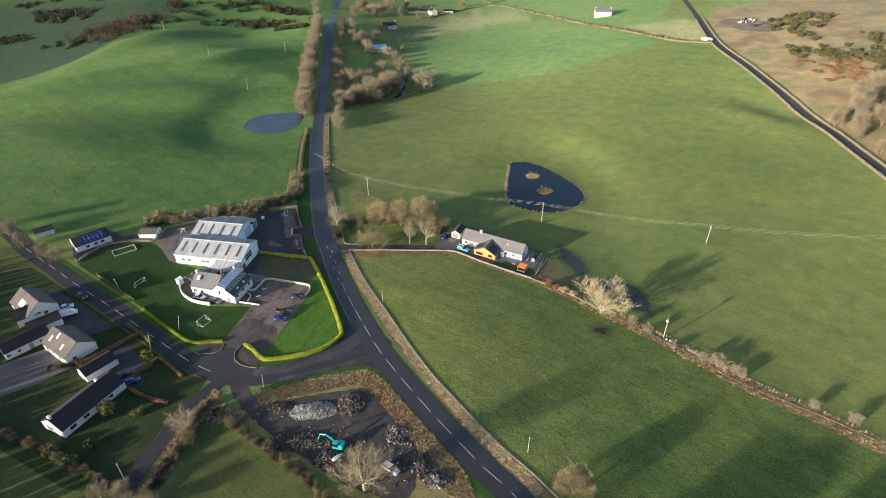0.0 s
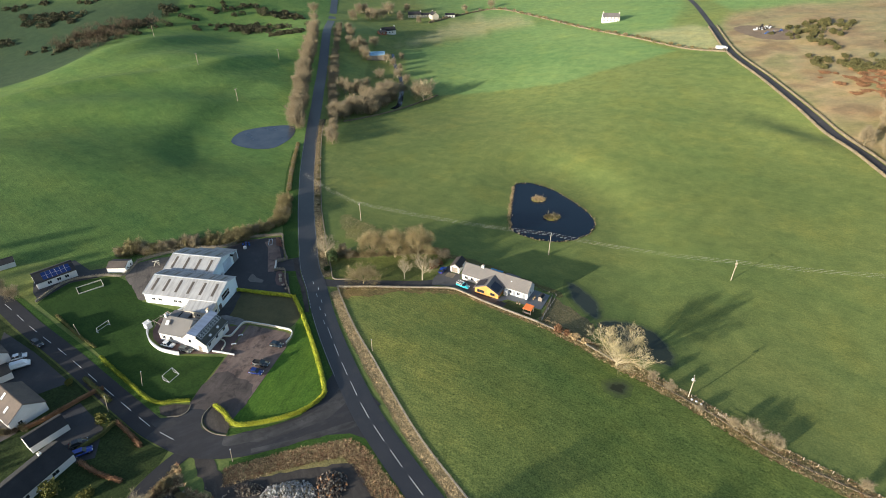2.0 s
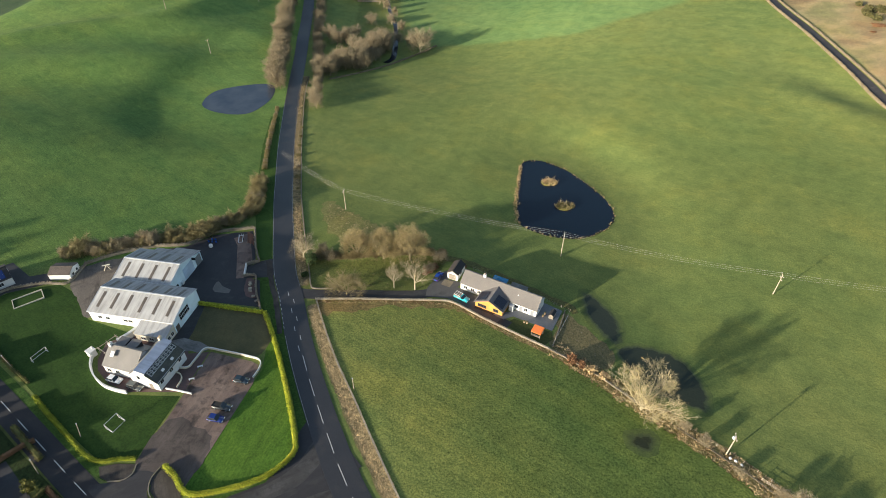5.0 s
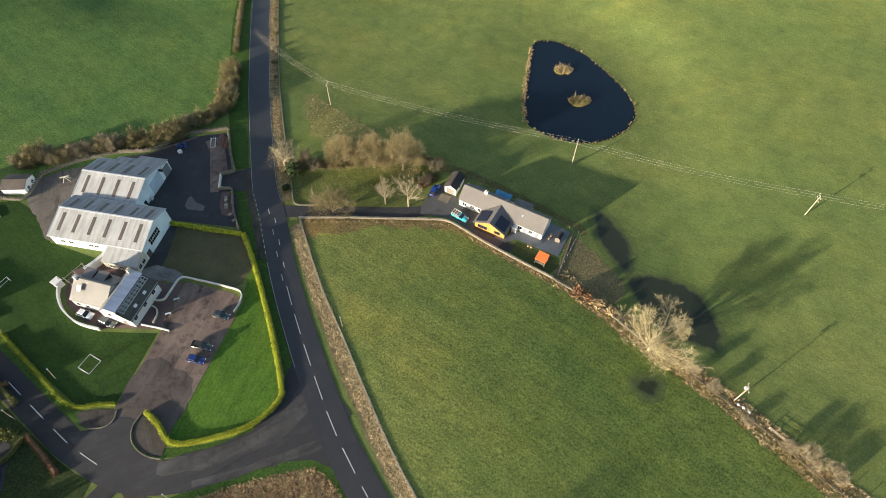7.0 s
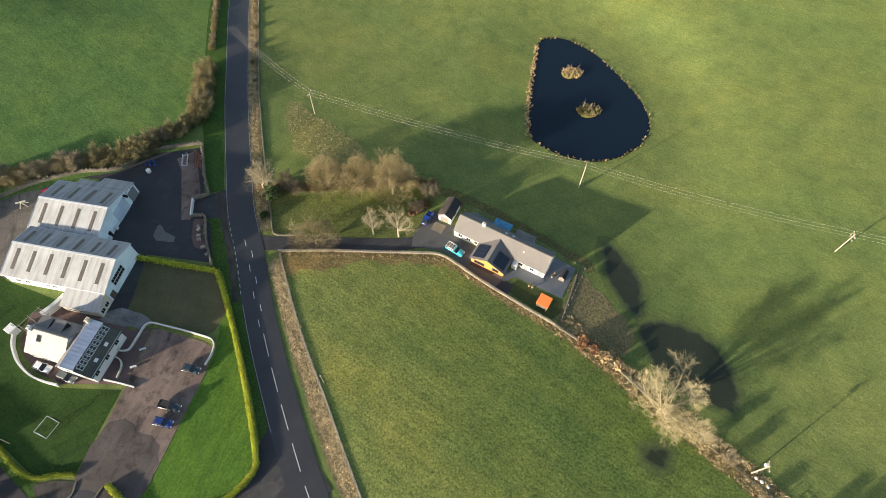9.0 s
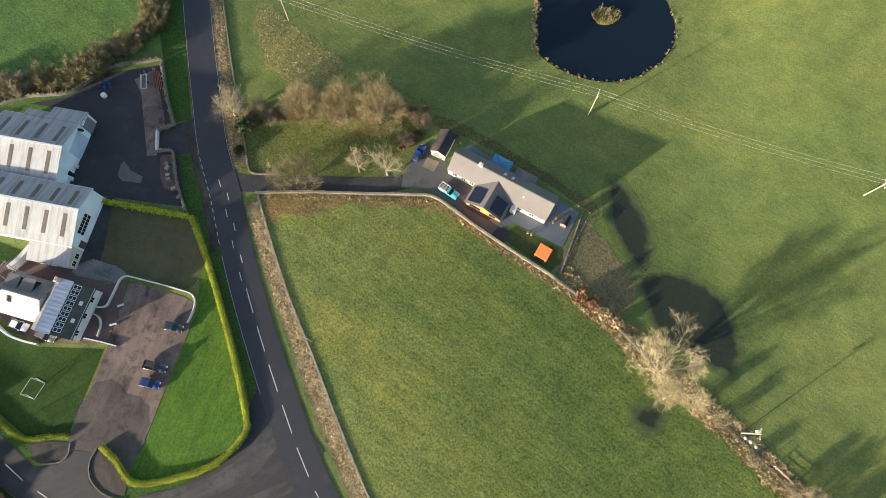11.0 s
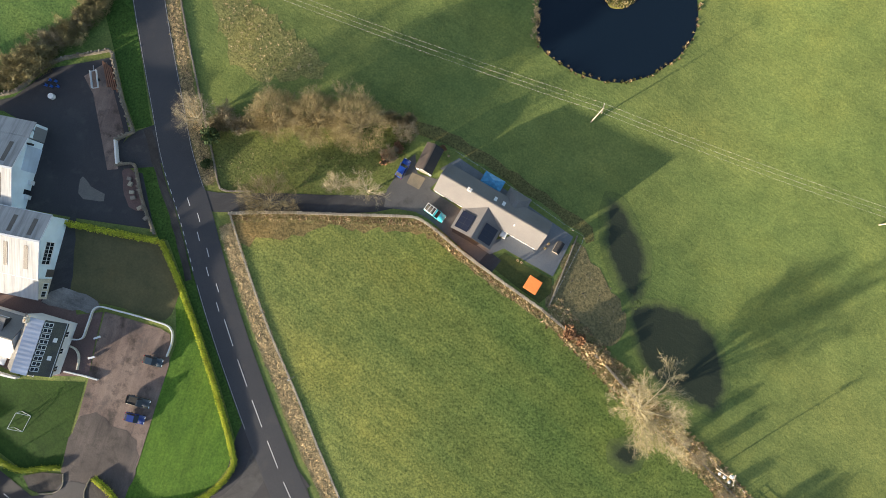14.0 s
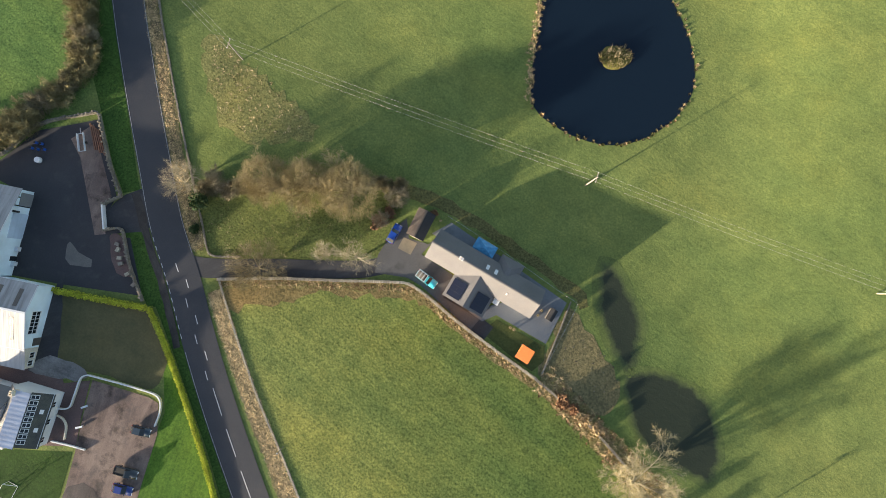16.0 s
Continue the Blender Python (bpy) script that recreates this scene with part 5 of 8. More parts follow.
for k, e in ((-1, -5.6), (1, 4.2)):
    bm = bmesh.new()
    a = [(-0.7, -8.5, 4.75), (-0.7, -0.6, 4.75), (e, -3.0, 2.3), (e, -8.5, 2.3)]
    solid(bm, a, [(x, y, z + 0.16) for x, y, z in a])
    bmesh.ops.recalc_face_normals(bm, faces=bm.faces[:])
    part("wing_roof", bm, GREY_ROOF, cot)
    bm = bmesh.new()
    up = Vector((k * 2.45, 0, 4.9)).normalized() * 0.2
    f0, f1 = 0.25, 0.86
    q = [Vector((-0.7 + (e + 0.7) * f, y, 4.75 - 2.45 * f + 0.1)) + up for f, y in ((f0, -7.9), (f0, -4.0), (f1, -4.0), (f1, -7.9))]
    solid(bm, q, [p + up * 0.3 for p in q])
    bmesh.ops.recalc_face_normals(bm, faces=bm.faces[:])
    sp = part("solar_panel", bm, SOLAR, cot, "dark solar panel array")
    for f in (0.33, 0.67):
        g = bmesh.new()
        tube(g, q[0].lerp(q[1], f) + up * 0.3, q[3].lerp(q[2], f) + up * 0.3, 0.02, 0.02, 4)
        part("joint", g, TYRE, sp)
    g = bmesh.new()
    tube(g, q[0].lerp(q[3], 0.5) + up * 0.3, q[1].lerp(q[2], 0.5) + up * 0.3, 0.02, 0.02, 4)
    part("joint", g, TYRE, sp)
fr = plain("dark window frame", (0.06, 0.06, 0.065), 0.5)
window(cot, pose(-2.9, -8.03, 1.5), 2.6, 0.9, 3, fr)
window(cot, pose(1.6, -8.03, 1.6), 1.5, 0.8, 2, fr)
bm = bmesh.new()
solid(bm, [(1.2, 2.6, 2.3), (6.6, 2.6, 2.3), (6.6, 5.6, 2.3), (1.2, 5.6, 2.3)], [(3.4, 1.0, 4.3), (4.4, 1.0, 4.3), (4.4, 3.6, 3.9), (3.4, 3.6, 3.9)])
bmesh.ops.recalc_face_normals(bm, faces=bm.faces[:])
part("back_roof", bm, GREY_ROOF, cot, "hipped grey roof of a back wing")
part("back_wing", boxes((1.4, 3.21, -0.6, 6.4, 5.4, 2.299)), RENDER_W, cot, "low white back wing")
for x in (-0.6, 1.4):
    panel(cot, "skylight", x, x + 0.7, 1.7, 5.6 - 1.7 * 0.875, 0.7, 5.6 - 0.7 * 0.875, 0.06, LAMP_W, 0.2)
panel(cot, "roof_vent", 5.8, 6.1, -1.5, 5.6 - 1.5 * 0.875, -1.2, 5.6 - 1.2 * 0.875, 0.1, FRAME_W, 0.2)
BLUE_T = plain("blue glazing", (0.07, 0.30, 0.52), 0.25, vary=0.4, scale=1.2)
can = thing("canopy", base_pose(21.8, 186.9, -29.1, 0.1), "blue glazed garden canopy against the cottage back wall", "canopy")
for x in (-5.1, -0.4):
    for y in (3.7, 6.0):
        part("post", boxes((x - 0.05, y - 0.05, -0.6, x + 0.05, y + 0.05, 2.0)), TIMBER, can)
bm = bmesh.new()
solid(bm, [(-5.2, 3.5, 2.0), (-0.3, 3.5, 2.0), (-0.3, 6.2, 2.0), (-5.2, 6.2, 2.0)], [(-3.0, 4.6, 2.7), (-2.4, 4.6, 2.7), (-2.4, 5.1, 2.7), (-3.0, 5.1, 2.7)])
bmesh.ops.recalc_face_normals(bm, faces=bm.faces[:])
part("roof", bm, BLUE_T, can, "blue glazed roof")
for x in (-4.0, -2.9, -1.6):
    part("glazing_bar", boxes((x - 0.03, 3.45, 2.0, x + 0.03, 3.5, 2.1)), FRAME_W, can)

gar = thing("garage", base_pose(7.8, 197.1, 65, 0.05), "small white garage with a brown and dark roof", "garage")
gabled(gar, 6.0, 3.6, 2.3, 3.5, RENDER_W, mottled("brown felt", (0.13, 0.1, 0.08), (0.1, 0.08, 0.068), 1.0, 0.85), over=0.2)
panel(gar, "dark_slope", -3.1, 3.1, -1.95, 2.2, -0.1, 3.5, 0.05, SLATE, 0.18)
door(gar, wall_at("w", 6.0, 3.6, 0, 0.02), 2.3, 2.0, TIMBER)
part("window", boxes((-1.0, -1.86, 1.0, 0.2, -1.801, 1.8)), GLASS, gar)
CLAY = mottled("worn tan concrete", (0.25, 0.205, 0.14), (0.17, 0.145, 0.105), 1.5, 0.9)
tagged(part("loading_slab", sheet([(4.0, 194.4), (7.0, 193.2), (5.6, 190.6), (2.8, 192)], 0.13), CLAY, label="worn tan concrete slab before the garage"), category="slab", kind="structure")
car(base_pose(2.0, 195.1, 62, 0.12), (0.012, 0.06, 0.33), "bright blue hatchback parked beside the garage", "hatch", 4.5, group="parked cars")
truck = car(base_pose(9.3, 185.4, -35, 0.14), (0.05, 0.48, 0.56), "turquoise pickup truck with a pale ladder rack on the forecourt", "pickup", 5.0, 1.85, 1.7, group="parked cars")
for y in (-0.8, 0.8):
    part("rack_rail", boxes((-2.4, y - 0.05, 1.55, -0.1, y + 0.05, 1.65)), FRAME_W, truck)
for x in (-2.35, -1.6, -0.85, -0.15):
    part("rack_bar", boxes((x - 0.05, -0.75, 1.56, x + 0.05, 0.75, 1.64)), FRAME_W, truck)
    for y in (-0.8, 0.8):
        part("rack_post", boxes((x - 0.04, y - 0.04, 0.98, x + 0.04, y + 0.04, 1.549)), FRAME_W, truck)
part("load", bevelled(boxes((-2.2, -0.6, 1.02, -0.5, 0.5, 1.3)), 0.04), STONE, truck, "grey load in the bed")

gz = thing("gazebo", base_pose(30.6, 170.1, -31, 0.1), "garden gazebo with a flat bright orange canopy", "gazebo")
for x in (-1.3, 1.3):
    for y in (-1.3, 1.3):
        part("post", boxes((x - 0.05, y - 0.05, -0.2, x + 0.05, y + 0.05, 2.3)), TIMBER, gz)
bm = bmesh.new()
solid(bm, [(-1.55, -1.55, 2.25), (1.55, -1.55, 2.25), (1.55, 1.55, 2.25), (-1.55, 1.55, 2.25)], [(-1.5, -1.5, 2.32), (1.5, -1.5, 2.32), (1.4, 1.5, 2.5), (-1.4, 1.5, 2.5)])
bmesh.ops.recalc_face_normals(bm, faces=bm.faces[:])
part("canopy", bm, plain("orange canvas", (0.85, 0.22, 0.05), 0.7), gz)
part("bench", bevelled(boxes((-1.2, -0.9, 0, 1.2, -0.4, 0.45)), 0.03), TIMBER, gz)
shed = thing("garden_shed", base_pose(36.4, 178.4, 60, 0.1), "small dark garden store on the slate terrace", "shed")
gabled(shed, 2.6, 1.4, 1.5, 1.9, TIMBER, SLATE, over=0.1, thick=0.06)
for x, y in ((33.6, 178.2), (34.4, 179.2), (27.6, 175.4), (28.4, 175.0), (12.0, 198.2)):
    pb = thing("plant_pot", base_pose(x, y, 20, 0.1), "small clay plant pot with a dull shrub", "plant pot", "pots on the terrace")
    b2 = bmesh.new()
    tube(b2, (0, 0, 0), (0, 0, 0.5), 0.22, 0.3, 10)
    part("pot", b2, TERRACOTTA, pb)
    b3, rn = bmesh.new(), random.Random(int(x * 10))
    for _ in range(40):
        leaf(b3, Vector((rn.gauss(0, 0.15), rn.gauss(0, 0.15), 0.6 + rn.uniform(0, 0.35))), 0.1, rn)
    part("leaves", b3, BEECH, pb)

# garden fence
fence = thing("garden_fence", Matrix(), "post and wire fence round the cottage garden", "fence")
fl = smooth_line([(13.6, 199.2), (25, 192.3), (40.8, 181.8), (42.4, 181.2), (38.6, 173.6), (34.2, 165.4)], 2.4)
for p, q in zip(fl, fl[1:]):
    part("post", boxes((-0.05, -0.05, -0.2, 0.05, 0.05, 1.15), m=Matrix.Translation(on(p.x, p.y))), TIMBER, fence)
    for z in (0.5, 1.0):
        b2 = bmesh.new()
        tube(b2, on(p.x, p.y, z), on(q.x, q.y, z), 0.012, 0.012, 3)
        part("wire", b2, ALLOY, fence)

# ---- sheds ----
FASCIA = plain("pale fascia", (0.6, 0.63, 0.66), 0.5)


def barn(m, l, label, ridge, off_n, z_n, off_s, z_s, strips, n_steps=(), annex=None, roof_s=SHEET_W, roof_n=SHEET_G):
    """A sheeted shed: ridge at y 0; eaves at off_n and -off_s; strips: dirty roof lights along it."""
    ob = thing("shed", m, label, "shed", "white sheds of the works yard")
    bm = bmesh.new()
    sec = [(-off_s, -1.0), (off_n, -1.0), (off_n, z_n), (0, ridge - 0.08), (-off_s, z_s)]
    solid(bm, [(-l / 2, y, z) for y, z in sec], [(l / 2, y, z) for y, z in sec])
    bmesh.ops.recalc_face_normals(bm, faces=bm.faces[:])
    part("wall", bm, SHEET_WALL, ob)
    for y, z, mat in ((off_n, z_n, roof_n), (-off_s, z_s, roof_s)):
        k = 1 if y > 0 else -1
        sl = (ridge - z) / abs(y)
        e, ze = y + 0.25 * k, z - sl * 0.25
        bm = bmesh.new()
        a = [(-l / 2 - 0.25, 0, ridge), (l / 2 + 0.25, 0, ridge), (l / 2 + 0.25, e, ze), (-l / 2 - 0.25, e, ze)]
        solid(bm, a, [(x, yy, zz + 0.12) for x, yy, zz in a])
        bmesh.ops.recalc_face_normals(bm, faces=bm.faces[:])
        part("roof", bm, mat, ob)
        for x in strips:
            panel(ob, "roof_light", x - 0.45, x + 0.45, y * 0.16, ridge - sl * abs(y) * 0.16, y * 0.8, ridge - sl * abs(y) * 0.8, 0.03, LIGHT_STRIP, 0.125)
        g = bmesh.new()
        tube(g, (-l / 2 - 0.2, e + 0.06 * k, ze), (l / 2 + 0.2, e + 0.06 * k, ze), 0.09, 0.09, 6)
        part("gutter", g, FASCIA, ob)
    part("ridge_cap", boxes((-l / 2 - 0.27, -0.22, ridge + 0.1, l / 2 + 0.27, 0.22, ridge + 0.2)), FASCIA, ob)
    for x in (-l / 2 - 0.27, l / 2 + 0.15):
        for y, z in ((off_n, z_n), (-off_s, z_s)):
            g = bmesh.new()
            tube(g, (x + 0.06, 0, ridge + 0.08), (x + 0.06, y, z + 0.08), 0.13, 0.13, 4)
            part("barge_board", g, FASCIA, ob)
    return ob


shed2 = barn(base_pose(-84.0, 178.8, -10.2), 26.4, "long white sheet-clad shed with a pale roof and dirty roof lights", 6.6, 5.5, 4.9, 7.6, 4.3, [-11, -6.8, -2.4, 2.0, 6.4, 10.7])
bm = bmesh.new()
a = [(3.6, -7.6, 4.12), (13.4, -7.6, 4.12), (13.4, -12.2, 2.75), (3.6, -12.2, 2.75)]
solid(bm, a, [(x, y, z + 0.12) for x, y, z in a])
bmesh.ops.recalc_face_normals(bm, faces=bm.faces[:])
part("lean_to_roof", bm, SHEET_W, shed2)
bm = bmesh.new()
sec = [(-12.0, -1), (-7.61, -1), (-7.61, 4.0), (-12.0, 2.7)]
solid(bm, [(3.8, y, z) for y, z in sec], [(13.2, y, z) for y, z in sec])
bmesh.ops.recalc_face_normals(bm, faces=bm.faces[:])
part("lean_to", bm, CREAM, shed2, "cream rendered lean-to")
window(shed2, pose(13.24, -2.2, 3.2, 0, 0, 90), 4.6, 2.2, 6)
part("glazing_bar", boxes((13.2, -4.5, 3.15, 13.32, 0.1, 3.25)), FRAME_W, shed2)
for y in (-9.2, -10.9):
    window(shed2, pose(13.22, y, 1.5, 0, 0, 90), 1.1, 1.2)
part("door", boxes((13.2, -7.2, -0.2, 13.28, -5.6, 2.2)), LIGHT_STRIP, shed2, "dark doorway")
for x in (-10, -7.6, -2, -0.4):
    window(shed2, pose(x, -7.63, 2.4), 1.2, 0.8)
for x in (6, 8.6):
    window(shed2, pose(x, -12.03, 1.4), 1.2, 0.9)

shed1 = barn(base_pose(-87.0, 193.1, -10.0), 18.4, "white sheet-clad works shed with a large roller door", 6.6, 7.0, 4.4, 7.8, 4.2, [-6.7, -2.2, 2.3, 6.7])
for x0, x1, y1 in ((-4.5, 9.2, 8.8), (1.0, 9.2, 10.6)):
    bm = bmesh.new()
    y0 = y1 - 1.8
    z0 = 6.6 - (y0) * 0.314
    z1 = 6.6 - (y1) * 0.314
    a = [(x0, y0 + 0.26, z0 + 0.0), (x1 + 0.25, y0 + 0.26, z0 + 0.0), (x1 + 0.25, y1 + 0.25, z1), (x0, y1 + 0.25, z1)]
    solid(bm, a, [(x, y, z + 0.12) for x, y, z in a])
    bmesh.ops.recalc_face_normals(bm, faces=bm.faces[:])
    part("outshot_roof", bm, SHEET_G, shed1)
    part("outshot", boxes((x0 + 0.2, y0 + 0.27, -1, x1 - 0.01, y1, z1 - 0.02)), SHEET_WALL, shed1)
part("roller_door", boxes((9.2, 0.2, -0.4, 9.3, 5.6, 4.0)), sheeting("blue roller door", (0.5, 0.6, 0.72), (0.42, 0.52, 0.64), 0.25, axis=2), shed1, "pale blue roller door")
part("door", boxes((9.2, 7.2, -0.6, 9.3, 10.0, 3.0)), plain("grey shutter", (0.2, 0.21, 0.22), 0.6), shed1, "grey shutter door")
part("canopy", boxes((9.2, 5.7, 3.6, 10.3, 6.1, 4.3)), TYRE, shed1, "dark rubber canopy")
part("door", boxes((9.2, -4.6, -0.4, 9.28, -3.6, 1.8)), GLASS, shed1, "dark glazed door")
for y in (-5.6, -2.4):
    part("wall_box", bevelled(boxes((9.21, y, 0.3, 10.0, y + 0.9, 1.3)), 0.04), FASCIA, shed1, "pale plant box")

# ---- clubhouse ----
club = thing("clubhouse", base_pose(-78.0, 156.4, -15, 0.1), "white clubhouse with a grey slate roof and a glazed wing", "house")
# x along the main range, y across; the wing stands at the east end
SLATE_L = mottled("pale grey slate", (0.17, 0.165, 0.16), (0.135, 0.132, 0.13), 0.8, 0.42, bump=0.03, spread=0.25)
gabled(club, 9.8, 8.6, 3.2, 6.3, RENDER_W, SLATE_L, over=0.2, off=0.2, shift=(-2.0, 0.8))
panel(club, "skylight", -5.2, -4.1, -1.7, 5.0, -0.5, 5.9, 0.08, LAMP_W, 0.22)
for x in (-4.8, -1.4):
    d = part("dormer", boxes((x - 1.3, 1.2, 3.4, x + 1.3, 4.4, 5.7)), SLATE, club, "dark box dormer")
    part("dormer_roof", boxes((x - 1.45, 1.0, 5.701, x + 1.45, 4.6, 5.85)), GREY_ROOF, d)
    window(club, pose(x, 4.42, 4.8, 0, 0, 180), 1.8, 0.9, 3)
for u in (-5.4, -2.8):
    window(club, pose(u, -3.54, 1.7), 1.1, 1.1)
wing_w, wing_l = 10.4, 12.8
bm = bmesh.new()
sec = [(2.6, -1), (10.6, -1), (10.6, 3.0), (7.6, 5.3), (7.6, 6.0), (5.0, 6.5), (2.6, 4.2)]
solid(bm, [(x, -4.8, z) for x, z in sec], [(x, 6.2, z) for x, z in sec])
bmesh.ops.recalc_face_normals(bm, faces=bm.faces[:])
part("wing", bm, RENDER_W, club, "white gabled wing")
for a, b, mat, nm in (((5.0, 6.5), (2.4, 4.05), SLATE_L, "wing_roof"), ((5.0, 6.5), (7.9, 5.95), sheeting("blue-white glazed roof", (0.5, 0.55, 0.66), (0.34, 0.38, 0.47), 0.9, 0.35, 0.2, axis=1), "upper_roof"), ((7.62, 5.3), (10.9, 2.8), mottled("mossy slate", (0.055, 0.056, 0.055), (0.085, 0.088, 0.07), 1.5, 0.9, bump=0.03, spread=0.8), "lower_roof")):
    bm = bmesh.new()
    q = [(a[0], -5.0, a[1]), (a[0], 6.4, a[1]), (b[0], 6.4, b[1]), (b[0], -5.0, b[1])]
    solid(bm, q, [(x, y, z + 0.14) for x, y, z in q])
    bmesh.ops.recalc_face_normals(bm, faces=bm.faces[:])
    part(nm, bm, mat, club)
for i in range(10):
    y = -4.0 + i * 1.02
    part("clerestory_pane", boxes((7.6, y - 0.34, 5.36, 7.68, y + 0.34, 5.92)), GLASS, club)
for i in range(9):
    y = -4.2 + i * 1.16
    fr_c = panel(club, "roof_window", 0, 1.5, 0, 0, 0.92, 0, 0.05, FRAME_W, 0)
    fr_c.matrix_local = Matrix.Translation((7.75, y, 5.42)) @ pose(0, 0, 0, 0, 37.3, 0)
    part("pane", boxes((0.12, 0.12, 0.051, 0.7, 0.8, 0.07), (0.8, 0.12, 0.051, 1.4, 0.8, 0.07)), GLASS, fr_c)
for y in (-3.4, 0.4, 4.0):
    window(club, pose(10.63, y, 2.1, 0, 0, 90), 1.1, 1.0, 2)
for y in (-1.6, 2.2):
    panel(club, "skylight", 9.3, 10.0, 0, 0, 0.9, 0, 0.06, FRAME_W, 0).matrix_local = Matrix.Translation((0, y, 3.62)) @ pose(9.65, 0, 0, 0, 37.3, 0) @ Matrix.Translation((-9.65, 0, 0.2))
part("wall_cap", boxes((10.3, -5.0, 3.0, 10.75, 6.4, 3.12)), FASCIA, club)
window(club, pose(5.2, -4.83, 3.6), 0.8, 1.2, 1)
door(club, pose(8.2, -4.82, 0.0), 1.0, 2.1, TIMBER)
chimney(club, 5.0, 5.8, 6.4, CREAM, 0.7, 1.0, 1.0, 2)
chimney(club, -6.4, 0.8, 6.2, RENDER_W, 0.7, 0.9, 0.9, 1)
pil = thing("gatehouse", base_pose(-92.0, 160.6, -30), "small white gate lodge at the wall end", "gate pier")
part("body", bevelled(boxes((-0.9, -0.9, -0.5, 0.9, 0.9, 2.0)), 0.04), RENDER_W, pil)
part("cap", bevelled(boxes((-1.05, -1.05, 2.001, 1.05, 1.05, 2.2)), 0.03), RENDER_W, pil)
part("finial", bevelled(boxes((-0.2, 0.5, 2.201, 0.2, 0.9, 2.8)), 0.05), RENDER_W, pil)
per = thing("pergola", base_pose(-87.4, 162.6, -32), "brown timber pergola beside the clubhouse", "pergola")
for x in (-1.6, 1.6):
    for y in (-2.6, 0, 2.6):
        part("post", boxes((x - 0.07, y - 0.07, -0.4, x + 0.07, y + 0.07, 2.3)), TIMBER, per)
    part("rail", boxes((x - 0.06, -3.0, 2.301, x + 0.06, 3.0, 2.45)), TIMBER, per)
for y in (-2.6, 0, 2.6):
    part("beam", boxes((-2.0, y - 0.06, 2.451, 2.0, y + 0.06, 2.6)), TIMBER, per)
car(base_pose(-82.2, 152.1, -18, 0.12), (0.75, 0.76, 0.78), "white hatchback with dark roof glass in the walled court", "hatch", 4.4, group="parked cars")
car(base_pose(-75.9, 149.9, -20, 0.12), (0.12, 0.13, 0.12), "dark grey estate car in the shade of the clubhouse", "estate", 4.5, group="parked cars")
car(base_pose(-49.3, 152.2, -13, 0.12), (0.02, 0.035, 0.05), "black hatchback at the car park edge", "hatch", 4.2, group="parked cars")
car(base_pose(-51.7, 143.8, -13, 0.12), (0.025, 0.03, 0.035), "black van-bodied pickup in the car park", "pickup", 5.1, 1.85, 1.8, group="parked cars")
car(base_pose(-52.2, 140.4, -12, 0.12), (0.012, 0.03, 0.17), "deep blue hatchback in the car park", "hatch", 4.3, group="parked cars")
for x, y, yaw in ((-61.6, 156.8, 20), (-62.4, 152.6, 15)):
    bn = thing("bench", base_pose(x, y, yaw, 0.12), "pale picnic bench on the paving", "bench", "benches by the entrance")
    part("seat", boxes((-0.7, -0.2, 0.42, 0.7, 0.2, 0.48)), FASCIA, bn)
    for u in (-0.55, 0.55):
        part("leg", boxes((u - 0.04, -0.18, 0, u + 0.04, 0.18, 0.419)), FASCIA, bn)


def goal(m, w, h, d, label):
    """A football goal of white tube with a back frame."""
    ob = thing("football_goal", m, label, "goal", "football goals")
    for nm, p, q in (("post", (-w / 2, 0, 0), (-w / 2, 0, h)), ("post", (w / 2, 0, 0), (w / 2, 0, h)), ("crossbar", (-w / 2, 0, h), (w / 2, 0, h)), ("base_bar", (-w / 2, d, 0.05), (w / 2, d, 0.05)),
                     ("side_bar", (-w / 2, 0, 0.05), (-w / 2, d, 0.05)), ("side_bar", (w / 2, 0, 0.05), (w / 2, d, 0.05)), ("stay", (-w / 2, 0, h), (-w / 2, d, 0.05)), ("stay", (w / 2, 0, h), (w / 2, d, 0.05))):
        b2 = bmesh.new()
        tube(b2, p, q, 0.05, 0.05, 6)
        part(nm, b2, FRAME_W, ob)
    return ob


goal(base_pose(-77.1, 139.5, 245), 3.6, 1.7, 2.2, "white tube football goal on the lawn")
goal(base_pose(-105.6, 159.8, 65), 4.2, 2.0, 1.0, "white tube football goal lying back on the lawn")
fr3 = thing("planter_frame", base_pose(-121.6, 181.8, 38), "low timber frame round rough grass", "frame")
for y in (-2.2, 2.2):
    part("board", boxes((-4, y - 0.12, -0.1, 4, y + 0.12, 0.35)), CREAM, fr3)
for x in (-3.9, 3.9):
    part("board", boxes((x - 0.1, -2.07, -0.1, x + 0.1, 2.07, 0.3)), CREAM, fr3)

# small outbuildings by the playing field
sol = thing("outbuilding", base_pose(-136.6, 187.2, 44, 0.0), "white outbuilding with blue solar panels on a dark roof", "outbuilding")
gabled(sol, 12.4, 8.2, 2.6, 4.4, RENDER_W, SLATE, over=0.25)
panel(sol, "solar_panel", -3.8, 5.0, -3.8, 2.74, -0.8, 4.05, 0.05, plain("blue solar cells", (0.012, 0.03, 0.13), 0.2), 0.22, (6, 2), ALLOY)
for u in (-2.4, 0.5, 3.0):
    window(sol, wall_at("s", 12.4, 8.2, u, 1.4), 1.2, 1.1)
window(sol, wall_at("w", 12.4, 8.2, 0, 1.6), 1.2, 1.0)
wsh = thing("outbuilding", base_pose(-116.4, 193.4, 2, 0.0), "small white store with a brown roof", "outbuilding")
gabled(wsh, 6.6, 5.6, 2.3, 3.2, RENDER_W, TILE, over=0.15)
for u in (-1.2, 1.2):
    window(wsh, wall_at("e", 6.6, 5.6, u, 1.3), 0.9, 0.9)
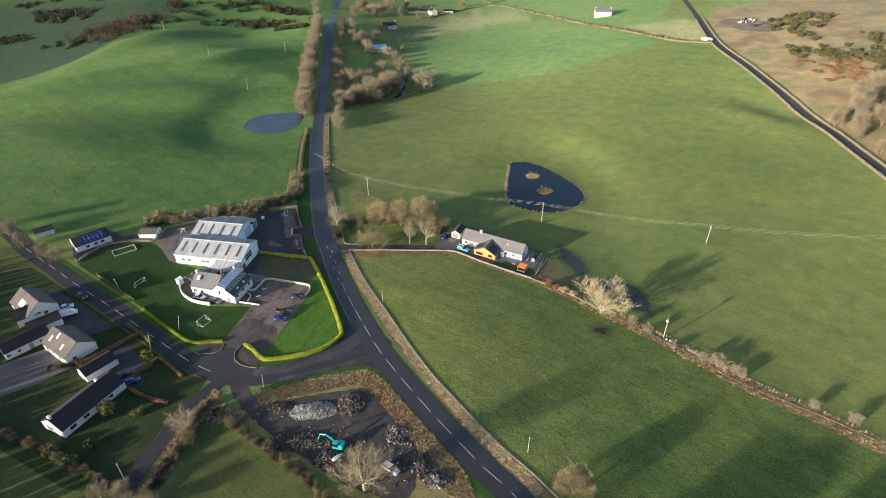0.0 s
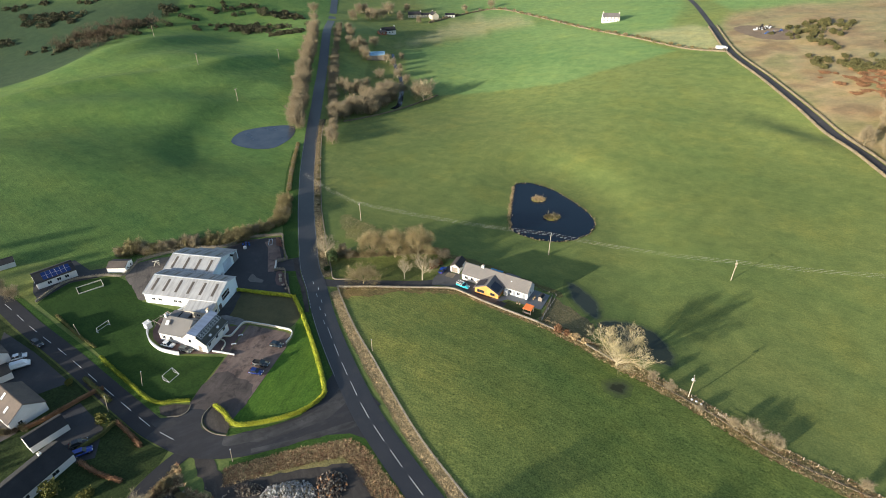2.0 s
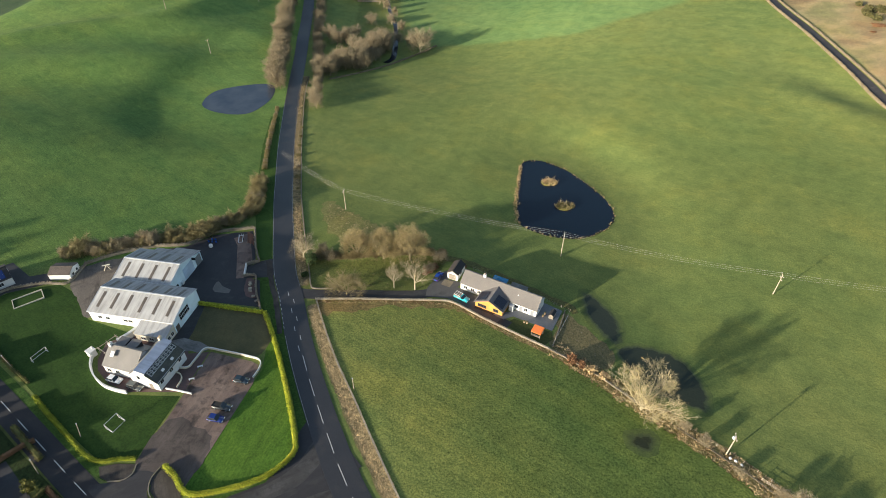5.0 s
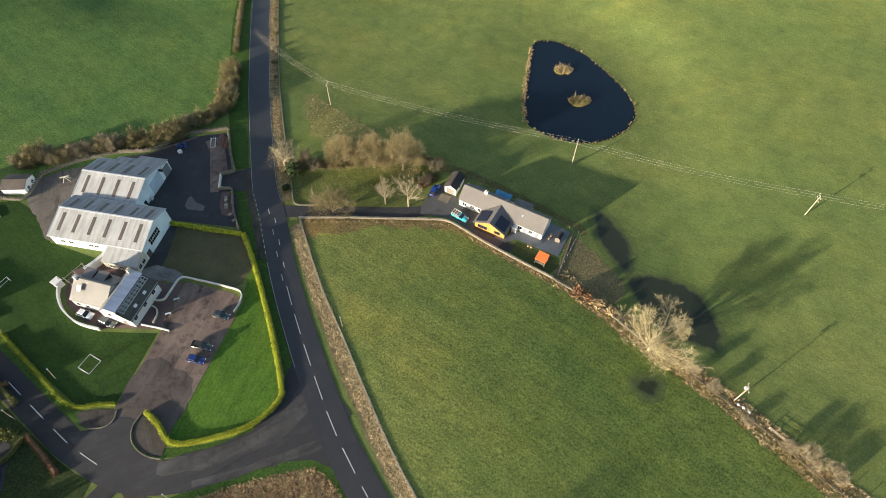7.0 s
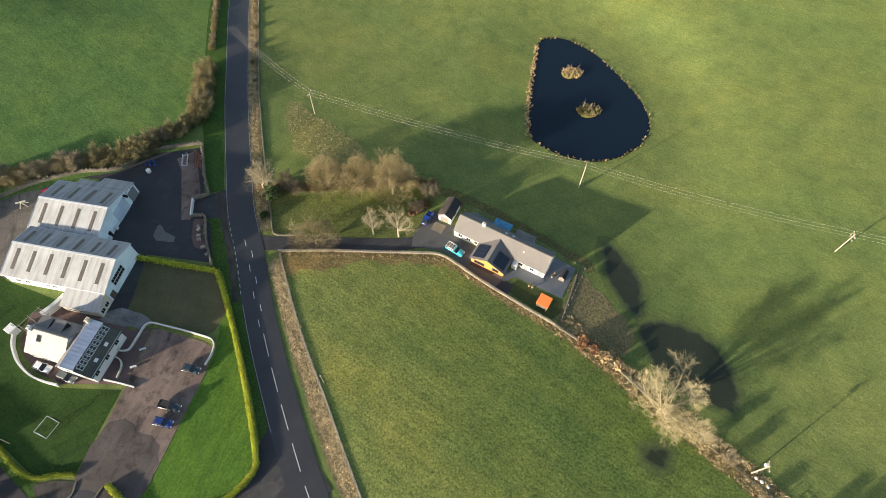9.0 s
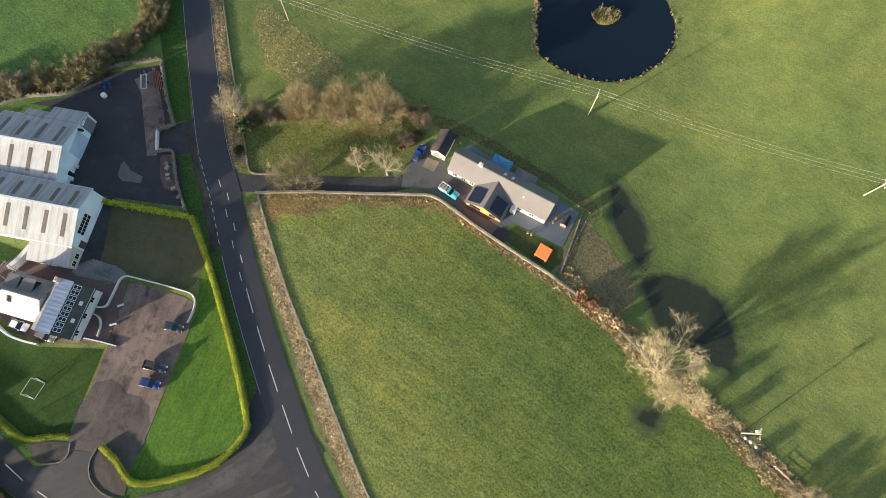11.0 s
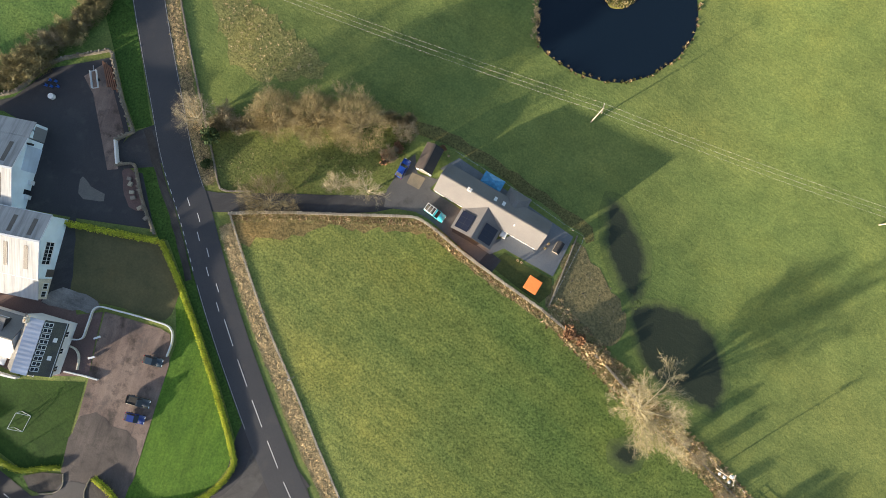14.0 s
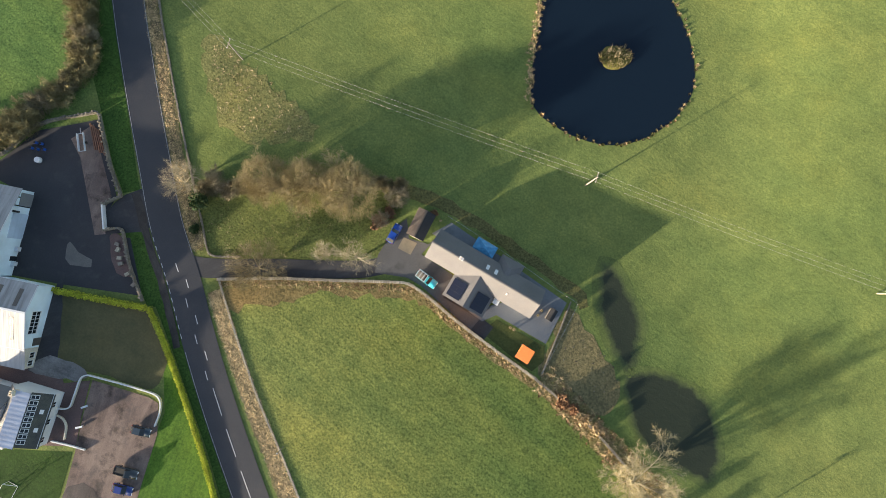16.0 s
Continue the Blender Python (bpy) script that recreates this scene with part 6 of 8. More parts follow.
ssh = thing("outbuilding", base_pose(-158.5, 193.5, 40, 0.0), "low white shed with a lean-to roof", "outbuilding")
gabled(ssh, 6.5, 4.5, 2.0, 2.9, RENDER_W, SLATE, over=0.2)

# ---- houses by the side road ----
hA = thing("house", base_pose(-112.0, 127.2, -33.5, 0.0), "white gabled house with a brown tiled roof", "house", "roadside houses")
gabled(hA, 13.0, 9.0, 2.9, 6.0, RENDER_W, TILE, over=0.25)
for x0, y0 in ((-4.2, -3.2), (-2.0, -1.8), (2.2, -3.4)):
    panel(hA, "skylight", x0, x0 + 0.8, y0, 6.0 + y0 * 0.689, y0 + 1.5, 6.0 + (y0 + 1.5) * 0.689, 0.06, LAMP_W, 0.22)
window(hA, wall_at("e", 13, 9, -2.2, 1.5), 1.0, 1.0)
for u in (-4, -1, 3):
    window(hA, wall_at("s", 13, 9, u, 1.5), 1.3, 1.1)
hB = thing("house", base_pose(-126.5, 129.0, 50, 0.0), "long low white byre with a dark slate roof", "house", "roadside houses")
gabled(hB, 12.4, 5.6, 2.5, 4.3, RENDER_W, SLATE, over=0.2)
for u in (-5.4, -2.6, 3.2):
    window(hB, wall_at("s", 12.4, 5.6, u, 1.3), 0.8, 0.8)
door(hB, wall_at("s", 12.4, 5.6, 0.6, 0.0), 1.1, 2.0, TIMBER)
hC = thing("house", base_pose(-133.6, 146.0, -37, 0.0), "white house with a brown tiled roof and a pale skylight", "house", "roadside houses")
gabled(hC, 13.0, 9.0, 2.9, 6.2, RENDER_W, TILE, over=0.25)
panel(hC, "skylight", -1.6, 1.6, -3.6, 6.2 - 3.6 * 0.733, -1.8, 6.2 - 1.8 * 0.733, 0.06, LAMP_W, 0.22)
window(hC, wall_at("e", 13, 9, 0.6, 1.6), 1.1, 1.3)
for u in (-4, 2):
    window(hC, wall_at("s", 13, 9, u, 1.5), 1.3, 1.1)
hD = thing("house", base_pose(-125.6, 137.4, 44, 0.0), "white link range with a black slate roof", "house", "roadside houses")
gabled(hD, 9.0, 5.0, 2.4, 4.0, RENDER_W, SLATE, over=0.2)
window(hD, wall_at("w", 9, 5, 0, 1.4), 0.9, 0.9)
hG = thing("house", base_pose(-133.4, 141.4, 43, 0.0), "low white wing with a black slate roof", "house", "roadside houses")
gabled(hG, 6.6, 6.4, 2.6, 4.7, RENDER_W, SLATE, over=0.2)
window(hG, wall_at("w", 6.6, 6.4, 0.5, 1.5), 0.9, 1.0)
hE = thing("house", base_pose(-95.6, 104.6, 65.5, 0.0), "long white cottage with a black slate roof", "house", "roadside houses")
gabled(hE, 18.6, 7.8, 2.6, 5.0, RENDER_W, SLATE, over=0.25)
chimney(hE, -8.8, 0, 4.9, RENDER_W, 0.6, 0.9, 0.8, 1)
chimney(hE, 5.0, 0.6, 4.7, RENDER_W, 0.6, 0.9, 0.8, 1)
for u in (-6.6, -2.8, 1.0, 4.4):
    window(hE, wall_at("s", 18.6, 7.8, u, 1.4), 1.6, 1.1)
window(hE, wall_at("w", 18.6, 7.8, 0.4, 1.5), 1.1, 1.0)
hF = thing("house", base_pose(-99.4, 118.6, 54, 0.0), "small white garage with a black roof", "garage", "roadside houses")
gabled(hF, 9.0, 5.0, 2.3, 3.7, RENDER_W, SLATE, over=0.2)
door(hF, wall_at("w", 9, 5, 0, 0.0), 2.2, 2.0, FRAME_W)
car(base_pose(-121.4, 143.2, 30, 0.08), (0.75, 0.77, 0.8), "white panel van on the dark forecourt", "van", 5.0, 1.95, 1.95, group="parked cars")
car(base_pose(-124.0, 146.6, 30, 0.08), (0.7, 0.72, 0.75), "white hatchback on the dark forecourt", "hatch", 4.2, group="parked cars")
car(base_pose(-122.0, 152.4, -30, 0.08), (0.04, 0.04, 0.045), "dark car in the shade of the house", "estate", 4.5, group="parked cars")
car(base_pose(-87.6, 113.4, 32, 0.08), (0.02, 0.05, 0.3), "dark blue car beside the long cottage", "estate", 4.5, group="parked cars")
car(base_pose(-90.0, 116.0, 32, 0.08), (0.03, 0.03, 0.035), "black car beside the long cottage", "hatch", 4.2, group="parked cars")
for pts, lab in (([(-83.7, 122.8), (-78.4, 118.7), (-74.0, 115.0)], "clipped russet hedge beside the side road"), ([(-86.9, 110.6), (-80.8, 107.4), (-74.2, 105.2)], "russet beech hedge in a garden")):
    hedge(pts, 0.9, 1.0, BRACKEN, lab, seed=41, density=50)
hedge([(-90, 112.1), (-87.8, 116), (-85.5, 118.9), (-84.2, 122.4)], 0.9, 1.2, BEECH, "dull green hedge beside the cottage drive", seed=44, density=50)
hedge([(-106.5, 120.8), (-103, 123.8), (-95.9, 132.1), (-93, 134.4)], 1.0, 1.2, BRACKEN, "russet beech hedge between two drives", seed=42, density=50)
hedge([(-100, 138), (-95, 134.2), (-89, 129.8)], 1.2, 1.3, BEECH, "dull green hedge along the side road", seed=43, density=50)

# ---- trees ----
def at(x, y, yaw=0.0, s=1.0):
    return Matrix.Translation(on(x, y)) @ pose(0, 0, 0, 0, 0, yaw) @ Matrix.Scale(s, 4)


BIRCH = mottled("pale birch bark", (0.44, 0.385, 0.27), (0.3, 0.26, 0.18), 2.0, 0.9, bump=0.03)
bare_tree("tree", at(53.4, 144.4), "great bare pale-barked tree on the field wall", 12.5, 12.0, BARK_P, TWIG_Y, 101, twigs=8500, low=0.1, twig_size=0.75, width=0.015, reach=0.3, forks=5, limbs=10, slim=1.15)
for x, y, h, sp, bk, tw, sd, lab in (
        (-25.2, 205.3, 11.8, 6.8, BARK, TWIG_C, 102, "round bare brown tree in the copse"), (-16.4, 204.4, 13.2, 6.8, BARK, TWIG_C, 103, "bare tree with mossy limbs in the copse"),
        (-7.5, 203.4, 15.0, 7.6, BARK, TWIG_C, 104, "tall bare brown tree in the copse"), (-12.0, 190.2, 10.2, 3.8, BIRCH, TWIG_B, 105, "slim pale bare tree by the drive"),
        (-5.4, 189.6, 12.4, 5.6, BIRCH, TWIG_B, 106, "white-barked bare birch by the drive"), (-26.6, 186.8, 7.0, 7.6, BARK, TWIG_B, 107, "spreading bare brown tree over the drive"),
        (-43.3, 204.7, 9.4, 6.0, BARK_P, TWIG_P, 108, "pale bare tree at the road bank"), (-65.5, 95.6, 8.5, 4.6, BARK_P, TWIG_P, 109, "pale bare tree at the lane corner"),
        (-18.0, 78.0, 14.0, 9.0, BARK_P, TWIG_B, 110, "tall pale bare tree above the scrap yard"), (30, 77, 8.0, 6.0, BARK, TWIG_B, 111, "thin bare tree at the field corner")):
    big = sp > 6.4 or sd == 111
    bare_tree("tree", at(x, y, sd * 37 % 360), lab, h, sp, bk, tw, sd, twigs=int(420 * h) if big else int((150 if bk is not BIRCH else 70) * h), reach=0.35, twig_size=0.65, width=0.018 if bk is BARK else 0.013, forks=4, limbs=10 if big else 7, low=0.18 if bk is not BIRCH else 0.3, slim=1.0 if bk is not BIRCH else 0.7, dome=int((680 if bk is BARK else 170) * h) if big else (1300 if bk is BARK_P else 0))
for x, y, s in ((2.6, 203.2, 1.0), (82, 119.6, 1.1), (86.6, 116.4, 0.9)):
    bare_tree("bare_shrub", at(x, y), "round pale leafless shrub", 4.2 * s, 3.4 * s, BARK_P, TWIG_P, 120 + int(y), twigs=1400, low=0.06, twig_size=0.6, reach=0.25, forks=3, dome=1800)

# repeats: hedgerow trees along the main road and in the valley
kinds = [bare_tree("tree", at(x, y, sd), "bare brown hedgerow tree beside the road", h, h * 0.5, bk, tw, sd, twigs=1700, low=0.08, group="hedgerow trees", reach=0.45, twig_size=1.0, width=0.026, forks=3, dome=900)
         for x, y, h, bk, tw, sd in ((-86.4, 362, 7.5, BARK, TWIG_F, 201), (-90, 385, 8.5, BARK_P, TWIG_F, 202), (-93.5, 405, 9.0, BARK, TWIG_F, 203), (-97, 430, 8.0, BARK, TWIG_F, 204))]
rnd = random.Random(77)
row = []
for p in smooth_line([(-83.5, 345), (-86.5, 362), (-93.5, 405), (-99.5, 452), (-104, 504), (-110, 546)], 2.1):
    row.append((p.x + rnd.uniform(-2.2, 1.6), p.y, rnd.uniform(0.95, 1.5)))
for p in smooth_line([(-60.5, 322), (-63.5, 345), (-66, 372), (-76, 425), (-79, 448), (-84, 500), (-90, 560)], 4.0):
    row.append((p.x + rnd.uniform(-1.5, 1.5), p.y, rnd.uniform(0.6, 1.1)))
for p in smooth_line([(-64, 366), (-56, 372), (-45, 379), (-36, 396), (-33, 410)], 1.5):
    row.append((p.x + rnd.uniform(-4, 4), p.y + rnd.uniform(-2, 9), rnd.uniform(1.0, 1.75)))
row += [(-68, 420, 1.3), (-62, 412, 1.4), (-57, 414, 1.5), (-50, 405, 1.4), (-45, 397, 1.5), (-40, 410, 1.4), (-36, 417, 1.3), (-52, 425, 1.2), (-44, 450, 1.1), (-58, 490, 1.3), (-66, 514, 1.4), (-62, 500, 1.2), (-64, 642, 1.6), (-78, 664, 1.5), (-86, 629, 1.5), (-72, 650, 1.5), (-58, 655, 1.4), (-76, 535, 1.3), (-24, 440, 1.0), (-31, 452, 1.1), (-24, 420, 0.9), (-36, 480, 1.0), (-30, 470, 0.8), (-42, 490, 1.0), (-46, 405, 1.0), (-58, 388, 1.0), (-40, 420, 0.8), (-10, 405, 2.1), (-16, 414, 1.1), (-70, 505, 1.3), (-62, 512, 1.2), (-76, 520, 1.0), (-55, 525, 1.1), (-80, 548, 1.2), (-30, 500, 0.8), (-70, 639, 1.6), (-54, 674, 1.7), (-84, 660, 1.6), (-40, 650, 1.3),
        (-120, 600, 1.3), (-128, 640, 1.4), (-20, 640, 1.0), (-35, 690, 1.3), (30, 690, 1.0), (60, 700, 1.1), (205, 275, 1.3), (218.8, 282, 1.7), (232, 296, 1.8), (222, 266, 1.6), (228, 255, 1.4), (206, 258, 0.9), (240, 275, 1.6), (215, 240, 1.2), (212, 225, 1.3), (232, 235, 1.5), (226, 290, 1.7), (240, 300, 1.9), (212, 268, 1.4), (236, 262, 1.7), (245, 285, 1.6), (224, 248, 1.5), (206, 240, 1.1), (250, 300, 1.5), (218, 232, 1.4), (208, 262, 1.0), 
        (-160.8, 183.5, 0.9), (-150, 177.5, 0.8), (-170.9, 191, 1.0), (-143.5, 174.5, 0.7), (-180, 198, 1.0), (-73, 77, 0.8), (-78.4, 77.6, 0.6), (-66, 74, 0.7), (102, 104, 0.5), (110, 99, 0.55), (118, 91, 0.6), (71, 127, 0.35), (78, 121.5, 0.55),
        (-37, 206, 0.75), (-34, 203.6, 0.6), (-1, 198, 0.5), (125, 84, 0.6), (62, 138.6, 0.5), (66, 134.6, 0.45)]
for i, (x, y, s) in enumerate(row):
    copy_thing(kinds[i % 4], at(x, y, rnd.uniform(0, 360), s))

# brown hedgerows round the scrap yard and the south-west lane
kinds_low = [bare_tree("bush", at(-63.5 - i, 92 + 5 * i, 40 * i), "leafless brown hedgerow bush", 3.0, 2.2, BARK, (TWIG_B, TWIG_D)[i], 330 + i, twigs=2200, low=0.05, group="hedgerow bushes", reach=0.35, twig_size=0.7, width=0.03, forks=3) for i in range(2)]
for line, step, size in (([(-62.2, 104.9), (-65.1, 98.3), (-65.4, 91.3), (-66.3, 83.3), (-67.1, 78.9), (-69, 66)], 1.1, 0.55), ([(-60, 102), (-56.5, 99), (-50.7, 94.3), (-42.1, 88.9), (-33.8, 82.3), (-29, 77.8), (-21, 72)], 1.3, 0.6),
                         ([(-128, 102), (-114, 96.7), (-102.6, 92.2), (-89.4, 86.2), (-81.9, 82.2), (-76, 78.4)], 1.2, 0.5), ([(-40, 203.8), (-30, 204), (-18, 205), (-6, 206), (3, 205)], 1.6, 0.85), ([(-113.9, 119.3), (-110, 119.6), (-106.5, 120.8)], 1.2, 0.5)):
    for p in smooth_line(line, step):
        copy_thing(kinds_low[0] if size == 0.85 else rnd.choice(kinds_low), at(p.x + rnd.uniform(-0.6, 0.6), p.y + rnd.uniform(-0.6, 0.6), rnd.uniform(0, 360), size * rnd.uniform(0.7, 1.25)))

# scrubby hedge at the back of the yard, and bushes
BUSH_O = foliage("olive scrub", (0.31, 0.255, 0.125), (0.21, 0.19, 0.09))
scrub = [bare_tree("bush", at(-106 + 3 * i, 207.5 + i, 40 * i), "brown-olive scrub bush behind the yard wall", 3.4, 3.0, BARK, tw, 300 + i, twigs=1500, low=0.05, group="scrub behind the yard", reach=0.35, twig_size=0.55, width=0.028, forks=3, dome=2200) for i, tw in enumerate((BUSH_O, TWIG_P, BUSH_O))]
for p in smooth_line([(-121, 203), (-112, 204.6), (-103, 207), (-93, 211.4), (-83, 213.6), (-76, 220.5), (-70, 225), (-66.6, 231), (-67.4, 238), (-69.4, 250)], 2.5):
    copy_thing(rnd.choice(scrub), at(p.x + rnd.uniform(-0.8, 0.8), p.y + rnd.uniform(-0.8, 1.2), rnd.uniform(0, 360), rnd.uniform(1.0, 1.6)))
for p in smooth_line(RIDGE_WALL, 4.5):
    copy_thing(rnd.choice(scrub), at(p.x + rnd.uniform(-1.5, 1.5), p.y + 2 + rnd.uniform(-1, 1), rnd.uniform(0, 360), rnd.uniform(0.4, 0.9)))
for p in smooth_line([(-78.6, 320), (-75, 290), (-70.6, 262)], 2.2):
    copy_thing(rnd.choice(scrub), at(p.x, p.y, rnd.uniform(0, 360), rnd.uniform(0.35, 0.6)))
for p in smooth_line([(-62.5, 300), (-57.5, 265), (-53.4, 245)], 9):
    copy_thing(rnd.choice(scrub), at(p.x, p.y, rnd.uniform(0, 360), rnd.uniform(0.3, 0.5)))
for x, y, rr, mt, lab, sd in (
        (-40.4, 200.8, (2.6, 2.4, 3.2), EVERGREEN, "dark evergreen shrub on the road bank", 1), (-41.2, 194.8, (1.2, 1.2, 1.1), EVERGREEN, "dark evergreen shrub on the road bank", 2),
        (-87.6, 102.2, (2.4, 2.4, 2.9), GOLD_CON, "rounded golden conifer beside the cottage", 3), (-80.6, 101.6, (2.0, 1.7, 1.4), GOLD_CON, "low golden garden shrub", 4),
        (-87.2, 122.6, (1.3, 2.2, 2.0), GOLD_CON, "upright golden shrub by the drive", 5), (-87.6, 91.5, (1.6, 1.6, 1.3), EVERGREEN, "dark evergreen garden shrub on the lawn", 6),
        (-89.6, 86.8, (2.2, 2.0, 1.8), EVERGREEN, "dark evergreen garden shrub on the lawn", 7), (-97, 90, (2.0, 2.0, 1.6), BEECH, "dull garden shrub by the field hedge", 8),
        (38.8, 160.2, (1.9, 1.6, 1.4), BRACKEN, "russet leafless-looking bush on the tumbled wall", 9), (43.2, 156.6, (1.8, 1.4, 1.0), REED, "tan withered bush on the tumbled wall", 10),
        (46.4, 154.6, (1.6, 1.3, 0.9), REED, "tan withered bush on the tumbled wall", 11), (41.0, 158.6, (1.4, 1.2, 0.9), BRACKEN, "russet withered bush on the tumbled wall", 12),
        (-103.5, 136.2, (1.3, 1.2, 1.4), GOLD_CON, "rounded golden shrub in a forecourt", 13), (10.6, 199.6, (1.0, 0.9, 0.9), BRACKEN, "russet shrub beside the garage", 14),
        (-1.6, 197.5, (2.2, 1.8, 1.2), BRACKEN, "russet undergrowth below the birch", 15), (0.8, 199.6, (1.6, 1.4, 1.1), BRACKEN, "russet undergrowth below the shrub", 16)):
    bushy("shrub", at(x, y, sd * 50), mt, lab, rr, 420, 0.2 * max(rr) ** 0.5, 400 + sd)

# unseen pines to the south-west and trees at the field's south end, added for shade
PINE = foliage("dark pine needles", (0.022, 0.04, 0.014), (0.04, 0.06, 0.022))


def pine(m, label, h, seed, group):
    rn = random.Random(seed)
    st, bm = bmesh.new(), bmesh.new()
    tube(st, (0, 0, -0.4), (0, 0, h * 0.95), h * 0.022, 0.03, 7)
    for i in range(16):
        z = h * (0.14 + 0.84 * i / 15)
        r = h * 0.24 * (1 - (z / h) ** 1.3) + 0.25
        for k in range(7):
            a = k * 0.898 + i * 1.3 + rn.uniform(-0.3, 0.3)
            tip = Vector((math.cos(a) * r, math.sin(a) * r, z - r * 0.15))
            tube(st, (0, 0, z), tip, 0.05, 0.02, 3)
            for _ in range(9):
                f = rn.uniform(0.25, 1.05)
                leaf(bm, Vector((tip.x * f, tip.y * f, z + (tip.z - z) * f)) + Vector((rn.gauss(0, 0.25), rn.gauss(0, 0.25), rn.gauss(0, 0.2))), 0.42 * rn.uniform(0.6, 1.3), rn)
    ob = thing("pine_tree", m, label, "tree", group)
    part("trunk", st, BARK, ob)
    part("crown", bm, PINE, ob, "dark needles")
    return ob


pines = [pine(at(-178 + 5 * i, 96 - 6 * i, 50 * i), "unseen dark dense pine, added to cast shade", 13, 700 + i, "shelter belt pines") for i in range(2)]
for p in smooth_line([(-188, 156), (-163, 127), (-141, 104), (-124, 80), (-112, 66), (-98, 54)], 2.8):
    for k in range(2):
        copy_thing(pines[k], at(p.x - k * 3.4 + rnd.uniform(-1.2, 1.2), p.y - k * 3.4 + rnd.uniform(-1.2, 1.2), rnd.uniform(0, 360), rnd.uniform(0.45, 0.62)))
# unseen bare trees that throw shade over the near field
for x, y, s in ((38, 62, 1.3), (45, 57, 1.5), (52, 60, 1.2), (34, 56, 1.2), (60, 52, 1.4), (-2, 50, 1.4), (-10, 56, 1.2)):
    copy_thing(kinds[int(x) % 4], at(x, y, x * 31, s))

# bare wood in the far west dip
wood = bmesh.new()
for cx, cy in ((-323, 537), (-322, 525), (-313, 552), (-302, 549), (-299, 512), (-286, 510), (-275, 529), (-273, 558), (-261, 566), (-292, 566), (-308, 530), (-295, 538), (-285, 545)):
    for _ in range(6):
        x, y, r = cx + rnd.gauss(0, 6), cy + rnd.gauss(0, 5), rnd.uniform(3.0, 5.5)
        tube(wood, on(x, y, -0.2), on(x, y, r), 0.2, 0.08, 4)
        for _ in range(110):
            d = Vector((rnd.gauss(0, 1), rnd.gauss(0, 1), abs(rnd.gauss(0, 1)))).normalized() * rnd.uniform(0.4, 1.0) * r
            o = on(x, y, r * 0.5) + d
            q = Vector((rnd.gauss(0, 1), rnd.gauss(0, 1), 0)).normalized() * 0.1
            wood.faces.new((wood.verts.new(o - q), wood.verts.new(o + q), wood.verts.new(o + d.normalized() * rnd.uniform(1.2, 2.4) + Vector((0, 0, 0.6)))))
tagged(part("bare_wood", wood, TWIG_D, label="bare dark brown wood in the far western dip"), category="wood", kind="stuff")

# gorse on the heath and the far banks
g_kinds = [bushy("gorse_bush", at(x, y), GORSE, "dark spiny gorse bush on the heath", (2.6, 2.4, 1.7), 260, 0.45, 500 + i, group="gorse bushes") for i, (x, y) in enumerate(((262, 452), (266, 357), (256, 368)))]
spots = []
for cx, cy, sx, sy, k in ((270, 440, 22, 14, 34), (258, 415, 8, 14, 14), (262, 362, 16, 10, 26), (245, 380, 12, 10, 16), (272, 345, 12, 10, 14), (290, 455, 14, 10, 14), (290, 380, 10, 14, 10),
                          (-374, 595, 30, 8, 30), (-300, 548, 26, 16, 46), (-278, 566, 16, 10, 22), (-322, 520, 16, 10, 20), (-397, 544, 18, 6, 14), (-172, 578, 30, 9, 44), (-140, 551, 14, 6, 20), (-160, 622, 20, 8, 22), (-255, 600, 12, 12, 14)):
    for _ in range(k):
        spots.append((cx + rnd.gauss(0, sx * 0.55), cy + rnd.gauss(0, sy * 0.55), 1.0 if cx > 0 else 1.9))
for cx, cy, k in ((-384, 583, 5), (-364, 585, 6), (-342, 584, 5), (-426, 621, 5), (-396, 627, 6), (-344, 624, 5), (-229, 589, 5), (-220, 611, 6), (-207, 622, 6), (-188, 630, 7), (-157, 618, 7), (-143, 612, 5), (-204, 575, 5), (-186, 583, 6), (-164, 578, 6), (-136, 550, 5), (-122, 556, 4), (-227, 568, 5)):
    for _ in range(k):
        spots.append((cx + rnd.gauss(0, 7), cy + rnd.gauss(0, 4), 1.5))
wild = bmesh.new()
for x, y, s in spots:
    if x > 0:
        copy_thing(rnd.choice(g_kinds), at(x, y, rnd.uniform(0, 360), s * rnd.uniform(0.5, 1.3)))
        continue
    r = s * rnd.uniform(1.2, 2.6)
    for _ in range(70):
        d = Vector((rnd.gauss(0, 1), rnd.gauss(0, 1), abs(rnd.gauss(0, 1)))).normalized() * r * rnd.uniform(0.6, 1.05)
        leaf(wild, on(x + d.x, y + d.y, d.z * 0.75), 0.75 * rnd.uniform(0.6, 1.4), rnd)
tagged(part("gorse_thicket", wild, GORSE_D, label="dark gorse thickets on the far western banks"), category="gorse", kind="stuff")
b_kinds = [bushy("bracken_patch", at(x, y), BRACKEN, "low red-brown dead bracken on the heath", (3.0, 2.4, 0.6), 200, 0.4, 520 + i, group="bracken on the heath", category="bracken") for i, (x, y) in enumerate(((240, 352), (250, 332)))]
for _ in range(46):
    copy_thing(rnd.choice(b_kinds), at(245 + rnd.gauss(0, 9), 338 + rnd.gauss(0, 13), rnd.uniform(0, 360), rnd.uniform(0.6, 1.3)))

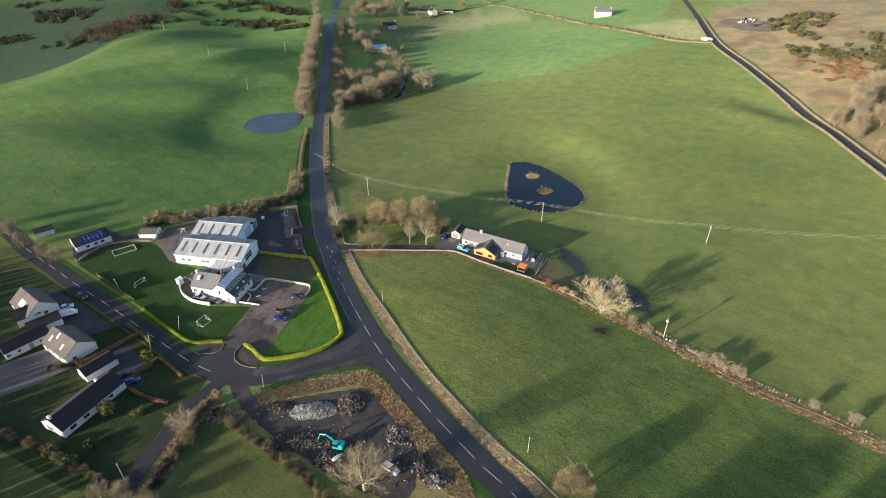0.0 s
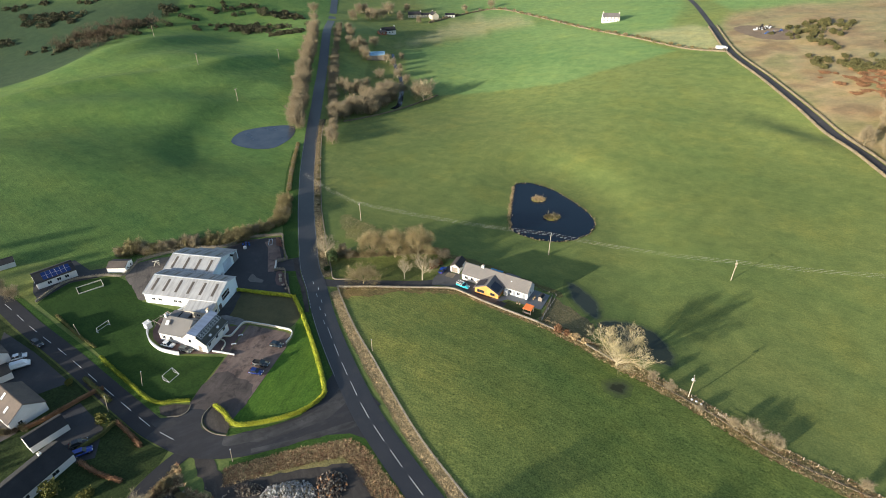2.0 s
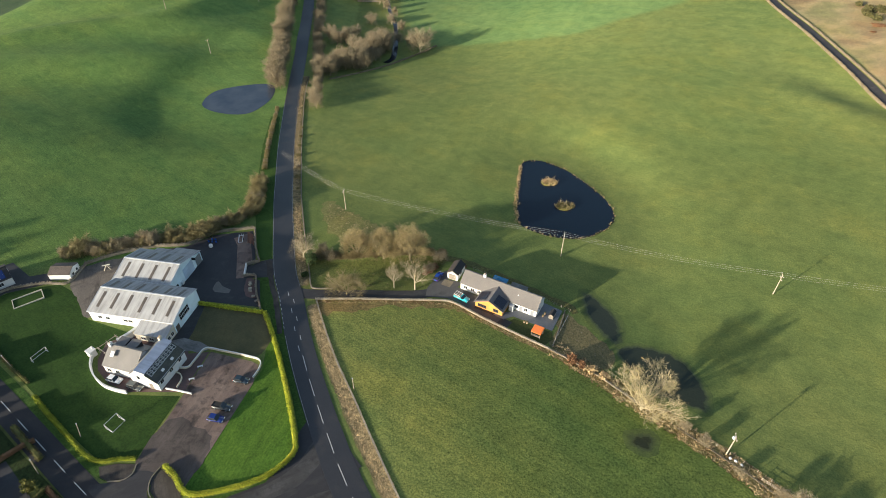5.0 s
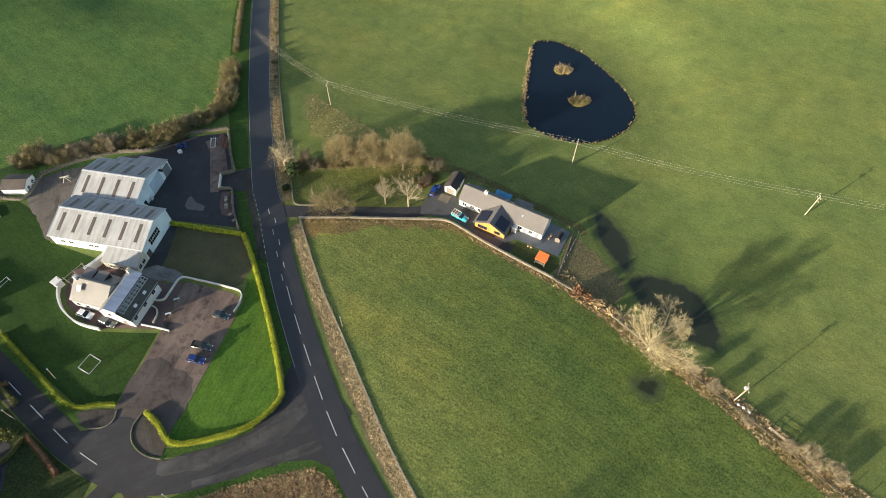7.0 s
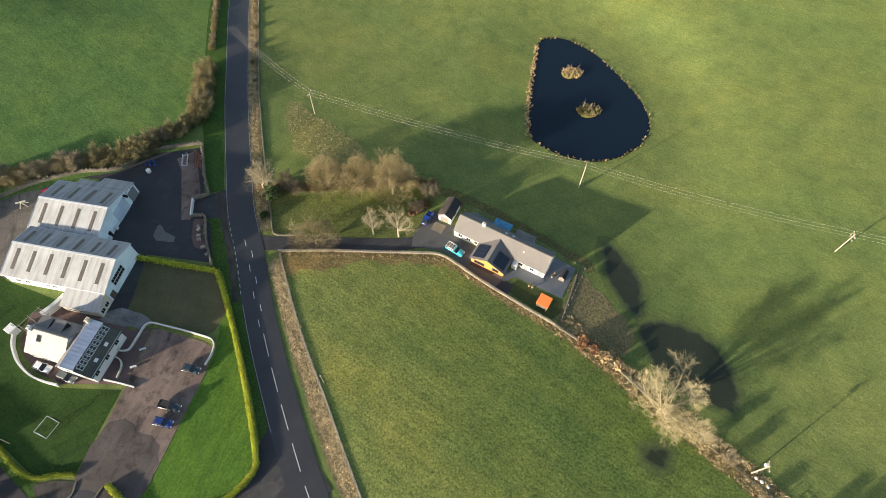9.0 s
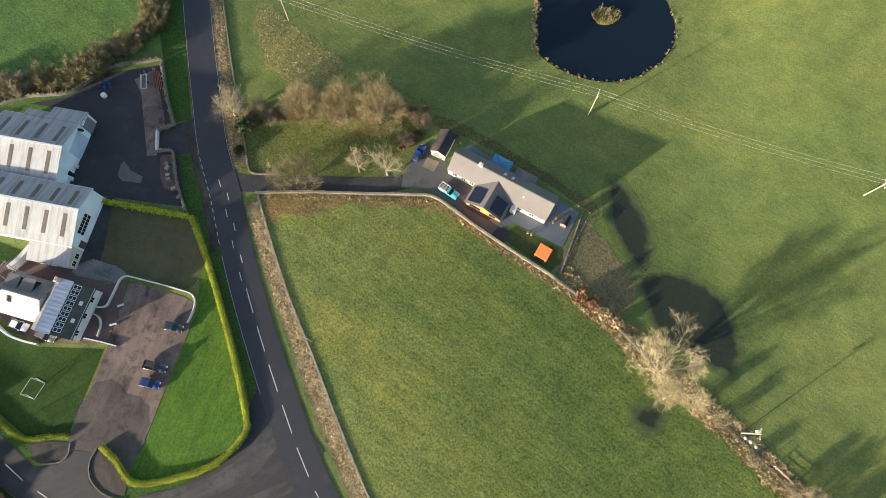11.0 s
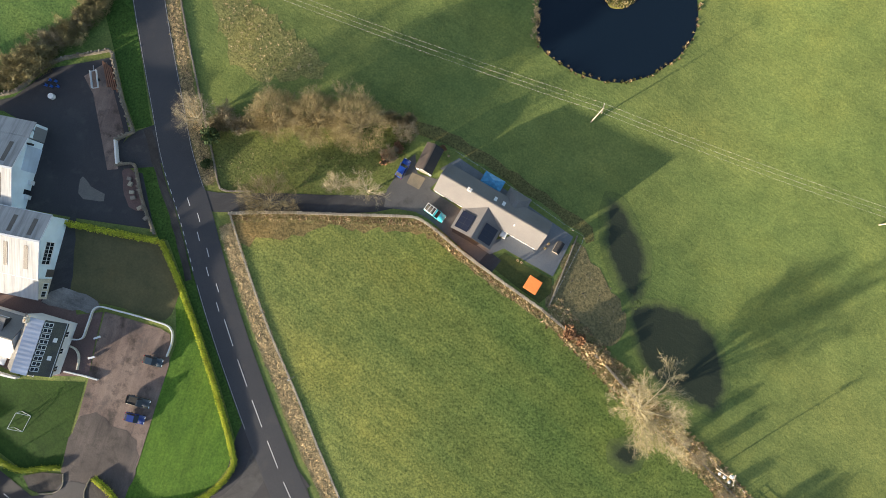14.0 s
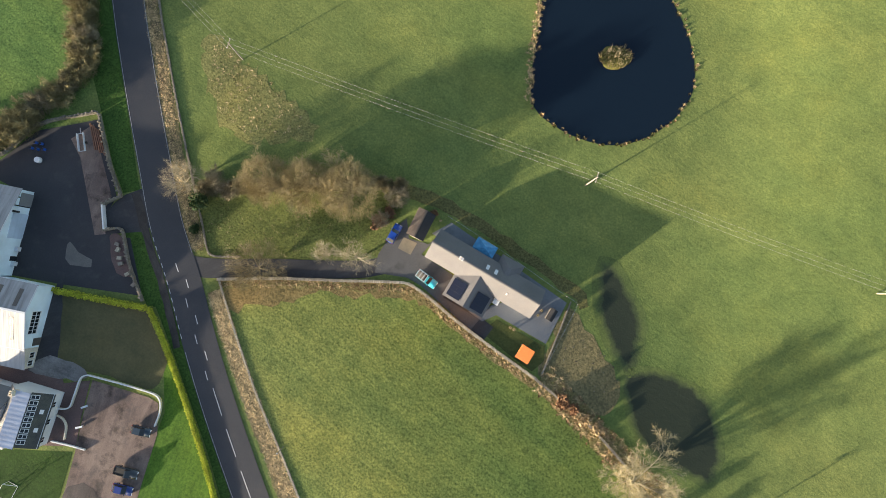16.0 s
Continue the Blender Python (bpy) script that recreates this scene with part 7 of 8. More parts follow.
# standing dead grass, reeds and bracken
tufts("dead_grass", [(-36.1, 181), (-32.6, 172), (-27.6, 160), (-21.5, 147), (-15.4, 134.5), (-10.5, 125), (-5.3, 115.3), (2.4, 103.4), (13.6, 87.7), (21.9, 77.3)], 2.6, 9500, 0.42, [DEADGRASS, DEADGRASS, DEADGRASS, TWIG_B], "standing tan dead grass on the road bank", seed=61, height=0.5)
tufts("dead_grass", [(-40.6, 190.8), (-42.2, 196), (-45, 206), (-48.6, 221), (-51.8, 234.5), (-54.6, 247), (-62.8, 290), (-70, 335), (-72.6, 362)], 2.2, 6500, 0.4, [DEADGRASS, DEADGRASS, TWIG_B, TWIG_D], "standing tan dead grass on the road bank", seed=62, height=0.5)
tufts("dead_grass", [(34.5, 165), (45, 154.8), (54, 145.6), (69, 131.6), (85, 114.4), (97, 105.6), (114, 91), (140, 70)], 5.6, 6500, 0.36, [DEADGRASS, DEADGRASS, BRACKEN, BEECH, TWIG_B], "rank dead grass and bracken along the field wall", seed=63)
tufts("dead_grass", [(-35, 183.2), (-24, 183.7), (-9, 183.5), (5, 183), (10, 180.4), (21, 171.6), (33, 163.6)], 1.4, 1500, 0.3, [DEADGRASS, BRACKEN, BEECH], "tan grass and bracken at the wall foot", seed=64)
tufts("bracken", [(-50, 106), (-41, 109), (-26, 113), (-20, 112), (-10, 98.6), (1.5, 83), (6, 72)], 4.8, 10000, 0.34, [BRACKEN, BRACKEN, DEADGRASS, TWIG_B], "rank russet bracken on the scrap yard bank", "bracken", seed=65)
tufts("tussock", [], 0, 600, 0.3, [DEADGRASS, BEECH, BEECH], "yellow tussocks in the pasture", "grass", seed=66, height=0.5, area=((-40, -17), (213, 242), [(-42, 234), (-40, 238), (-27, 228.6), (-17, 218.4), (-19, 216), (-34, 217), (-38.6, 223)]))
tufts("tussock", [], 0, 450, 0.3, [BEECH, BUSH_O, BEECH], "tussocks under the copse", "grass", seed=67, height=0.5, area=((-46, 3), (188, 206), [(-43.5, 189.6), (-46, 199), (-45, 203), (-30, 202.5), (-10, 205), (3, 203), (1, 196), (-3, 189.5), (-20, 188.9)]))
tufts("undergrowth", [], 0, 1500, 0.5, [TWIG_B, BRACKEN, DEADGRASS], "brown undergrowth between the lane and the field", "undergrowth", seed=68, area=((-80, -50), (70, 112), [(-63, 110), (-55, 98), (-50, 100), (-60, 104), (-64, 96), (-66, 77), (-70, 77), (-68, 98)]))
ring = POND_E + POND_E[:1]
rim, rn = bmesh.new(), random.Random(69)
for p in smooth_line(ring, 1.25):
    if rn.random() < 0.12:
        continue
    c, r, mi = p + Vector((rn.gauss(0, 0.3), rn.gauss(0, 0.3), 0)), rn.uniform(0.3, 0.62), rn.choice((0, 0, 1, 2))
    g = hgt(c.x, c.y)
    for _ in range(34):
        a, k = rn.uniform(0, 6.283), rn.uniform(0.2, 1.1)
        o = Vector((c.x + math.cos(a) * r * k * 0.4, c.y + math.sin(a) * r * k * 0.4, g - 0.05))
        tip = Vector((c.x + math.cos(a) * r * k * 1.2, c.y + math.sin(a) * r * k * 1.2, g + r * rn.uniform(0.7, 1.5) * (1.25 - k * 0.6)))
        q = Vector((-math.sin(a), math.cos(a), 0)) * 0.09
        rim.faces.new((rim.verts.new(o - q), rim.verts.new(o + q), rim.verts.new(tip))).material_index = mi
tagged(part("reeds", rim, [REED, TWIG_B, BEECH], label="tan and dull green reed clumps round the pond edge"), category="reeds", kind="stuff")
tufts("reeds", [(31.1, 225.7), (31.2, 235.5), (32.6, 244.3), (34.5, 255.3), (36.4, 265.2)], 1.2, 300, 0.36, [REED, DEADGRASS], "pale reed bed on the pond shore", "reeds", seed=70, height=1.3)
SILT = grass_material("island turf", False, (0.12, 0.115, 0.04), tuft=0.3)
for x, y, rx, ry, k in ((46.7, 252.4, 3.3, 2.5, 0), (50.1, 235.9, 3.9, 2.7, 1)):
    bm = bmesh.new()
    rn = random.Random(k)
    bmesh.ops.create_icosphere(bm, subdivisions=3, radius=1)
    for v in bm.verts:
        f = 1 + 0.25 * noise.noise(v.co * 1.7 + Vector((k * 9, 0, 0)))
        v.co = Vector((v.co.x * rx * f, v.co.y * ry * f, v.co.z * 0.7 - 0.1))
    isl = thing("island", Matrix.Translation((x, y, hgt(x, y))), "small reedy island in the pond", "island", "pond islands")
    part("bank", bm, SILT, isl, smooth=True)
    bm = bmesh.new()
    for _ in range(420):
        a, r = rn.uniform(0, 6.283), rn.uniform(0, 0.95) ** 0.6
        o = Vector((math.cos(a) * rx * r, math.sin(a) * ry * r, 0.3 * (1 - r) + 0.05))
        t = o + Vector((rn.gauss(0, 0.35), rn.gauss(0, 0.35), rn.uniform(0.5, 1.4)))
        q = Vector((rn.uniform(-1, 1), rn.uniform(-1, 1), 0)) * 0.16
        bm.faces.new((bm.verts.new(o - q), bm.verts.new(o + q), bm.verts.new(t)))
    part("reeds", bm, REED if k == 0 else TWIG_B, isl)
    bm = bmesh.new()
    for _ in range(7):
        o = Vector((rn.uniform(-0.5, 0.6) * rx, rn.uniform(0, 0.6) * ry, 0.2))
        top = o + Vector((rn.gauss(0, 0.4), rn.gauss(0, 0.4), rn.uniform(1.6, 2.8)))
        tube(bm, o, top, 0.05, 0.02, 4)
        for _ in range(9):
            q = o.lerp(top, rn.uniform(0.3, 1.0))
            tube(bm, q, q + Vector((rn.gauss(0, 0.45), rn.gauss(0, 0.45), rn.uniform(0.2, 0.8))), 0.02, 0.008, 3)
    part("saplings", bm, TWIG_P, isl, "thin bare saplings")

# ---- poles and wires ----
POLE = mottled("weathered pole", (0.42, 0.36, 0.28), (0.32, 0.27, 0.21), 1.5, 0.9)


def power_pole(x, y, h, yaw, label, arms=1, lean=0.0):
    ob = thing("utility_pole", Matrix.Translation(on(x, y)) @ pose(0, 0, 0, lean, 0, yaw), label, "utility pole", "power line poles")
    bm = bmesh.new()
    tube(bm, (0, 0, -0.6), (0, 0, h), 0.17, 0.12, 8)
    part("shaft", bm, POLE, ob)
    for i in range(arms):
        arm = part("crossarm", boxes((-1.1, -0.07, h - 0.35 - i * 1.2, 1.1, 0.07, h - 0.2 - i * 1.2)), POLE, ob)
        for u in (-1.0, 0, 1.0):
            b2 = bmesh.new()
            tube(b2, (u, 0, h - 0.2 - i * 1.2), (u, 0, h + 0.05 - i * 1.2), 0.06, 0.04, 6)
            part("insulator", b2, FRAME_W, arm)
    return ob


LINE = [(-33, 233.2, 8.6, 74), (43.8, 207, 9.6, 74), (105, 184.8, 7.9, 74)]
for i, (x, y, h, yaw) in enumerate(LINE):
    power_pole(x, y, h, yaw, "weathered wooden power pole in the pasture", 2 if i == 2 else 1)
power_pole(70.3, 132.2, 7.5, 74, "weathered wooden pole with a pale transformer at its head", 1)
tr = thing("transformer", Matrix.Translation(on(70.3, 132.2, 6.4)), "small pale pole-top transformer", "transformer")
part("tank", bevelled(boxes((-0.3, 0.15, -0.4, 0.3, 0.7, 0.4)), 0.05), FASCIA, tr)
for x, y, h in ((-129.8, 381.1, 8), (-167.1, 421.8, 8), (-241.1, 521.5, 9), (-122.7, 466.5, 8)):
    power_pole(x, y, h, 60, "pale wooden pole on the west hill", 1)
WIRE = plain("wire", (0.55, 0.54, 0.5), 0.5, 0.0)
spans = [((-62, 262, 8.6), LINE[0]), (LINE[0], LINE[1]), (LINE[1], LINE[2]), (LINE[2], (175, 165, 9))]
for a, b in spans:
    for u in (-1.0, 0, 1.0):
        s = Vector((math.cos(radians(74)), math.sin(radians(74)), 0)) * u
        p, q = on(a[0], a[1], a[2] + 0.05) + s, on(b[0], b[1], b[2] + 0.05) + s
        bm = bmesh.new()
        side = (q - p).cross(Vector((0, 0, 1))).normalized() * 0.01
        rings = []
        for i in range(17):
            c = p.lerp(q, i / 16) - Vector((0, 0, 1.4 * 4 * i / 16 * (1 - i / 16)))
            rings.append([bm.verts.new(c + o) for o in (side, -side, Vector((0, 0, 0.016)))])
        for r1, r2 in zip(rings, rings[1:]):
            for k in range(3):
                bm.faces.new((r1[k], r2[k], r2[(k + 1) % 3], r1[(k + 1) % 3]))
        tagged(part("power_line", bm, WIRE), "thin pale power line between two poles", "power line", "power lines")
for x, y, h, ln in ((-83, 135.8, 5.5, 12), (-111, 156, 5.0, -6), (-87.8, 126.4, 6.0, 8), (-49.6, 110.4, 4.5, 4), (-75, 82, 6, 0), (21, 88, 5.5, 0), (-19.6, 149.6, 4.5, 0)):
    ob = thing("pole", Matrix.Translation(on(x, y)) @ pose(0, 0, 0, 0, ln, 0), "slim pale pole beside the road", "pole", "roadside poles")
    bm = bmesh.new()
    tube(bm, (0, 0, -0.4), (0, 0, h), 0.09, 0.07, 6)
    part("shaft", bm, POLE, ob)
    part("cap", boxes((-0.12, -0.12, h, 0.12, 0.12, h + 0.1)), FASCIA, ob)

# field fence along the field wall
ff = thing("field_fence", Matrix(), "old post and wire fence along the field wall", "fence")
fl = smooth_line([(64, 138.6), (76, 127.6), (88, 115), (99, 106.6), (114, 94)], 3.2)
for p, q in zip(fl, fl[1:]):
    part("post", boxes((-0.06, -0.06, -0.2, 0.06, 0.06, 1.1), m=Matrix.Translation(on(p.x, p.y)) @ pose(0, 0, 0, rnd.uniform(-5, 5), rnd.uniform(-5, 5), 0)), POLE, ff)
    b2 = bmesh.new()
    tube(b2, on(p.x, p.y, 0.95), on(q.x, q.y, 0.95), 0.012, 0.012, 3)
    part("wire", b2, ALLOY, ff)
tk = thing("feed_rail", base_pose(77.6, 124.2, -45, 0.0), "weathered rail gate across a gap in the wall", "gate")
for z in (0.3, 0.65, 1.0):
    b2 = bmesh.new()
    tube(b2, (-2.4, 0, z), (2.4, 0, z), 0.05, 0.05, 5)
    part("rail", b2, POLE, tk)
for x in (-2.4, 2.4):
    part("post", boxes((x - 0.08, -0.08, -0.2, x + 0.08, 0.08, 1.15)), POLE, tk)
for x, y in ((70.9, 131.2), (71.9, 130.5), (72.9, 129.5)):
    st = thing("boulder", base_pose(x, y, x * 40), "pale boulder in the wall gap", "boulder", "boulders by the pole")
    bm = bmesh.new()
    bmesh.ops.create_icosphere(bm, subdivisions=2, radius=0.42)
    for v in bm.verts:
        v.co *= 1 + 0.25 * noise.noise(v.co * 3 + Vector((x, y, 0)))
    part("stone", bm, RENDER_W, st, smooth=True)

# ---- works yard clutter ----
boat = thing("boat_trailer", base_pose(-66.6, 213.2, 100, 0.12), "pale open trailer with a boat frame on it", "trailer")
part("chassis", boxes((-2.0, -0.7, 0.4, 2.0, -0.6, 0.55), (-2.0, 0.6, 0.4, 2.0, 0.7, 0.55), (-2.0, -0.6, 0.4, -1.9, 0.6, 0.55), (1.9, -0.6, 0.4, 2.0, 0.6, 0.55)), FASCIA, boat)
part("side_board", boxes((-2.0, -0.72, 0.551, 2.0, -0.66, 1.0), (-2.0, 0.66, 0.551, 2.0, 0.72, 1.0)), FASCIA, boat)
part("drawbar", boxes((2.0, -0.06, 0.4, 3.2, 0.06, 0.5)), ALLOY, boat)
for s in (-1, 1):
    b2 = bmesh.new()
    tube(b2, (-0.2, s * 0.75, 0.32), (-0.2, s * 0.95, 0.32), 0.32, 0.32, 12)
    part("wheel", b2, TYRE, boat)
for i in range(5):
    pl = thing("timber_beam", base_pose(-64.6 + i * 0.5, 214.6 - i * 0.3, 104 + i, 0.1), "long rusty-brown timber beam lying in the yard", "beam", "beams in the yard")
    part("beam", bevelled(boxes((-3.0 + 0.3 * (i % 2), -0.14, 0, 3.0, 0.14, 0.28)), 0.02), mottled("russet timber", (0.22, 0.1, 0.06), (0.16, 0.08, 0.05), 2), pl)
BLUE_P = plain("blue plastic", (0.02, 0.10, 0.4), 0.45)
for i, (x, y) in enumerate(((-77.2, 211.6), (-76, 211.4), (-75.2, 212.6), (-76.4, 212.8), (-74.6, 211.4))):
    br = thing("barrel", base_pose(x, y, 0, 0.08), "blue plastic barrel by the yard wall", "barrel", "blue barrels")
    b2 = bmesh.new()
    tube(b2, (0, 0, 0), (0, 0, 0.9), 0.3, 0.3, 12)
    part("drum", bevelled(b2, 0.03), BLUE_P, br)
    b3 = bmesh.new()
    tube(b3, (0, 0, 0.901), (0, 0, 0.95), 0.26, 0.26, 12)
    part("lid", b3, TYRE, br)
tank = thing("water_tank", base_pose(-75.6, 209.0, 30, 0.08), "small white water tank", "tank")
b2 = bmesh.new()
tube(b2, (0, 0, 0), (0, 0, 0.9), 0.65, 0.65, 14)
part("tank", bevelled(b2, 0.06), FRAME_W, tank)
for i, (x, y) in enumerate(((-57.6, 191.2), (-56.8, 188.2), (-56.4, 187.0), (-55.0, 184.8), (-53.4, 182.6), (-57.2, 190.0))):
    cr = thing("pallet_stack", base_pose(x, y, -20 + 17 * i, 0.12), "grey stack of pallets and slabs", "pallets", "stacks by the yard wall")
    for k in range(2 + i % 3):
        part("pallet", bevelled(boxes((-0.5, -0.35, k * 0.17, 0.5, 0.35, k * 0.17 + 0.14)), 0.01), STONE_P if i % 2 else TIMBER, cr)
dg = thing("rusty_frame", base_pose(-104.5, 196.2, 20, 0.06), "pale timber trestle on the bare ground", "trestle")
for p, q in (((-1, -0.6, 0), (0, 0, 1.6)), ((1, -0.6, 0), (0, 0, 1.6)), ((-1, 0.8, 0), (0, 0.2, 1.6)), ((1, 0.8, 0), (0, 0.2, 1.6))):
    b2 = bmesh.new()
    tube(b2, p, q, 0.09, 0.08, 5)
    part("leg", b2, CREAM, dg)
part("beam", boxes((-1.2, -0.1, 1.6, 1.2, 0.3, 1.75)), CREAM, dg)
rd = thing("rotavator", base_pose(-100.6, 201.0, 40, 0.06), "small red machine by the wall", "machine")
part("body", bevelled(boxes((-0.7, -0.4, 0.3, 0.7, 0.4, 0.9)), 0.06), plain("red enamel", (0.5, 0.03, 0.02), 0.4), rd)
for s in (-1, 1):
    b2 = bmesh.new()
    tube(b2, (0.2, s * 0.42, 0.3), (0.2, s * 0.6, 0.3), 0.3, 0.3, 10)
    part("wheel", b2, TYRE, rd)

# ---- scrap yard ----
CHALK = mottled("pale rubble", (0.48, 0.48, 0.47), (0.28, 0.27, 0.26), 2.0, 0.95, spread=0.6)
DARK_J = mottled("dark scrap", (0.03, 0.03, 0.03), (0.07, 0.055, 0.045), 2.0, 0.8, spread=0.8, c=(0.16, 0.08, 0.04))


def heap(name, x, y, rx, ry, h, count, size, mats, label, category, seed):
    """A heap of broken pieces."""
    rn, bm = random.Random(seed), bmesh.new()
    for _ in range(count):
        a, r = rn.uniform(0, 6.283), rn.uniform(0, 1) ** 0.55
        px, py = x + math.cos(a) * rx * r, y + math.sin(a) * ry * r
        s = size * rn.uniform(0.35, 1.5) * (1.6 if rn.random() < 0.06 else 1)
        r *= 1 + 0.3 * noise.noise((math.cos(a) * 1.5, math.sin(a) * 1.5, seed * 3.7))
        px, py = x + math.cos(a) * rx * r, y + math.sin(a) * ry * r
        m = Matrix.Translation(on(px, py, h * (1 - r) * rn.uniform(0.3, 1) + s * 0.1)) @ pose(0, 0, 0, rn.uniform(0, 90), rn.uniform(0, 90), rn.uniform(0, 360))
        u = rn.uniform(0.4, 1.3)
        box(bm, -s * u, -s * 0.4, -s * 0.25, s * u, s * 0.4, s * 0.25, m, rn.randrange(len(mats)))
    return tagged(part(name, bm, mats, label=label), category=category, kind="stuff")


heap("rubble", -34.2, 101.4, 6.4, 3.2, 1.3, 1500, 0.24, [CHALK, CHALK, STONE], "heap of pale broken rubble", "rubble", 1)
heap("rubble", -43.4, 102.6, 3.4, 1.9, 0.8, 442, 0.24, [DARK_J, STONE, DARK_J], "spread of mixed rubble", "rubble", 2)
heap("scrap", -24.4, 103.4, 3.6, 4.2, 1.2, 700, 0.3, [DARK_J, DARK_J, DARK_J, BRACKEN, TIMBER, STONE], "heap of dark scrap and broken brick", "scrap", 3)
heap("scrap", -36.6, 91.4, 9.0, 2.4, 1.2, 1200, 0.33, [DARK_J, DARK_J, DARK_J, STONE, TIMBER], "heap of dark scrap metal", "scrap", 4)
heap("scrap", -27.6, 86.4, 3.4, 2.4, 1.2, 442, 0.35, [DARK_J, TYRE, STONE], "heap of tyres and dark scrap", "scrap", 5)
heap("scrap", -4.6, 83.5, 2.2, 3.6, 1.2, 560, 0.3, [DARK_J, DARK_J, DARK_J, STONE], "heap of dark scrap by the bank", "scrap", 6)
heap("scrap", -1.4, 80.2, 3.2, 2.6, 1.2, 612, 0.28, [DARK_J, STONE, DARK_J, CHALK], "heap of rubble and scrap by the bank", "scrap", 7)
heap("rubble", -11.5, 93.2, 2.6, 3.4, 0.9, 340, 0.28, [STONE, DARK_J, TIMBER], "low heap of grey rubble", "rubble", 8)
heap("rubble", -59.6, 100.2, 2.6, 2.4, 0.8, 306, 0.28, [DARK_J, TIMBER, STONE], "brushy heap beside the lane mouth", "rubble", 9)
heap("litter", -28, 93, 17, 6, 0.12, 130, 0.24, [DARK_J, TIMBER, DARK_J], "litter of scrap and stones over the yard", "litter", 21)
heap("litter", -45, 101.5, 9, 3.2, 0.15, 90, 0.24, [DARK_J, STONE, TIMBER], "litter of scrap and stones over the yard", "litter", 22)
heap("litter", -8, 88, 7, 9, 0.15, 150, 0.3, [DARK_J, STONE, TIMBER, CHALK], "litter of scrap and stones over the yard", "litter", 23)
heap("litter", 44, 166, 6.5, 7, 0.05, 50, 0.16, [STONE, DARK_J, STONE], "stones and clods on the poached turf", "stones", 24)
TEAL = plain("teal enamel", (0.02, 0.42, 0.42), 0.4)
dig = thing("excavator", base_pose(-25.6, 89.6, 165, 0.06), "teal excavator with a folded arm in the scrap yard", "excavator")
for s in (-1, 1):
    part("track", bevelled(boxes((-1.6, s * 0.85 - 0.25, 0, 1.6, s * 0.85 + 0.25, 0.7)), 0.12, 2), TYRE, dig, "black rubber track")
part("turntable", bevelled(boxes((-1.5, -1.1, 0.75, 1.1, 1.1, 1.2)), 0.05), TEAL, dig)
part("engine_cover", bevelled(boxes((-1.5, -1.0, 1.201, -0.3, 1.0, 1.9)), 0.08), TEAL, dig)
cab = part("cab", bevelled(boxes((-0.25, 0.1, 1.201, 1.0, 1.05, 2.6)), 0.08), GLASS, dig, "glazed cab")
part("cab_roof", bevelled(boxes((-0.3, 0.05, 2.601, 1.05, 1.1, 2.7)), 0.03), TEAL, cab)
for nm, p, q, r in (("boom", (0.9, -0.4, 1.4), (3.2, -0.4, 3.4), 0.24), ("boom", (3.2, -0.4, 3.4), (4.8, -0.4, 3.0), 0.2), ("stick", (4.8, -0.4, 3.0), (5.6, -0.4, 0.9), 0.16), ("ram", (1.4, -0.4, 1.5), (3.0, -0.4, 2.9), 0.09)):
    b2 = bmesh.new()
    tube(b2, p, q, r, r * 0.9, 4)
    part(nm, b2, TEAL if nm != "ram" else ALLOY, dig)
part("bucket", bevelled(boxes((5.2, -0.8, 0.1, 6.0, 0.0, 0.8)), 0.1), DARK_J, dig)
sk = thing("dinghy", base_pose(-25.4, 86.2, 40, 0.8), "upturned pale blue dinghy on the scrap", "boat")
bm = bmesh.new()
bmesh.ops.create_icosphere(bm, subdivisions=3, radius=1)
for v in bm.verts:
    v.co = Vector((v.co.x * 1.5, v.co.y * 0.55 * (1 - 0.25 * v.co.x), max(v.co.z, -0.05) * 0.5))
part("hull", bm, plain("pale blue hull", (0.5, 0.62, 0.68), 0.4), sk, smooth=True)
part("keel", boxes((-1.2, -0.04, 0.42, 1.2, 0.04, 0.55)), FASCIA, sk)
car(base_pose(-12.2, 83.0, -38, 0.06), (0.45, 0.47, 0.48), "rusting grey estate car dumped among brambles", "estate", 4.5, group="parked cars")

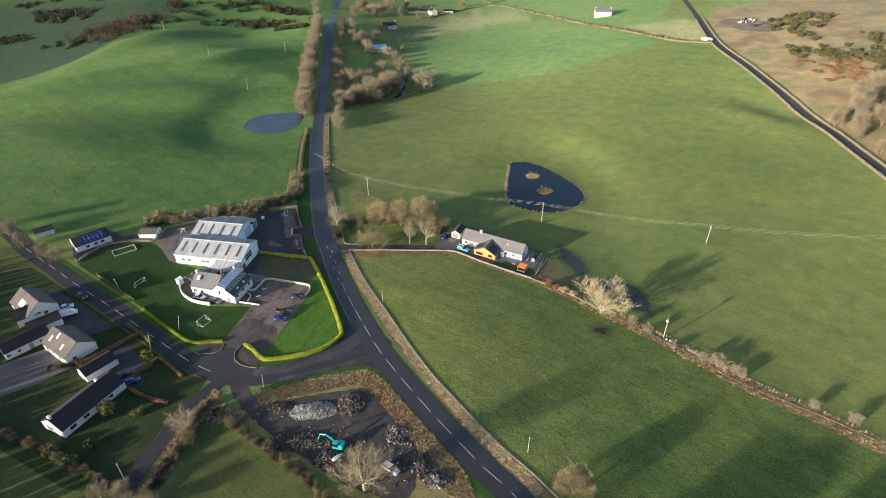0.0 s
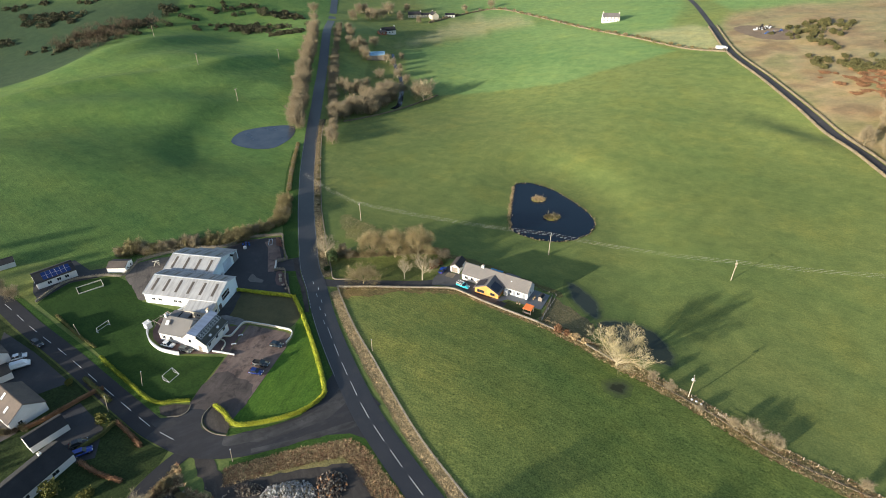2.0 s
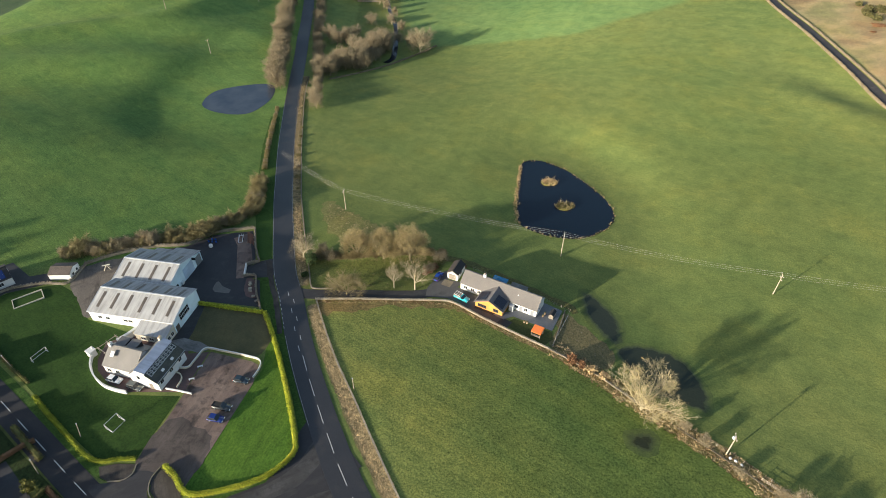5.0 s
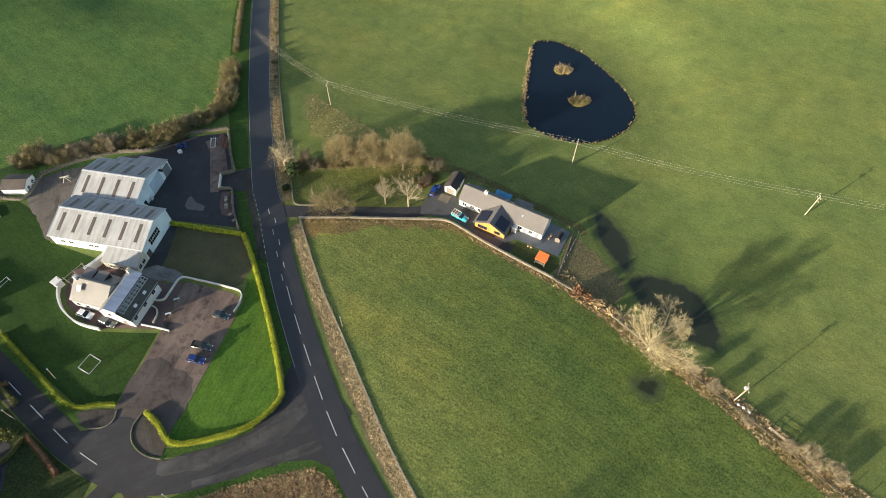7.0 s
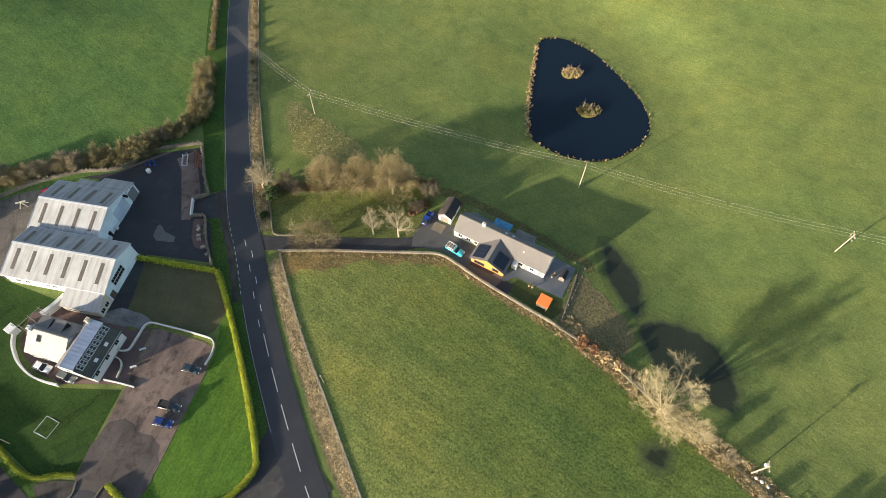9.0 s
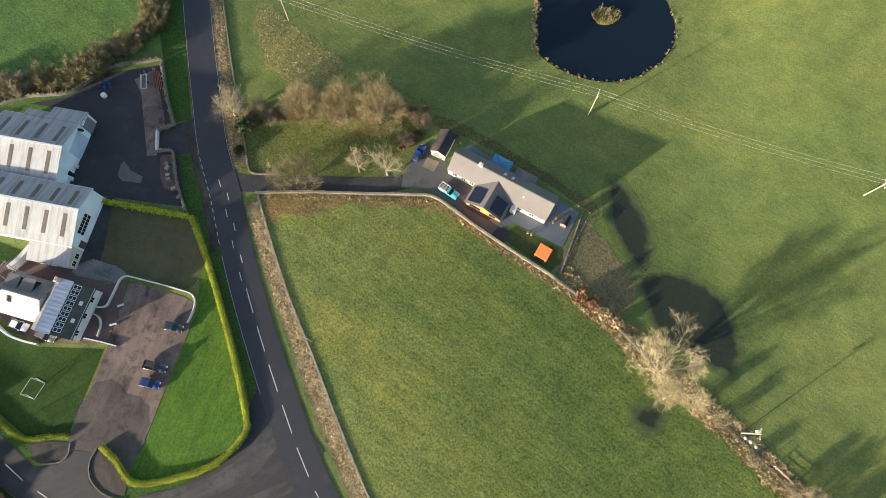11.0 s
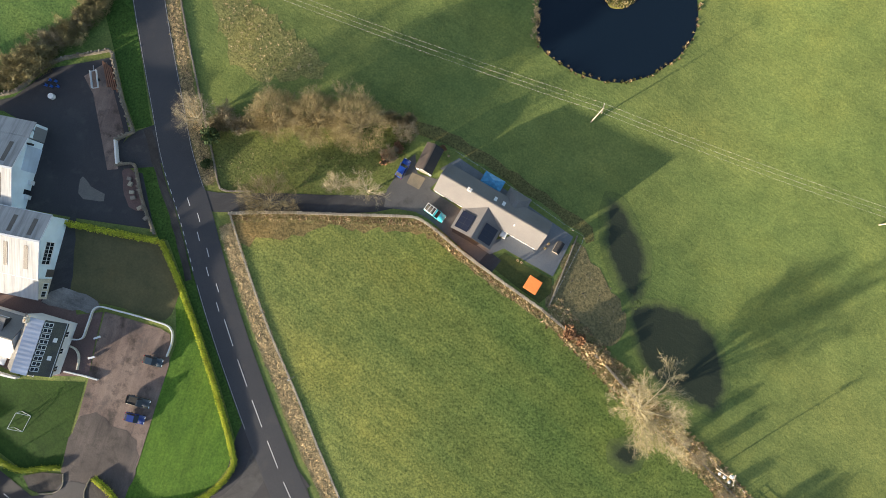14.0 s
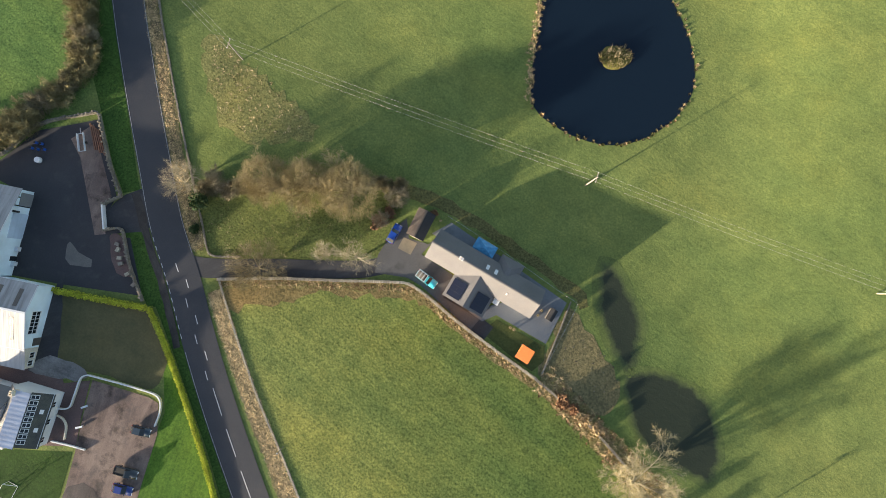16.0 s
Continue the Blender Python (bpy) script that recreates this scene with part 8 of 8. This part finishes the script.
# ---- far houses, lorry and barn ----
for x, y, yaw, l, w, e, r, wm, rm, lab, ch in (
        (155.7, 558, -8, 15, 7, 4.6, 7.2, RENDER_W, GREY_ROOF, "white two-storey farmhouse on the far hill", 2), (-47.2, 577, 28, 14, 6, 3.2, 5.8, RENDER_W, SLATE, "white cottage with a slate roof in the valley", 1),
        (-52, 568, 28, 7, 5, 2.4, 3.6, BRICKISH, TILE, "low red shed beside the valley cottage", 0), (-25.2, 667, 5, 14, 6, 3, 5.4, CREAM, SLATE, "pale farm cottage far up the valley", 1),
        (-4.4, 659, -70, 10, 7, 4.5, 7.0, CREAM, SLATE, "tall pale farmhouse far up the valley", 2), (12.6, 664, 10, 10, 5, 2.6, 4.2, RENDER_W, SLATE, "low white steading far up the valley", 0),
        (-14, 668, 5, 10, 5, 2.5, 4.2, CREAM, SLATE, "low pale steading far up the valley", 0)):
    hs = thing("house", base_pose(x, y, yaw), lab, "house", "far houses")
    gabled(hs, l, w, e, r, wm, rm, over=0.25)
    for i in range(int(l // 3)):
        for z in ((1.5, 3.7) if e > 4 else (1.5,)):
            window(hs, wall_at("s", l, w, -l / 2 + 1.6 + i * 3, z), 1.0, 1.1, 1)
    for i in range(ch):
        chimney(hs, (-1) ** i * (l / 2 - 0.5), 0, r, wm, 0.6, 0.9, 0.9, 1)
brn = thing("barn", base_pose(-51.4, 497, 12), "pale blue roofed barn by the stream", "barn")
gabled(brn, 15, 10, 3.4, 5.2, TIMBER, sheeting("pale blue sheeting", (0.3, 0.5, 0.66), (0.24, 0.42, 0.56)), over=0.2)
door(brn, wall_at("s", 15, 10, 0, 0), 3, 2.8, TIMBER)
lorry = thing("lorry", base_pose(198.6, 427, -12, 0.0) @ Matrix.Scale(0.75, 4), "white box lorry parked at the lane corner", "lorry")
part("box_body", bevelled(boxes((-5, -1.25, 1.0, 3.2, 1.25, 3.8)), 0.06), FRAME_W, lorry)
part("cab", bevelled(boxes((3.3, -1.2, 0.6, 5.2, 1.2, 3.0)), 0.15, 2), FRAME_W, lorry)
part("windscreen", boxes((5.15, -1.0, 1.8, 5.23, 1.0, 2.6)), GLASS, lorry)
for x in (-3.6, -2.4, 4.2):
    for s in (-1, 1):
        b2 = bmesh.new()
        tube(b2, (x, s * 0.95, 0.5), (x, s * 1.25, 0.5), 0.5, 0.5, 12)
        part("wheel", b2, TYRE, lorry)
cover("water", ribbon([(-38.5, 512), (-37.3, 503.9), (-33.1, 473.5), (-27.5, 444.6), (-26.1, 399.3), (-30.2, 388)], (2.2, 3.6), 0.04), WATER, "dark stream winding through the valley", "stream")
cover("bare_ground", sheet([(226, 470), (232, 440), (250, 428), (256, 450), (246, 470), (236, 478)], 0.05, ragged=0.8), tarmac("brown mud", (0.15, 0.11, 0.075), (0.2, 0.15, 0.1), (0.1, 0.075, 0.055), rough=0.95), "muddy feeding yard on the heath", "bare ground")
heap("silage", 243, 462, 6, 2.2, 1.4, 120, 1.0, [TYRE, FASCIA, DARK_J], "row of dark wrapped bales and tyres", "bales", 12)
heap("silage", 244, 450, 8, 1.2, 0.8, 60, 0.7, [STONE, BLUE_P, DARK_J, DARK_J], "row of feed troughs and bales", "bales", 13)
